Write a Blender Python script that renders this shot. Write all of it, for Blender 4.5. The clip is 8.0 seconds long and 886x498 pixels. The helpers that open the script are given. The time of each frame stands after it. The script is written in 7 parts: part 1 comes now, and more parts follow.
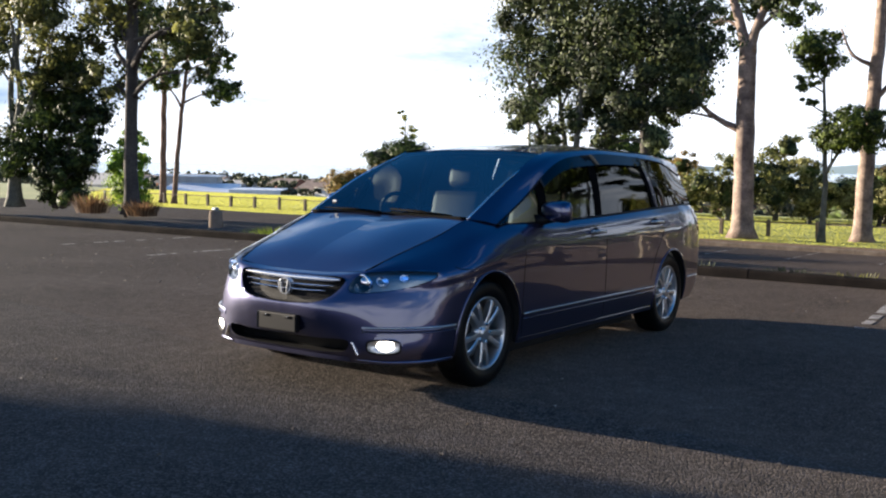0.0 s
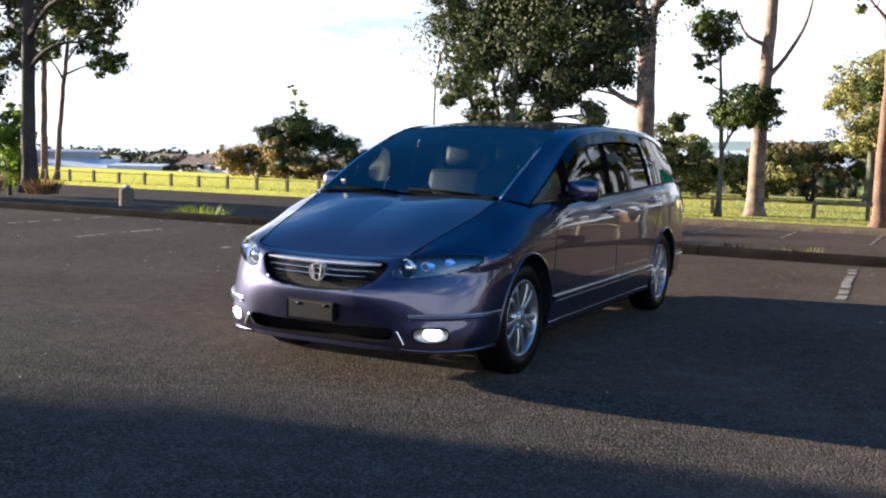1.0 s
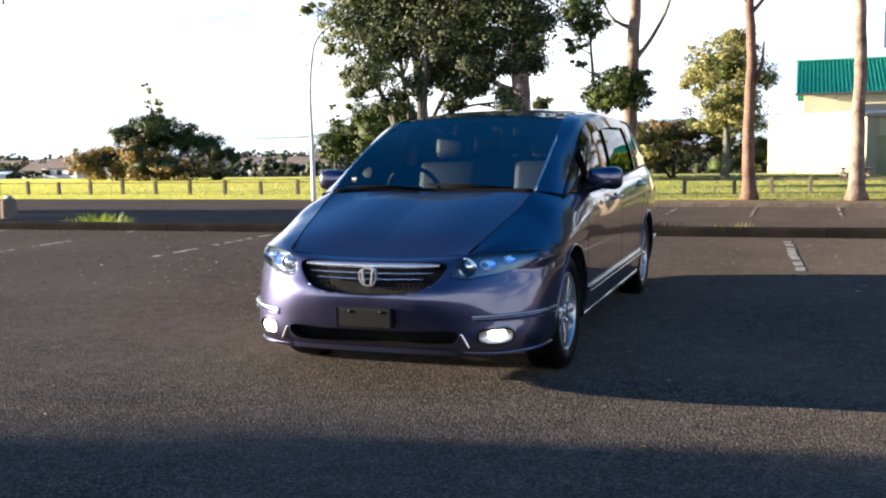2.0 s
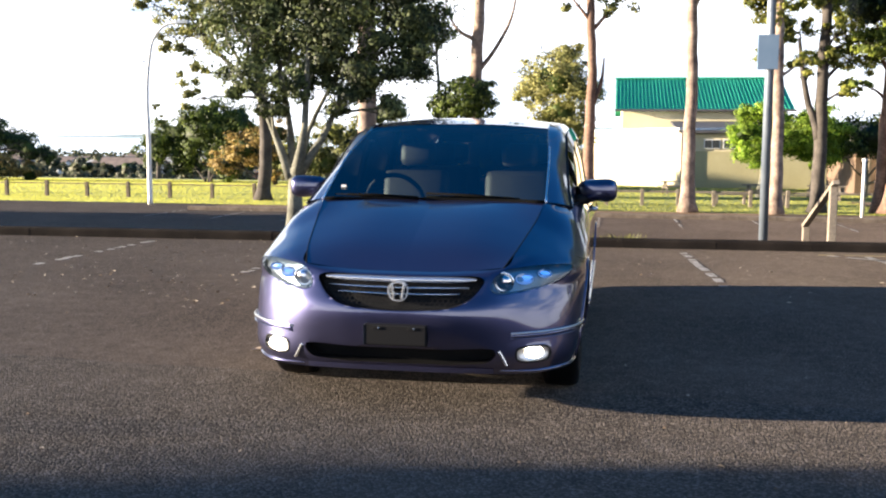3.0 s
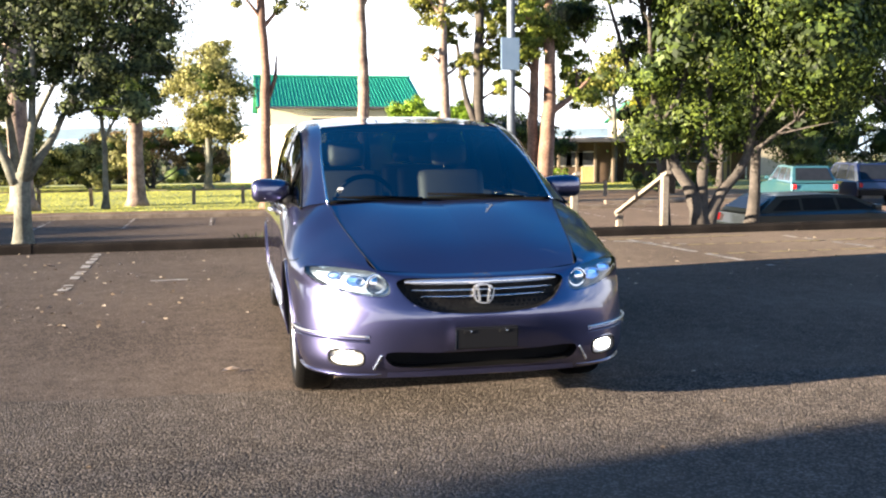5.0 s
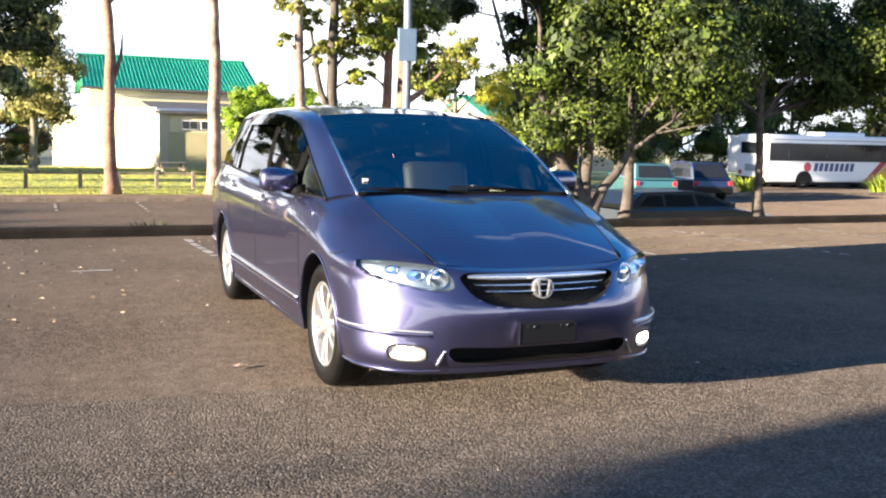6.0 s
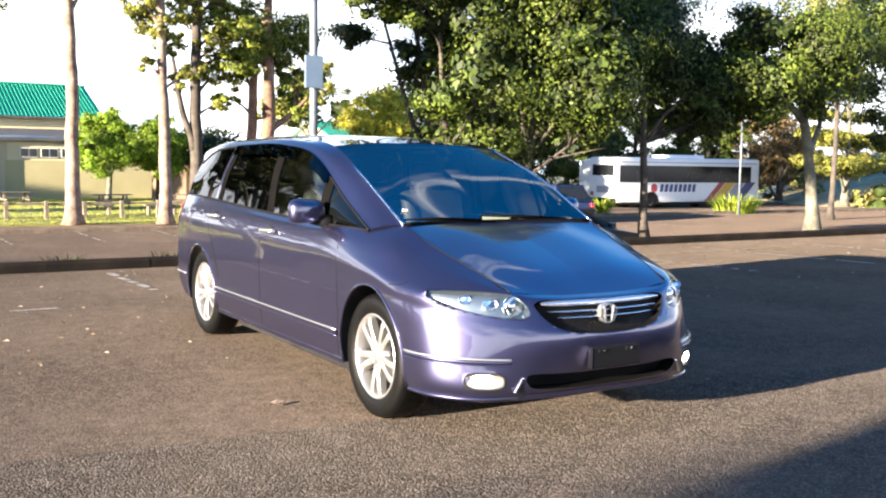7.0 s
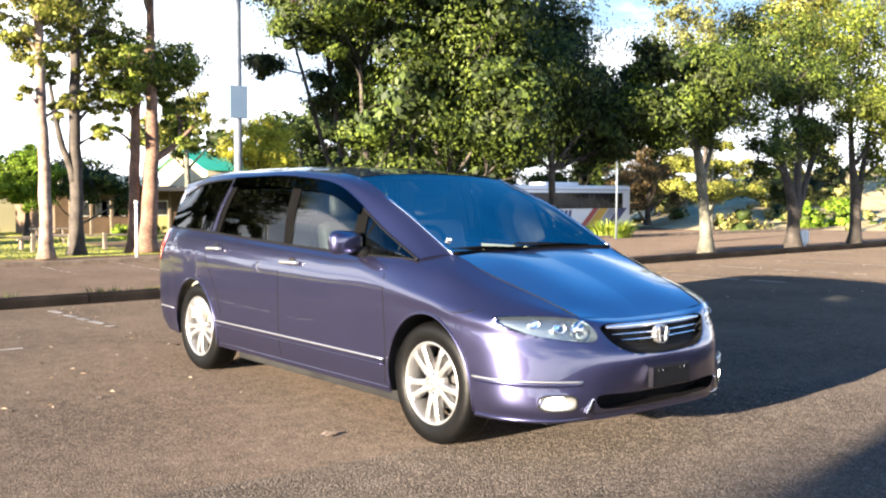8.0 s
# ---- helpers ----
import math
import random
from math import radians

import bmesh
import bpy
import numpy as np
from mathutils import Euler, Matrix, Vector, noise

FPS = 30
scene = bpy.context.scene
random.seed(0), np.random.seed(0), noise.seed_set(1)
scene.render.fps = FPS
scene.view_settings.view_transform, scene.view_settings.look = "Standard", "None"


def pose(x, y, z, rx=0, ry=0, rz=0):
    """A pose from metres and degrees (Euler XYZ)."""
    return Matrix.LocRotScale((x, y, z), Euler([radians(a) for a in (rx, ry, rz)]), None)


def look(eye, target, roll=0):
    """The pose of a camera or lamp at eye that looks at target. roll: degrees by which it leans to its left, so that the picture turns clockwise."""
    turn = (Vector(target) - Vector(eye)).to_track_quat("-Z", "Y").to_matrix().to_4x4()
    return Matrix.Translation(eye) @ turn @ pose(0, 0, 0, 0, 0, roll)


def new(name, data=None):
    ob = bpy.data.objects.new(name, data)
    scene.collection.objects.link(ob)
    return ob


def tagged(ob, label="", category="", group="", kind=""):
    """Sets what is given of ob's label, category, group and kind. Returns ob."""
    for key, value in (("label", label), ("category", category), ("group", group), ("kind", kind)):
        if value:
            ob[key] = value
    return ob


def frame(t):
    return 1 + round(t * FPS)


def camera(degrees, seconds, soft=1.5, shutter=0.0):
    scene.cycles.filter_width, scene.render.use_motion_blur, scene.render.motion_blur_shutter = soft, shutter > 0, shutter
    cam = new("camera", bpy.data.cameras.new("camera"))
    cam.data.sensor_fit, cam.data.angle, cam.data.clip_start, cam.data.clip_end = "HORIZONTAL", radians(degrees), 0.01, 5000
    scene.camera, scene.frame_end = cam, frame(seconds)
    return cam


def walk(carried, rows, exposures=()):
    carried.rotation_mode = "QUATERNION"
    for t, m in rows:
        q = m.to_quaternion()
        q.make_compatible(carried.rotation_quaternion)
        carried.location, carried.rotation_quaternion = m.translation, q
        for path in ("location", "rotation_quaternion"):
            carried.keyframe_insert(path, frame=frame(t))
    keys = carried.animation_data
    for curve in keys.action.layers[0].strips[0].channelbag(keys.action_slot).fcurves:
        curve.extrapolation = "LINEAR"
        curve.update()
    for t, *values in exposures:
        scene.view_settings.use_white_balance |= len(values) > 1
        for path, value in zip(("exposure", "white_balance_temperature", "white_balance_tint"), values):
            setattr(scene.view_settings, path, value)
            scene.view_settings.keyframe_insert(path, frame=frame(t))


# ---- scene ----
cam = camera(48.3, 8.0, soft=2.1)
PATH = [
    (0, (4.078, -4.141, 1.326), (2.934, -2.508, 1.167), 1.2),
    (0.5, (3.68, -4.277, 1.318), (2.634, -2.582, 1.136), 1.5),
    (1, (3.158, -4.364, 1.320), (2.217, -2.611, 1.117), 1.3),
    (1.2, (2.913, -4.393, 1.321), (2.037, -2.607, 1.111), 0.8),
    (2.3, (1.813, -4.614, 1.342), (1.209, -2.72, 1.121), -0.3),
    (2.5, (1.579, -4.588, 1.347), (1.044, -2.674, 1.128), 0.9),
    (3, (1.008, -4.621, 1.348), (0.679, -2.66, 1.137), 0.4),
    (3.5, (0.461, -4.614, 1.348), (0.336, -2.628, 1.147), -0.1),
    (4, (-0.094, -4.64, 1.356), (-0.024, -2.651, 1.165), 0.5),
    (4.5, (-0.627, -4.61, 1.347), (-0.384, -2.635, 1.150), 0.3),
    (5.8, (-2.069, -4.217, 1.387), (-1.372, -2.358, 1.147), 0.6),
    (6, (-2.263, -4.122, 1.364), (-1.504, -2.286, 1.131), 1.4),
    (6.5, (-2.743, -3.895, 1.365), (-1.847, -2.118, 1.163), 0.7),
    (7, (-3.262, -3.665, 1.373), (-2.22, -1.967, 1.195), 0.9),
    (7.5, (-3.693, -3.43, 1.377), (-2.535, -1.807, 1.222), 0.9),
    (8, (-4.156, -3.197, 1.374), (-2.892, -1.651, 1.256), 0.3),
]
EXPOSURE = [(0.0, 1.79, 6100, 10), (1.0, 1.96, 6200, 10), (2.5, 2.25, 6350, 10), (3.5, 2.48, 6450, 10), (5.0, 2.74, 6500, 10), (8.0, 2.81, 6500, 10)]
walk(cam, [(t, look(eye, target, roll)) for t, eye, target, roll in PATH], EXPOSURE)
# ---- world, sun ----
SKY_STRENGTH, HAZE, LOW_BLUE = 0.046, (10.0, 10.3, 11.0), (2.2, 3.3, 4.9)
SUN_TO = Vector((-1.0, -0.165, 0.149)).normalized()
world = bpy.data.worlds.new("sky")
scene.world = world
world.use_nodes = True
wn, wl = world.node_tree.nodes, world.node_tree.links
wn.clear()
sky = wn.new("ShaderNodeTexSky")
sky.sky_type = 'NISHITA'
sky.sun_disc = False
sky.sun_elevation = math.asin(SUN_TO.z)
sky.sun_rotation = math.atan2(SUN_TO.x, SUN_TO.y)
sky.air_density, sky.dust_density, sky.ozone_density = 1.0, 0.6, 3.0
# bright haze and cloud low over the horizon, thin streaks higher up
sky_coord = wn.new("ShaderNodeTexCoord")
sky_sep = wn.new("ShaderNodeSeparateXYZ")
sky_map = wn.new("ShaderNodeMapping")
sky_map.inputs["Scale"].default_value = (1.0, 1.0, 4.0)
cloud = wn.new("ShaderNodeTexNoise")
cloud.inputs["Scale"].default_value, cloud.inputs["Detail"].default_value, cloud.inputs["Roughness"].default_value = 2.6, 7.0, 0.6
height = wn.new("ShaderNodeMapRange")
height.inputs["From Min"].default_value, height.inputs["From Max"].default_value = 0.10, 0.50
height.inputs["To Min"].default_value, height.inputs["To Max"].default_value = 0.17, -0.20
cloud_sum = wn.new("ShaderNodeMath")
cloud_ramp = wn.new("ShaderNodeValToRGB")
cloud_ramp.color_ramp.elements[0].position, cloud_ramp.color_ramp.elements[1].position = 0.46, 0.66
cloud_mix = wn.new("ShaderNodeMixRGB")
cloud_mix.inputs[2].default_value = (HAZE[0], HAZE[1], HAZE[2], 1)
back = wn.new("ShaderNodeBackground")
back.inputs["Strength"].default_value = SKY_STRENGTH
out = wn.new("ShaderNodeOutputWorld")
wl.new(sky_coord.outputs["Generated"], sky_map.inputs["Vector"])
wl.new(sky_coord.outputs["Generated"], sky_sep.inputs["Vector"])
wl.new(sky_sep.outputs["Z"], height.inputs["Value"])
wl.new(sky_map.outputs["Vector"], cloud.inputs["Vector"])
wl.new(cloud.outputs["Fac"], cloud_sum.inputs[0])
wl.new(height.outputs["Result"], cloud_sum.inputs[1])
wl.new(cloud_sum.outputs["Value"], cloud_ramp.inputs["Fac"])
wl.new(cloud_ramp.outputs["Color"], cloud_mix.inputs[0])
deep = wn.new("ShaderNodeHueSaturation")
deep.inputs["Hue"].default_value, deep.inputs["Saturation"].default_value, deep.inputs["Value"].default_value = 0.508, 1.3, 1.3
# sky raised in one lobe away from the sun, added for windscreen reflections
away = wn.new("ShaderNodeMapRange")
away.interpolation_type = 'SMOOTHSTEP'
away.inputs["From Min"].default_value, away.inputs["From Max"].default_value = 0.70, 0.96
away.inputs["To Min"].default_value, away.inputs["To Max"].default_value = 1.3, 2.0
far_side = wn.new("ShaderNodeVectorMath")
far_side.operation = 'DOT_PRODUCT'
far_side.inputs[1].default_value = (0.75, 0.0, 0.66)
wl.new(sky_coord.outputs["Generated"], far_side.inputs[0])
wl.new(far_side.outputs["Value"], away.inputs["Value"])
wl.new(away.outputs["Result"], deep.inputs["Value"])
wl.new(sky.outputs["Color"], deep.inputs["Color"])
# clear sky low down is a pale washed blue between the clouds
low_mix, low_height = wn.new("ShaderNodeMixRGB"), wn.new("ShaderNodeMapRange")
low_mix.inputs[1].default_value = (*LOW_BLUE, 1)
low_height.inputs["From Min"].default_value, low_height.inputs["From Max"].default_value = 0.15, 0.45
wl.new(sky_sep.outputs["Z"], low_height.inputs["Value"])
wl.new(low_height.outputs["Result"], low_mix.inputs[0])
wl.new(deep.outputs["Color"], low_mix.inputs[2])
wl.new(low_mix.outputs["Color"], cloud_mix.inputs[1])
wl.new(cloud_mix.outputs["Color"], back.inputs["Color"])
wl.new(back.outputs["Background"], out.inputs["Surface"])
sun = new("sun", bpy.data.lights.new("sun", 'SUN'))
sun.data.energy, sun.data.angle, sun.data.color = 5.4, radians(0.6), (1.0, 0.84, 0.645)
sun.matrix_world = look(SUN_TO * 100, (0, 0, 0))

# ---- materials ----
MATS = {}


def material(name, a, b=None, scale=6.0, rough=0.6, metal=0.0, bump=0.0, fine=60.0, coat=0.0, speck=0.0, island=False, obrandom=0.0, detail=6.0, spec=0.5, emit=None, coat_rough=0.04):
    """Two colours mixed by a wide noise, a fine noise that varies value and relief."""
    m = bpy.data.materials.new(name)
    m.use_nodes = True
    n, l = m.node_tree.nodes, m.node_tree.links
    bs = n["Principled BSDF"]
    b = b or a
    tc = n.new("ShaderNodeTexCoord")
    wide, small = n.new("ShaderNodeTexNoise"), n.new("ShaderNodeTexNoise")
    wide.inputs["Scale"].default_value, wide.inputs["Detail"].default_value = scale, detail
    small.inputs["Scale"].default_value, small.inputs["Detail"].default_value = fine, 4.0
    l.new(tc.outputs["Object"], wide.inputs["Vector"])
    l.new(tc.outputs["Object"], small.inputs["Vector"])
    ramp = n.new("ShaderNodeValToRGB")
    ramp.color_ramp.elements[0].position, ramp.color_ramp.elements[1].position = 0.3, 0.7
    ramp.color_ramp.elements[0].color, ramp.color_ramp.elements[1].color = (*a, 1), (*b, 1)
    l.new(wide.outputs["Fac"], ramp.inputs["Fac"])
    if island:
        geo = n.new("ShaderNodeNewGeometry")
        l.new(geo.outputs["Random Per Island"], ramp.inputs["Fac"])
    colour = ramp.outputs["Color"]
    if obrandom:
        info, hsv, mr = n.new("ShaderNodeObjectInfo"), n.new("ShaderNodeHueSaturation"), n.new("ShaderNodeMapRange")
        mr.inputs["To Min"].default_value, mr.inputs["To Max"].default_value = 1 - obrandom, 1 + obrandom
        l.new(info.outputs["Random"], mr.inputs["Value"])
        l.new(mr.outputs["Result"], hsv.inputs["Value"])
        l.new(colour, hsv.inputs["Color"])
        colour = hsv.outputs["Color"]
    if speck:
        hs, mr2 = n.new("ShaderNodeHueSaturation"), n.new("ShaderNodeMapRange")
        mr2.inputs["From Min"].default_value, mr2.inputs["From Max"].default_value = 0.3, 0.7
        mr2.inputs["To Min"].default_value, mr2.inputs["To Max"].default_value = 1 - speck, 1 + speck
        l.new(small.outputs["Fac"], mr2.inputs["Value"])
        l.new(mr2.outputs["Result"], hs.inputs["Value"])
        l.new(colour, hs.inputs["Color"])
        colour = hs.outputs["Color"]
    l.new(colour, bs.inputs["Base Color"])
    bs.inputs["Roughness"].default_value, bs.inputs["Metallic"].default_value = rough, metal
    bs.inputs["Specular IOR Level"].default_value = spec
    bs.inputs["Coat Weight"].default_value, bs.inputs["Coat Roughness"].default_value, bs.inputs["Coat IOR"].default_value = coat, coat_rough, 1.75
    if bump:
        bp = n.new("ShaderNodeBump")
        bp.inputs["Strength"].default_value, bp.inputs["Distance"].default_value = bump, 0.01
        l.new(small.outputs["Fac"], bp.inputs["Height"])
        l.new(bp.outputs["Normal"], bs.inputs["Normal"])
    if emit:
        bs.inputs["Emission Color"].default_value, bs.inputs["Emission Strength"].default_value = (*emit[0], 1), emit[1]
    MATS[name] = m
    return m


def leaf_material(name, a, b, glow=0.35, clumps=(0.42, 1.8)):
    """Leaves: each one its own tone, some light let through."""
    m = material(name, a, b, rough=0.55, island=True, spec=0.22)
    n, l = m.node_tree.nodes, m.node_tree.links
    bs = n["Principled BSDF"]
    tr, mix = n.new("ShaderNodeBsdfTranslucent"), n.new("ShaderNodeMixShader")
    src = bs.inputs["Base Color"].links[0].from_socket
    # wide noise tones whole clumps, standing in for lit and shaded masses
    clump, cmr, chs = n.new("ShaderNodeTexNoise"), n.new("ShaderNodeMapRange"), n.new("ShaderNodeHueSaturation")
    ctc = n.new("ShaderNodeTexCoord")
    clump.inputs["Scale"].default_value, clump.inputs["Detail"].default_value = 1.2, 3.0
    l.new(ctc.outputs["Object"], clump.inputs["Vector"])
    cmr.inputs["From Min"].default_value, cmr.inputs["From Max"].default_value = 0.32, 0.68
    cmr.inputs["To Min"].default_value, cmr.inputs["To Max"].default_value = clumps
    l.new(clump.outputs["Fac"], cmr.inputs["Value"])
    l.new(cmr.outputs["Result"], chs.inputs["Value"])
    l.new(src, chs.inputs["Color"])
    src = chs.outputs["Color"]
    l.new(src, bs.inputs["Base Color"])
    l.new(src, tr.inputs["Color"])
    mix.inputs[0].default_value = glow
    l.new(bs.outputs["BSDF"], mix.inputs[1])
    l.new(tr.outputs["BSDF"], mix.inputs[2])
    l.new(mix.outputs["Shader"], n["Material Output"].inputs["Surface"])
    return m


def glass_material(name, tint, ior=1.8):
    """A thin pane: lets tinted light through, mirrors more at a flat angle."""
    m = bpy.data.materials.new(name)
    m.use_nodes = True
    n, l = m.node_tree.nodes, m.node_tree.links
    n.remove(n["Principled BSDF"])
    tp, gl, fr, mix = n.new("ShaderNodeBsdfTransparent"), n.new("ShaderNodeBsdfGlossy"), n.new("ShaderNodeFresnel"), n.new("ShaderNodeMixShader")
    tp.inputs["Color"].default_value = (*tint, 1)
    gl.inputs["Roughness"].default_value = 0.02
    fr.inputs["IOR"].default_value = ior
    l.new(fr.outputs["Fac"], mix.inputs[0])
    l.new(tp.outputs["BSDF"], mix.inputs[1])
    l.new(gl.outputs["BSDF"], mix.inputs[2])
    l.new(mix.outputs["Shader"], n["Material Output"].inputs["Surface"])
    MATS[name] = m
    return m


def asphalt_material(name, a, b, stone, coarse, bump):
    """Worn bitumen: wide stains, chips of stone, relief at the chip's size."""
    m = material(name, a, b, scale=0.55, rough=0.95, fine=coarse, bump=0, detail=9.0, spec=0.04)
    n, l = m.node_tree.nodes, m.node_tree.links
    bs = n["Principled BSDF"]
    bs.inputs["Diffuse Roughness"].default_value = 0.6
    tc = n.new("ShaderNodeTexCoord")
    vo = n.new("ShaderNodeTexVoronoi")
    vo.inputs["Scale"].default_value = coarse
    warp, shift = n.new("ShaderNodeTexNoise"), n.new("ShaderNodeVectorMath")
    warp.inputs["Scale"].default_value, warp.inputs["Detail"].default_value = coarse * 0.35, 3.0
    shift.operation = 'MULTIPLY_ADD'
    shift.inputs[1].default_value = (1.6 / coarse,) * 3
    l.new(tc.outputs["Object"], warp.inputs["Vector"])
    l.new(warp.outputs["Color"], shift.inputs[0])
    l.new(tc.outputs["Object"], shift.inputs[2])
    l.new(shift.outputs["Vector"], vo.inputs["Vector"])
    mid = n.new("ShaderNodeTexNoise")
    mid.inputs["Scale"].default_value, mid.inputs["Detail"].default_value = 7.0, 8.0
    l.new(tc.outputs["Object"], mid.inputs["Vector"])
    chip = n.new("ShaderNodeValToRGB")
    chip.color_ramp.elements[0].position, chip.color_ramp.elements[1].position = 0.45, 0.95
    chip.color_ramp.elements[0].color, chip.color_ramp.elements[1].color = (0.0, 0.0, 0.0, 1), (1, 1, 1, 1)
    sep = n.new("ShaderNodeSeparateColor")
    l.new(vo.outputs["Color"], sep.inputs["Color"])
    l.new(sep.outputs["Red"], chip.inputs["Fac"])
    mx = n.new("ShaderNodeMixRGB")
    mx.inputs[2].default_value = (*stone, 1)
    l.new(chip.outputs["Color"], mx.inputs[0])
    l.new(bs.inputs["Base Color"].links[0].from_socket, mx.inputs[1])
    hs, mr = n.new("ShaderNodeHueSaturation"), n.new("ShaderNodeMapRange")
    mr.inputs["From Min"].default_value, mr.inputs["From Max"].default_value = 0.3, 0.7
    mr.inputs["To Min"].default_value, mr.inputs["To Max"].default_value = 0.84, 1.16
    l.new(mid.outputs["Fac"], mr.inputs["Value"])
    l.new(mr.outputs["Result"], hs.inputs["Value"])
    l.new(mx.outputs["Color"], hs.inputs["Color"])
    l.new(hs.outputs["Color"], bs.inputs["Base Color"])
    bp = n.new("ShaderNodeBump")
    bp.inputs["Strength"].default_value, bp.inputs["Distance"].default_value = bump, 0.012
    bp.invert = True
    l.new(vo.outputs["Distance"], bp.inputs["Height"])
    l.new(bp.outputs["Normal"], bs.inputs["Normal"])
    return m


asphalt = asphalt_material("asphalt_worn", (0.043, 0.034, 0.028), (0.102, 0.080, 0.063), (0.177, 0.140, 0.109), 130.0, 0.32)
chipseal = asphalt_material("chipseal", (0.039, 0.033, 0.028), (0.090, 0.074, 0.060), (0.157, 0.132, 0.11), 95.0, 0.6)
asphalt_far = asphalt_material("asphalt_lower", (0.060, 0.045, 0.036), (0.098, 0.075, 0.06), (0.14, 0.109, 0.087), 60.0, 0.3)
soil = material("soil_mulch", (0.16, 0.105, 0.065), (0.32, 0.22, 0.14), scale=1.2, rough=0.95, spec=0.05, bump=0.8, fine=40, speck=0.5)
grass = material("grass_ground", (0.19, 0.225, 0.045), (0.27, 0.28, 0.075), scale=0.12, rough=0.9, bump=0.6, fine=9, speck=0.2, detail=9)
far_land = material("far_land", (0.05, 0.075, 0.03), (0.13, 0.12, 0.07), scale=0.02, rough=0.95, detail=10)
concrete = material("concrete_kerb", (0.12, 0.095, 0.075), (0.24, 0.195, 0.155), scale=2.5, rough=0.95, spec=0.05, bump=0.5, fine=70, speck=0.25)
line_paint = material("line_paint", (0.16, 0.145, 0.125), (0.46, 0.42, 0.37), scale=9, rough=0.8, bump=0.4, fine=60, speck=0.35)
yellow_paint = material("yellow_line_paint", (0.16, 0.12, 0.06), (0.36, 0.27, 0.10), scale=9, rough=0.8, bump=0.4, fine=60, speck=0.35)
paint = material("violet_metallic_paint", (0.051, 0.051, 0.112), (0.056, 0.056, 0.122), scale=1.5, rough=0.32, metal=0.88, coat=1.0, coat_rough=0.02, fine=900, speck=0.12)
matte_black = material("matte_black", (0.0025, 0.0025, 0.003), (0.004, 0.004, 0.004), rough=0.9, spec=0.03)
metal_roof = material("white_metal_roof", (0.78, 0.79, 0.8), (0.85, 0.85, 0.86), scale=0.4, rough=0.4)
chrome = material("chrome", (0.82, 0.82, 0.84), rough=0.14, metal=1.0)
alloy = material("alloy_silver", (0.52, 0.52, 0.53), (0.58, 0.58, 0.58), rough=0.3, metal=0.85, coat=0.4)
bright_metal = material("satin_chrome", (0.72, 0.72, 0.74), (0.78, 0.78, 0.79), rough=0.24, metal=0.9)
rubber = material("tyre_rubber", (0.0016, 0.0016, 0.0018), (0.003, 0.003, 0.003), scale=12, rough=0.45, spec=0.2, bump=0.2, fine=80)
black_trim = material("black_trim", (0.005, 0.005, 0.006), (0.008, 0.008, 0.008), rough=0.5, spec=0.15)
dark_inside = material("dark_plastic", (0.010, 0.010, 0.011), (0.018, 0.018, 0.018), rough=0.75, spec=0.15, bump=0.2, fine=200)
seat_cloth = material("seat_leather", (0.042, 0.039, 0.034), (0.06, 0.055, 0.048), scale=4, rough=0.55, bump=0.2, fine=150)
trim_beige = material("beige_trim", (0.36, 0.33, 0.25), (0.42, 0.38, 0.30), scale=4, rough=0.8, bump=0.2, fine=120)
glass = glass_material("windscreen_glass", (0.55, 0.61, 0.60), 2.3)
side_glass = glass_material("side_glass", (0.46, 0.53, 0.54), 1.75)
privacy_glass = glass_material("privacy_glass", (0.02, 0.024, 0.026), 1.4)
lamp_glass = glass_material("lamp_lens", (0.93, 0.95, 0.97))
fog_glow = material("fog_lamp_lit", (0.9, 0.85, 0.75), rough=0.2, emit=((1.0, 0.88, 0.70), 5.0))
# glow stands in for sky reflected in blue-tinted lamp parts
blue_reflection_glow = material("blue_film_glow", (0.55, 0.72, 0.95), rough=0.35, emit=((0.06, 0.30, 1.0), 0.22))
red_lens = material("red_lens", (0.45, 0.01, 0.012), (0.5, 0.02, 0.02), rough=0.12, coat=1.0)
bark_gum = material("gum_bark", (0.085, 0.056, 0.045), (0.33, 0.245, 0.19), scale=2.4, rough=0.85, bump=0.6, fine=14, speck=0.25)
bark_red = material("red_bark", (0.10, 0.055, 0.038), (0.24, 0.145, 0.1), scale=1.5, rough=0.9, bump=0.8, fine=12, speck=0.3)
bark_dark = material("dark_bark", (0.030, 0.025, 0.021), (0.085, 0.072, 0.061), scale=2, rough=0.95, bump=0.9, fine=18, speck=0.3)
bark_pale = material("pale_lichen_bark", (0.06, 0.059, 0.045), (0.18, 0.175, 0.135), scale=3, rough=0.9, bump=0.7, fine=22, speck=0.3)
# also colours the inside of other crowns, where shade would fall
leaf_dark_and_shade = leaf_material("leaf_dark_green_and_shade", (0.014, 0.024, 0.007), (0.060, 0.086, 0.020), 0.30)
leaf_mid = leaf_material("leaf_mid_green", (0.020, 0.034, 0.007), (0.090, 0.120, 0.018), 0.30)
leaf_bright = leaf_material("leaf_bright_green", (0.10, 0.18, 0.015), (0.26, 0.36, 0.04), 0.5)
leaf_yellow = leaf_material("leaf_yellow_green", (0.09, 0.11, 0.018), (0.29, 0.28, 0.06), 0.42)
leaf_olive = leaf_material("leaf_olive_gum", (0.05, 0.058, 0.018), (0.19, 0.19, 0.055), 0.35)
leaf_brown = leaf_material("leaf_russet", (0.10, 0.068, 0.03), (0.24, 0.17, 0.08), 0.4)
timber = material("weathered_timber", (0.13, 0.105, 0.08), (0.25, 0.21, 0.165), scale=3, rough=0.9, bump=0.5, fine=45, speck=0.25)
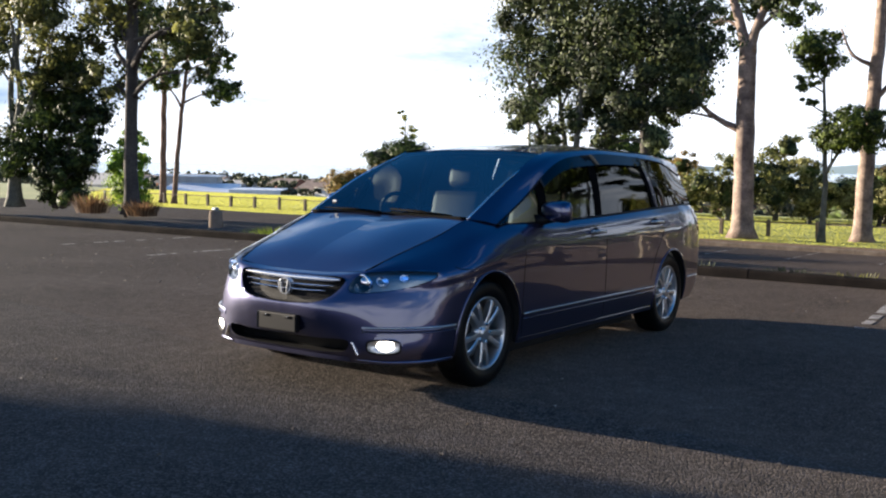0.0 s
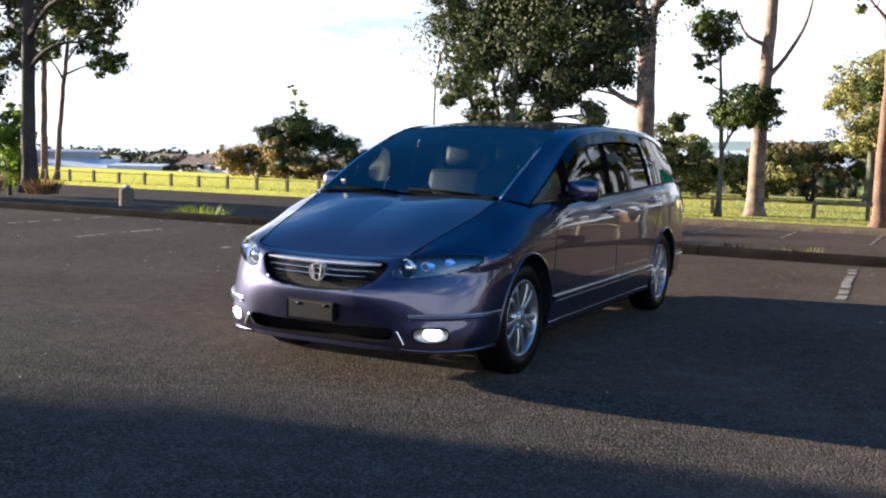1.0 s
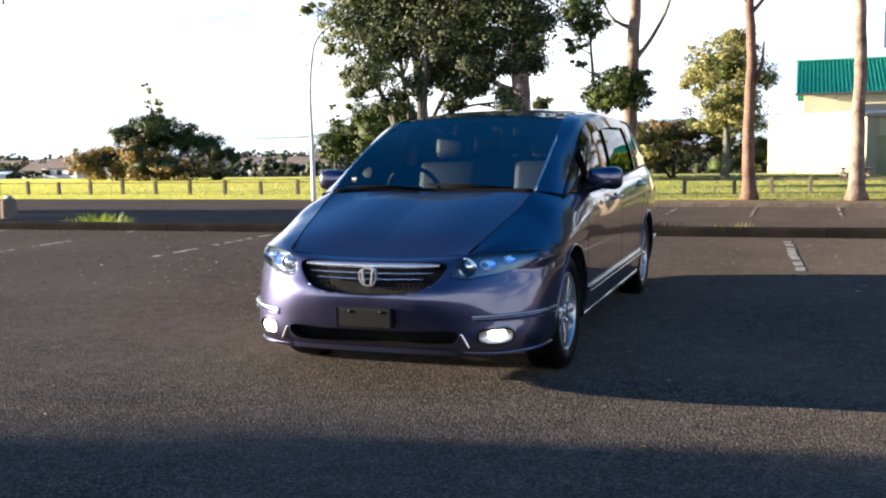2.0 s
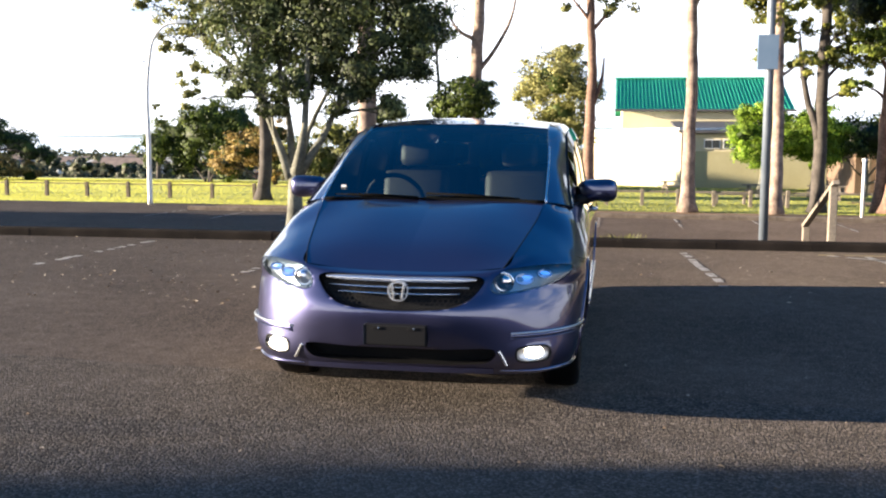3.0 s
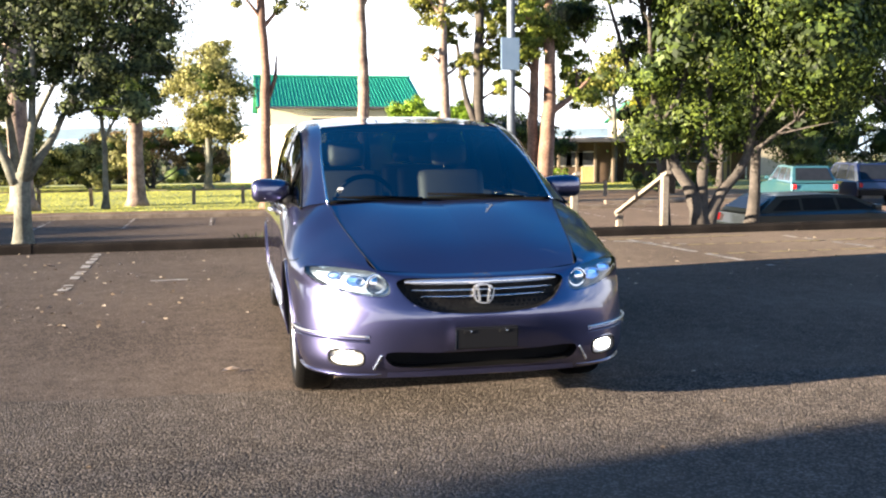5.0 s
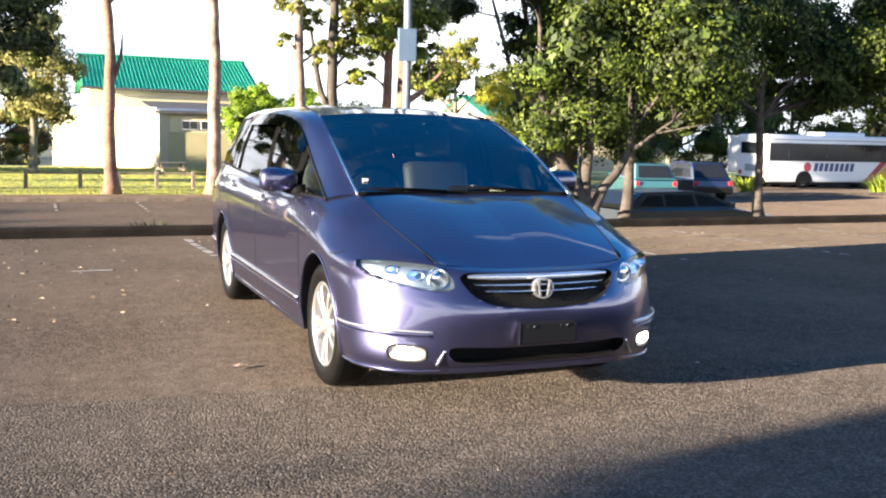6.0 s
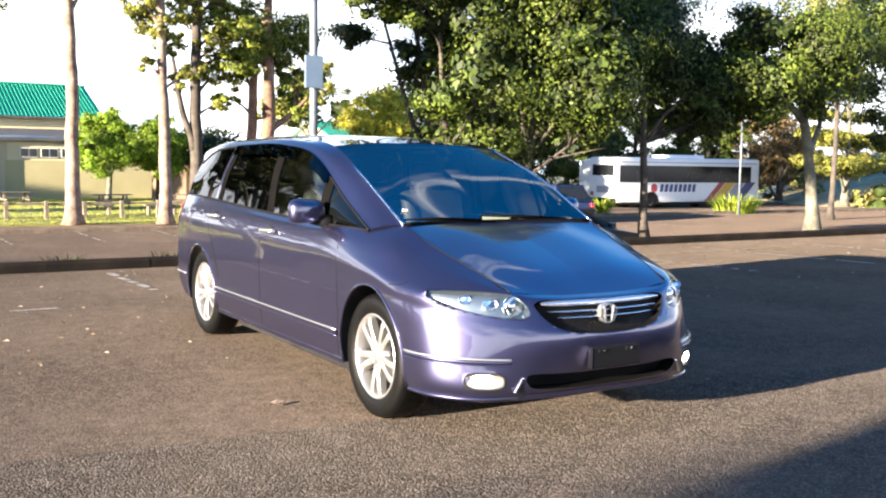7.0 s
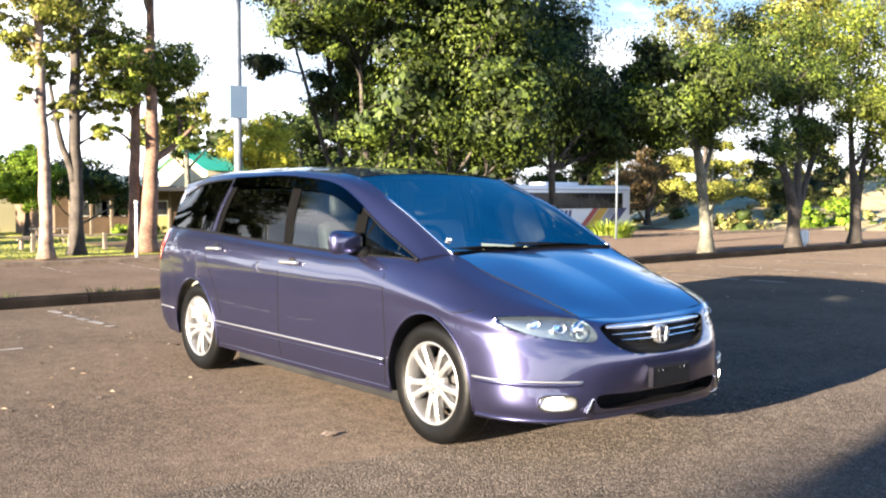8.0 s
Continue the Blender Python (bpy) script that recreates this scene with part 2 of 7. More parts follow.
timber_dark = material("dark_timber", (0.10, 0.075, 0.05), (0.2, 0.155, 0.11), scale=3, rough=0.9, bump=0.5, fine=45, speck=0.25)
# darker copy of galv: the sign pole's shaded side put into colour
pole_steel = material("pole_steel", (0.12, 0.145, 0.18), (0.17, 0.195, 0.23), scale=5, rough=0.55, metal=0.4)
galv = material("galvanised_steel", (0.26, 0.285, 0.32), (0.34, 0.37, 0.41), scale=5, rough=0.5, metal=0.5)
white_paint = material("white_paint", (0.74, 0.72, 0.68), (0.82, 0.8, 0.77), scale=1.5, rough=0.6)
cream_wall = material("cream_wall", (0.56, 0.48, 0.30), (0.64, 0.56, 0.37), scale=0.5, rough=0.85, bump=0.2, fine=20, speck=0.06)
pale_wall = material("pale_cream_wall", (0.42, 0.36, 0.24), (0.47, 0.41, 0.285), scale=0.5, rough=0.85, bump=0.2, fine=20, speck=0.06)
green_roof = material("green_metal_roof", (0.02, 0.27, 0.16), (0.035, 0.33, 0.2), scale=0.6, rough=0.45)
brown_wall = material("brown_timber_wall", (0.10, 0.065, 0.04), (0.17, 0.11, 0.07), scale=1.0, rough=0.85, bump=0.3, fine=18, speck=0.15)
dark_roof = material("dark_roof", (0.045, 0.045, 0.05), (0.08, 0.078, 0.08), scale=1.0, rough=0.7)
window_dark = material("window_pane", (0.03, 0.035, 0.04), (0.05, 0.055, 0.06), rough=0.06, spec=0.7)
brick_red = material("red_brick_far", (0.22, 0.09, 0.055), (0.33, 0.15, 0.10), scale=0.8, rough=0.9)
grey_wall = material("grey_wall", (0.30, 0.30, 0.30), (0.4, 0.4, 0.39), scale=0.8, rough=0.85)
tile_roof = material("tile_roof_far", (0.13, 0.10, 0.085), (0.24, 0.18, 0.15), scale=0.8, rough=0.85)
# water colour paled to include distance haze and reflected sky
water = material("harbour_water_hazed", (0.30, 0.47, 0.53), (0.36, 0.53, 0.58), scale=0.01, rough=0.16, bump=0.05, fine=0.4)
# pale blue base colour stands for the haze before the hills
hazed_hill_mat = material("far_hills_hazed", (0.22, 0.30, 0.33), (0.28, 0.36, 0.38), scale=0.01, rough=1.0)
bus_white = material("bus_white", (0.72, 0.73, 0.76), (0.78, 0.79, 0.81), rough=0.35, coat=0.4)
bus_red = material("bus_red", (0.33, 0.035, 0.04), rough=0.4)
bus_yellow = material("bus_yellow", (0.55, 0.33, 0.05), rough=0.4)
bus_navy = material("bus_navy", (0.03, 0.045, 0.16), rough=0.4)
grey_paint = material("grey_car_paint", (0.010, 0.013, 0.012), (0.013, 0.016, 0.015), rough=0.4, metal=0.2, coat=0.5)
teal_paint = material("blue_green_car_paint", (0.035, 0.12, 0.14), (0.045, 0.135, 0.155), rough=0.35, metal=0.3, coat=1.0)
navy_paint = material("navy_car_paint", (0.008, 0.013, 0.045), (0.01, 0.016, 0.055), rough=0.35, metal=0.3, coat=1.0)
litter_mat = material("dry_litter", (0.12, 0.08, 0.045), (0.40, 0.33, 0.25), rough=0.9, island=True)
sign_blue = material("sign_back", (0.11, 0.17, 0.25), (0.13, 0.19, 0.27), rough=0.5)
leaf_fresh = leaf_material("leaf_fresh_green", (0.06, 0.085, 0.014), (0.19, 0.225, 0.035), 0.42)
# leaf colours raised to stand for haze over the valley
leaf_far_hazed = leaf_material("leaf_far_haze_mix", (0.045, 0.058, 0.032), (0.13, 0.125, 0.075), 0.3)
leaf_pale_gold = leaf_material("leaf_pale_gold", (0.12, 0.12, 0.035), (0.30, 0.28, 0.10), 0.38)
bus_glass = material("bus_glass", (0.010, 0.012, 0.015), (0.014, 0.016, 0.02), rough=0.12, spec=0.35)
leaf_grey = leaf_material("leaf_grey_green", (0.022, 0.032, 0.013), (0.095, 0.115, 0.042), 0.32)
leaf_gold = leaf_material("leaf_golden_brown", (0.13, 0.085, 0.025), (0.32, 0.23, 0.07), 0.35)
flax_mat = leaf_material("flax_leaf", (0.10, 0.16, 0.015), (0.26, 0.30, 0.04), 0.3)
flax_dark = leaf_material("weed_leaf", (0.012, 0.02, 0.006), (0.04, 0.05, 0.014), 0.3)
weed_dry = leaf_material("dry_weed_leaf", (0.07, 0.075, 0.018), (0.16, 0.15, 0.04), 0.3)
dry_grass_mat = leaf_material("dry_grass_blade", (0.10, 0.055, 0.03), (0.24, 0.15, 0.075), 0.3)


# ---- mesh helpers ----
def mesh(name, verts, faces, mat=None, smooth=False, mats=None, index=None):
    me = bpy.data.meshes.new(name)
    me.from_pydata([tuple(v) for v in verts], [], [tuple(f) for f in faces])
    for m in (mats or ([mat] if mat else [])):
        me.materials.append(m)
    if index is not None:
        me.polygons.foreach_set("material_index", index)
    if smooth:
        me.polygons.foreach_set("use_smooth", [True] * len(me.polygons))
    me.update()
    return me


def thing(name, label, category, group="", at=(0, 0, 0), turn=0.0):
    ob = tagged(new(name), label, category, group)
    ob.matrix_world = pose(*at, 0, 0, turn)
    return ob


def put(name, me, parent=None, label="", m=None):
    """Links a mesh as one part under its parent; coordinates are the parent's."""
    ob = new(name, me)
    if parent:
        ob.parent = parent
    if m is not None:
        ob.matrix_basis = m
    return tagged(ob, label)


def part(name, bm, mat, parent, label="", smooth=False, m=None):
    me = bpy.data.meshes.new(name)
    bm.to_mesh(me)
    bm.free()
    me.materials.append(mat)
    if smooth:
        me.polygons.foreach_set("use_smooth", [True] * len(me.polygons))
    return put(name, me, parent, label, m)


def box(lo, hi, bevel=0.0, bm=None):
    bm = bm or bmesh.new()
    c = [(a + b) / 2 for a, b in zip(lo, hi)]
    s = [abs(b - a) for a, b in zip(lo, hi)]
    r = bmesh.ops.create_cube(bm, size=1, matrix=Matrix.Translation(c) @ Matrix.Diagonal((*s, 1)))
    if bevel:
        ed = list({e for v in r["verts"] for e in v.link_edges})
        bmesh.ops.bevel(bm, geom=ed, offset=bevel, segments=2, affect='EDGES', profile=0.6)
    return bm


def beam(a, b, w, h, bevel=0.0):
    """A bar of w x h section from a to b."""
    a, b = Vector(a), Vector(b)
    bm = box((-w / 2, -h / 2, 0), (w / 2, h / 2, (b - a).length), bevel)
    bm.transform(Matrix.Translation(a) @ (b - a).to_track_quat('Z', 'Y').to_matrix().to_4x4())
    return bm


def tube_data(path, radii, sides=8, close=True):
    """Verts and faces of a tapered tube along a path."""
    P = np.array(path, float)
    T = np.gradient(P, axis=0)
    T /= np.linalg.norm(T, axis=1)[:, None] + 1e-9
    ref = np.array([0.31, 0.95, 0.05]) if abs(T[0][1]) < 0.8 else np.array([1.0, 0.1, 0.0])
    verts, faces = [], []
    for p, t, r in zip(P, T, radii):
        u = np.cross(t, ref)
        u /= np.linalg.norm(u) + 1e-9
        v = np.cross(t, u)
        for k in range(sides):
            a = 2 * math.pi * k / sides
            verts.append(p + r * (math.cos(a) * u + math.sin(a) * v))
    for i in range(len(P) - 1):
        for k in range(sides):
            a, b = i * sides + k, i * sides + (k + 1) % sides
            faces.append((a, b, b + sides, a + sides))
    if close:
        faces.append(tuple(range(sides))[::-1])
        faces.append(tuple(range((len(P) - 1) * sides, len(P) * sides)))
    return verts, faces


def tube(name, path, radii, mat, parent=None, sides=8, label=""):
    v, f = tube_data(path, radii, sides)
    return put(name, mesh(name, v, f, mat, True), parent, label)


def lathe(profile, n=32, axis='x'):
    """Verts and faces of a profile of (along, radius) turned round an axis."""
    verts, faces = [], []
    for s, r in profile:
        for k in range(n):
            a = 2 * math.pi * k / n
            c, d = r * math.cos(a), r * math.sin(a)
            verts.append({'x': (s, c, d), 'y': (c, s, d), 'z': (c, d, s)}[axis])
    for i in range(len(profile) - 1):
        for k in range(n):
            a, b = i * n + k, i * n + (k + 1) % n
            faces.append((a, b, b + n, a + n))
    return verts, faces


def hermite(P, knots, ts):
    """A smooth curve through P at its knots."""
    P, knots = np.array(P, float), np.array(knots, float)
    d = np.diff(P, axis=0) / np.diff(knots)[:, None]
    h = np.diff(knots)
    m = np.zeros_like(P)
    m[0], m[-1] = d[0], d[-1]
    for i in range(1, len(P) - 1):
        m[i] = (d[i - 1] * h[i] + d[i] * h[i - 1]) / (h[i - 1] + h[i])
    i = np.clip(np.searchsorted(knots, ts, side='right') - 1, 0, len(P) - 2)
    s = ((ts - knots[i]) / h[i])[:, None]
    hh = h[i][:, None]
    return (2 * s**3 - 3 * s**2 + 1) * P[i] + (s**3 - 2 * s**2 + s) * hh * m[i] + (-2 * s**3 + 3 * s**2) * P[i + 1] + (s**3 - s**2) * hh * m[i + 1]


def patch(curves, step_u, nv):
    """A smooth sheet through curves whose control points answer each other: an array nv x nu x 3."""
    C = np.array(curves, float)
    gap = np.linalg.norm(np.diff(C, axis=1), axis=2).mean(0)
    knots = np.r_[0, np.cumsum(gap)]
    ts = np.linspace(0, knots[-1], max(2, int(knots[-1] / step_u) + 1))
    R = np.array([hermite(c, knots, ts) for c in C])
    if len(C) == 2:
        w = np.linspace(0, 1, nv)[:, None, None]
        return R[0] * (1 - w) + R[1] * w
    gv = np.linalg.norm(np.diff(R, axis=0), axis=2).mean(1) + 1e-6
    kv = np.r_[0, np.cumsum(gv)]
    tv = np.linspace(0, kv[-1], nv)
    return np.stack([hermite(R[:, j], kv, tv) for j in range(R.shape[1])], 1)


def sheet_data(G):
    nv, nu = G.shape[:2]
    f = [(i * nu + j, i * nu + j + 1, (i + 1) * nu + j + 1, (i + 1) * nu + j) for i in range(nv - 1) for j in range(nu - 1)]
    return G.reshape(-1, 3), f


def both(v, f):
    """A half and its mirror image across x = 0."""
    v = np.array(v, float)
    n = len(v)
    return np.r_[v, v * (-1, 1, 1)], list(f) + [tuple(n + i for i in reversed(q)) for q in f]


def inside(poly, p):
    x, y = p
    hit = False
    for (x1, y1), (x2, y2) in zip(poly, poly[1:] + poly[:1]):
        if (y1 > y) != (y2 > y) and x < (x2 - x1) * (y - y1) / (y2 - y1) + x1:
            hit = not hit
    return hit


def nearest(poly, p):
    best, at = 1e9, p
    for a, b in zip(poly, poly[1:] + poly[:1]):
        d = (b[0] - a[0], b[1] - a[1])
        t = max(0, min(1, ((p[0] - a[0]) * d[0] + (p[1] - a[1]) * d[1]) / (d[0]**2 + d[1]**2 + 1e-12)))
        q = (a[0] + t * d[0], a[1] + t * d[1])
        e = (q[0] - p[0])**2 + (q[1] - p[1])**2
        if e < best:
            best, at = e, q
    return at


def rounded(poly, n=4):
    """The outline with its corners smoothed by cutting them n times."""
    for _ in range(n):
        out = []
        for a, b in zip(poly, poly[1:] + poly[:1]):
            out += [(a[0] * .75 + b[0] * .25, a[1] * .75 + b[1] * .25), (a[0] * .25 + b[0] * .75, a[1] * .25 + b[1] * .75)]
        poly = out
    return poly


def carve(v, f, poly, axes, keep):
    """Takes the outline out of a sheet: drops what lies inside, draws the rim onto the outline. Where keep(v) is false nothing is cut."""
    a, b = axes
    v = np.array(v, float)
    lo, hi = np.min(poly, 0), np.max(poly, 0)
    ins = np.zeros(len(v), bool)
    for i, p in enumerate(v):
        if lo[0] <= p[a] <= hi[0] and lo[1] <= p[b] <= hi[1] and keep(p):
            ins[i] = inside(poly, (p[a], p[b]))
    left = [q for q in f if not all(ins[list(q)])]
    used = {i for q in left for i in q if ins[i]}
    for i in used:
        v[i][a], v[i][b] = nearest(poly, (v[i][a], v[i][b]))
    return v, left


def fill_outline(poly, step):
    """A flat net of small faces inside an outline, the rim drawn onto it."""
    lo, hi = np.min(poly, 0), np.max(poly, 0)
    nx, ny = int((hi[0] - lo[0]) / step) + 3, int((hi[1] - lo[1]) / step) + 3
    P = [(lo[0] + (i - 1) * step, lo[1] + (j - 1) * step) for j in range(ny) for i in range(nx)]
    ins = [inside(poly, p) for p in P]
    F = []
    for j in range(ny - 1):
        for i in range(nx - 1):
            q = (j * nx + i, j * nx + i + 1, (j + 1) * nx + i + 1, (j + 1) * nx + i)
            if any(ins[k] for k in q):
                F.append(q)
    used = sorted({k for q in F for k in q})
    new_i = {k: n for n, k in enumerate(used)}
    V = [P[k] if ins[k] else nearest(poly, P[k]) for k in used]
    return V, [tuple(new_i[k] for k in q) for q in F]


def outward(me, centre, every=False):
    """Turns each face of a shell to look away from its inside."""
    c = Vector(centre)
    for p in me.polygons:
        d = Vector((0, 0, 0)) + p.center - c
        if p.normal.dot(d) < 0:
            p.flip()
    me.update()
    return me


# ---- ground ----
def kerb_y(x):
    """The upper kerb's front edge runs a little askew."""
    return 8.56 + 0.03 * max(-60.0, min(60.0, x))


def ground_height(x, y):
    """Upper car park flat, a bank down to the lower lane, lawn, then the valley and the shore."""
    k = kerb_y(x)
    pts = ((-400, 0.0), (k + .15, 0.0), (k + 1.2, -.13), (12.2, -.32), (14.2, -1.05), (31.5, -1.08), (40, -1.25), (56, -1.4), (72, -1.8), (84, -2.1), (100, -4.6), (200, -7.0), (400, -9.0), (700, -11), (5000, -30))
    for (y0, z0), (y1, z1) in zip(pts, pts[1:]):
        if y <= y1:
            return z0 + (z1 - z0) * (y - y0) / (y1 - y0)
    return -30.0


def make_ground():
    xs = sorted({*np.arange(-60, 90, 2.0), *[s * 60 * 1.35**k for k in range(1, 15) for s in (-1, 1)], 4.45, 5.6})
    near = [-300, -150, -70, -30, -12, -5, -2, 0, 2, 4, 6]
    beyond = [12.2, 13.2, 14.2, 17, 20, 24, 29.1, 31.3, 33.0, 36, 40, 46, 52, 56, 66, 72, 84, 100, 140, 200, 300, 400, 700, 1200]
    rows = [(y, 0) for y in near] + [(.15, 1), (1.2, 1)] + [(y, 0) for y in beyond]
    V = []
    for y, along in rows:
        for x in xs:
            yy = kerb_y(x) + y if along else y
            V.append((x, yy, ground_height(x, yy)))
    F, I, n = [], [], len(xs)
    first_bank = len(near)
    for j in range(len(rows) - 1):
        y = (rows[j][0] + rows[j + 1][0]) / 2
        for i in range(n - 1):
            x = (xs[i] + xs[i + 1]) / 2
            F.append((j * n + i, j * n + i + 1, (j + 1) * n + i + 1, (j + 1) * n + i))
            if j < first_bank:
                k = 0
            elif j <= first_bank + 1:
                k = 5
            else:
                k = 1 if y < 14.2 else 2 if y < 29.1 else 1 if y < 33 else 3 if y < 90 else 4
                if 29.1 < y < 33 and (x < -14 or y < 31.3 and x > 13):
                    k = 2
                if 31.3 < y < 47 and 12.5 < x < 27:
                    k = 1
                if 31.3 < y < 46 and x > 27:
                    k = 2
            if x < -60 and y < 31.3:
                k = 3
            I.append(k)
    g = new("ground", mesh("ground", V, F, mats=[asphalt, soil, asphalt_far, grass, far_land, dark_bank_strip], index=I))
    tagged(g, "worn grey-brown asphalt car park, lower lane, lawn and valley", "ground", kind="structure")
    return g


# strip behind the kerb, much darker than the bank beyond it
dark_bank_strip = material("dark_bank_strip", (0.03, 0.026, 0.02), (0.09, 0.075, 0.052), scale=1.0, rough=0.95, spec=0.05, bump=0.8, fine=40, speck=0.5)
make_ground()


def seal_patch():
    """A coarser strip of chip seal over the car park's front part, with a ragged edge."""
    xs = np.arange(-40, 40.1, 0.25)
    rng = np.random.RandomState(3)
    edge = [SEAM_Y + SEAM_K * x + 0.05 * noise.noise((x * 1.3, 0, 0)) + 0.03 * noise.noise((x * 6, 3, 0)) + rng.uniform(-.008, .008) for x in xs]
    V = [(x, e, 0.004) for x, e in zip(xs, edge)] + [(x, e + 0.03, 0.0005) for x, e in zip(xs, edge)] + [(x, -80, 0.004) for x in xs]
    n = len(xs)
    F = [(i + 1, i, n + i, n + i + 1) for i in range(n - 1)] + [(2 * n + i, 2 * n + i + 1, i + 1, i) for i in range(n - 1)]
    ob = new("pavement", mesh("pavement", V, F, chipseal))
    tagged(ob, "coarse dark chip seal strip with a ragged edge", "pavement", kind="structure")


SEAM_Y, SEAM_K = 0.79, -0.07
seal_patch()


def kerb_line(name, x0, x1, y, k, z0, z1, depth, label, mat=None):
    """A run of kerb blocks with rounded top edges along x; each block is a piece of its own."""
    run = new(name)
    tagged(run, label, "kerb", kind="structure")
    L = 1.2
    prof = [(0.0, z0), (0.0, z1 - 0.03), (0.012, z1 - 0.008), (0.04, z1), (depth, z1), (depth, z0)]
    V = [(x, p, z) for x in (0.0015, L - 0.0015) for p, z in prof]
    n = len(prof)
    F = [(i, i + 1, n + i + 1, n + i) for i in range(n - 1)] + [tuple(range(n))[::-1], tuple(range(n, 2 * n))]
    me = mesh("kerb_block", V, F, mat or concrete)
    x, i = x0, 0
    while x < x1:
        ob = put("kerb_block", me, run)
        ob.matrix_basis = pose(x, y + k * x + 0.002 * math.sin(i * 2.3), 0.002 * math.sin(i * 1.7), 0, 0, math.degrees(math.atan(k)))
        x += L
        i += 1
    return run


# one near-black base colour for the upper kerb's face and top
concrete_dark = material("near_black_kerb", (0.011, 0.0095, 0.0085), (0.027, 0.022, 0.0185), scale=2.5, rough=0.95, spec=0.03, bump=0.5, fine=70, speck=0.25)
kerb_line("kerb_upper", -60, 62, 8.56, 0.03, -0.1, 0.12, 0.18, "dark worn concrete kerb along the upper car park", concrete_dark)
kerb_line("kerb_lower", -14, 13, 29.0, 0.0, -1.3, -0.93, 0.25, "pale concrete kerb along the lower lane")
kerb_line("kerb_lower", 13, 62, 31.3, 0.0, -1.3, -0.93, 0.25, "pale concrete kerb along the lower lane")


def bay_line(a, b, w=0.09, mat=None, z=0.004, wear=0.35, seed=0, label="worn white painted parking bay line on asphalt"):
    """A worn painted line from a to b: short strokes with broken edges."""
    rng = np.random.RandomState(seed + 11)
    a, b = Vector((*a, z)), Vector((*b, z))
    L = (b - a).length
    t = (b - a) / L
    side = Vector((t.y, -t.x, 0))
    V, F = [], []
    y = 0.0
    while y < L:
        d = rng.uniform(0.04, 0.16)
        if rng.rand() > wear * 0.5:
            p = rng.uniform(-.014, .014, 4)
            n = len(V)
            V += [a + t * (y + p[2]) - side * (w / 2 + p[0]), a + t * (y - p[2]) + side * (w / 2 + p[1]), a + t * (y + d + p[3]) + side * (w / 2 - p[0]), a + t * (y + d - p[3]) - side * (w / 2 - p[1])]
            F.append((n, n + 1, n + 2, n + 3))
        y += d * rng.uniform(.9, 1.15)
    ob = new("bay_line", mesh("bay_line", V, F, mat or line_paint))
    tagged(ob, label, "road marking", "parking bay lines", "structure")
    return ob


for i, (x0, x1) in enumerate(((-10.1, -10.1), (-7.65, -7.7), (-5.2, -5.15), (-2.72, -2.79), (-.5, -.58), (2.13, 1.95), (4.55, 4.15), (6.95, 6.5), (9.4, 8.9), (11.85, 11.3), (14.3, 13.7))):
    bay_line((x0, 6.35 if x0 == -.5 else 5.12), (x1, 8.12), seed=i, wear=1.3 if x0 < -6 else 0.9 if x0 < -4 else 0.55)
for i, x in enumerate(np.arange(-14, 26, 2.45)):
    bay_line((x, 25.0), (x, 28.8), seed=40 + i, z=-1.058, w=0.08, wear=1.0)
for i, (a, b) in enumerate((((4.45, 6.3), (7.6, 6.35)), ((4.2, 7.3), (10.5, 7.5)), ((3.6, 8.25), (6.0, 8.3)))):
    bay_line(a, b, seed=70 + i, mat=yellow_paint, wear=0.5, label="faded yellow painted line on asphalt")
bay_line((-1.98, 5.6), (-1.7, 5.62), seed=80, wear=0.3, w=.07, label="short scrap of white line paint on asphalt")
bay_line((3.7, 8.2), (4.6, 7.45), seed=81, wear=1.1, label="worn pale diagonal line on asphalt")


# ---- the violet people carrier ----
def ring(xy, zs):
    return [(x, y, z) for (x, y), z in zip(xy, zs)]


R0 = ring([(0, .105), (.30, .11), (.50, .140), (.69, .225), (.812, .405), (.845, .62), (.86, .945), (.862, 1.30), (.865, 2.0), (.865, 2.8), (.865, 3.35), (.86, 3.78), (.845, 4.2), (.78, 4.5), (.6, 4.66), (0, 4.72)],
          [.244, .244, .243, .242, .241, .240, .240, .245, .245, .245, .245, .25, .26, .27, .27, .27])
R1 = ring([(0, .07), (.30, .076), (.50, .100), (.702, .200), (.836, .380), (.868, .62), (.882, .945), (.882, 1.30), (.882, 2.0), (.882, 2.8), (.882, 3.35), (.88, 3.78), (.865, 4.2), (.805, 4.54), (.61, 4.71), (0, 4.76)],
          [.31, .31, .31, .31, .315, .32, .325, .33, .33, .33, .33, .335, .34, .345, .345, .345])
R2 = ring([(0, .035), (.30, .042), (.50, .088), (.706, .214), (.841, .391), (.882, .62), (.895, .945), (.895, 1.30), (.895, 2.0), (.895, 2.8), (.895, 3.35), (.892, 3.78), (.878, 4.2), (.82, 4.56), (.62, 4.74), (0, 4.785)],
          [.435, .435, .435, .435, .436, .438, .438, .43, .43, .43, .43, .44, .45, .46, .46, .46])
R3 = ring([(0, .02), (.30, .032), (.50, .092), (.705, .234), (.838, .406), (.886, .62), (.90, .945), (.90, 1.30), (.90, 2.0), (.90, 2.8), (.90, 3.35), (.898, 3.78), (.884, 4.2), (.825, 4.56), (.62, 4.735), (0, 4.78)],
          [.55, .55, .55, .55, .555, .56, .57, .57, .57, .57, .57, .58, .59, .60, .60, .60])
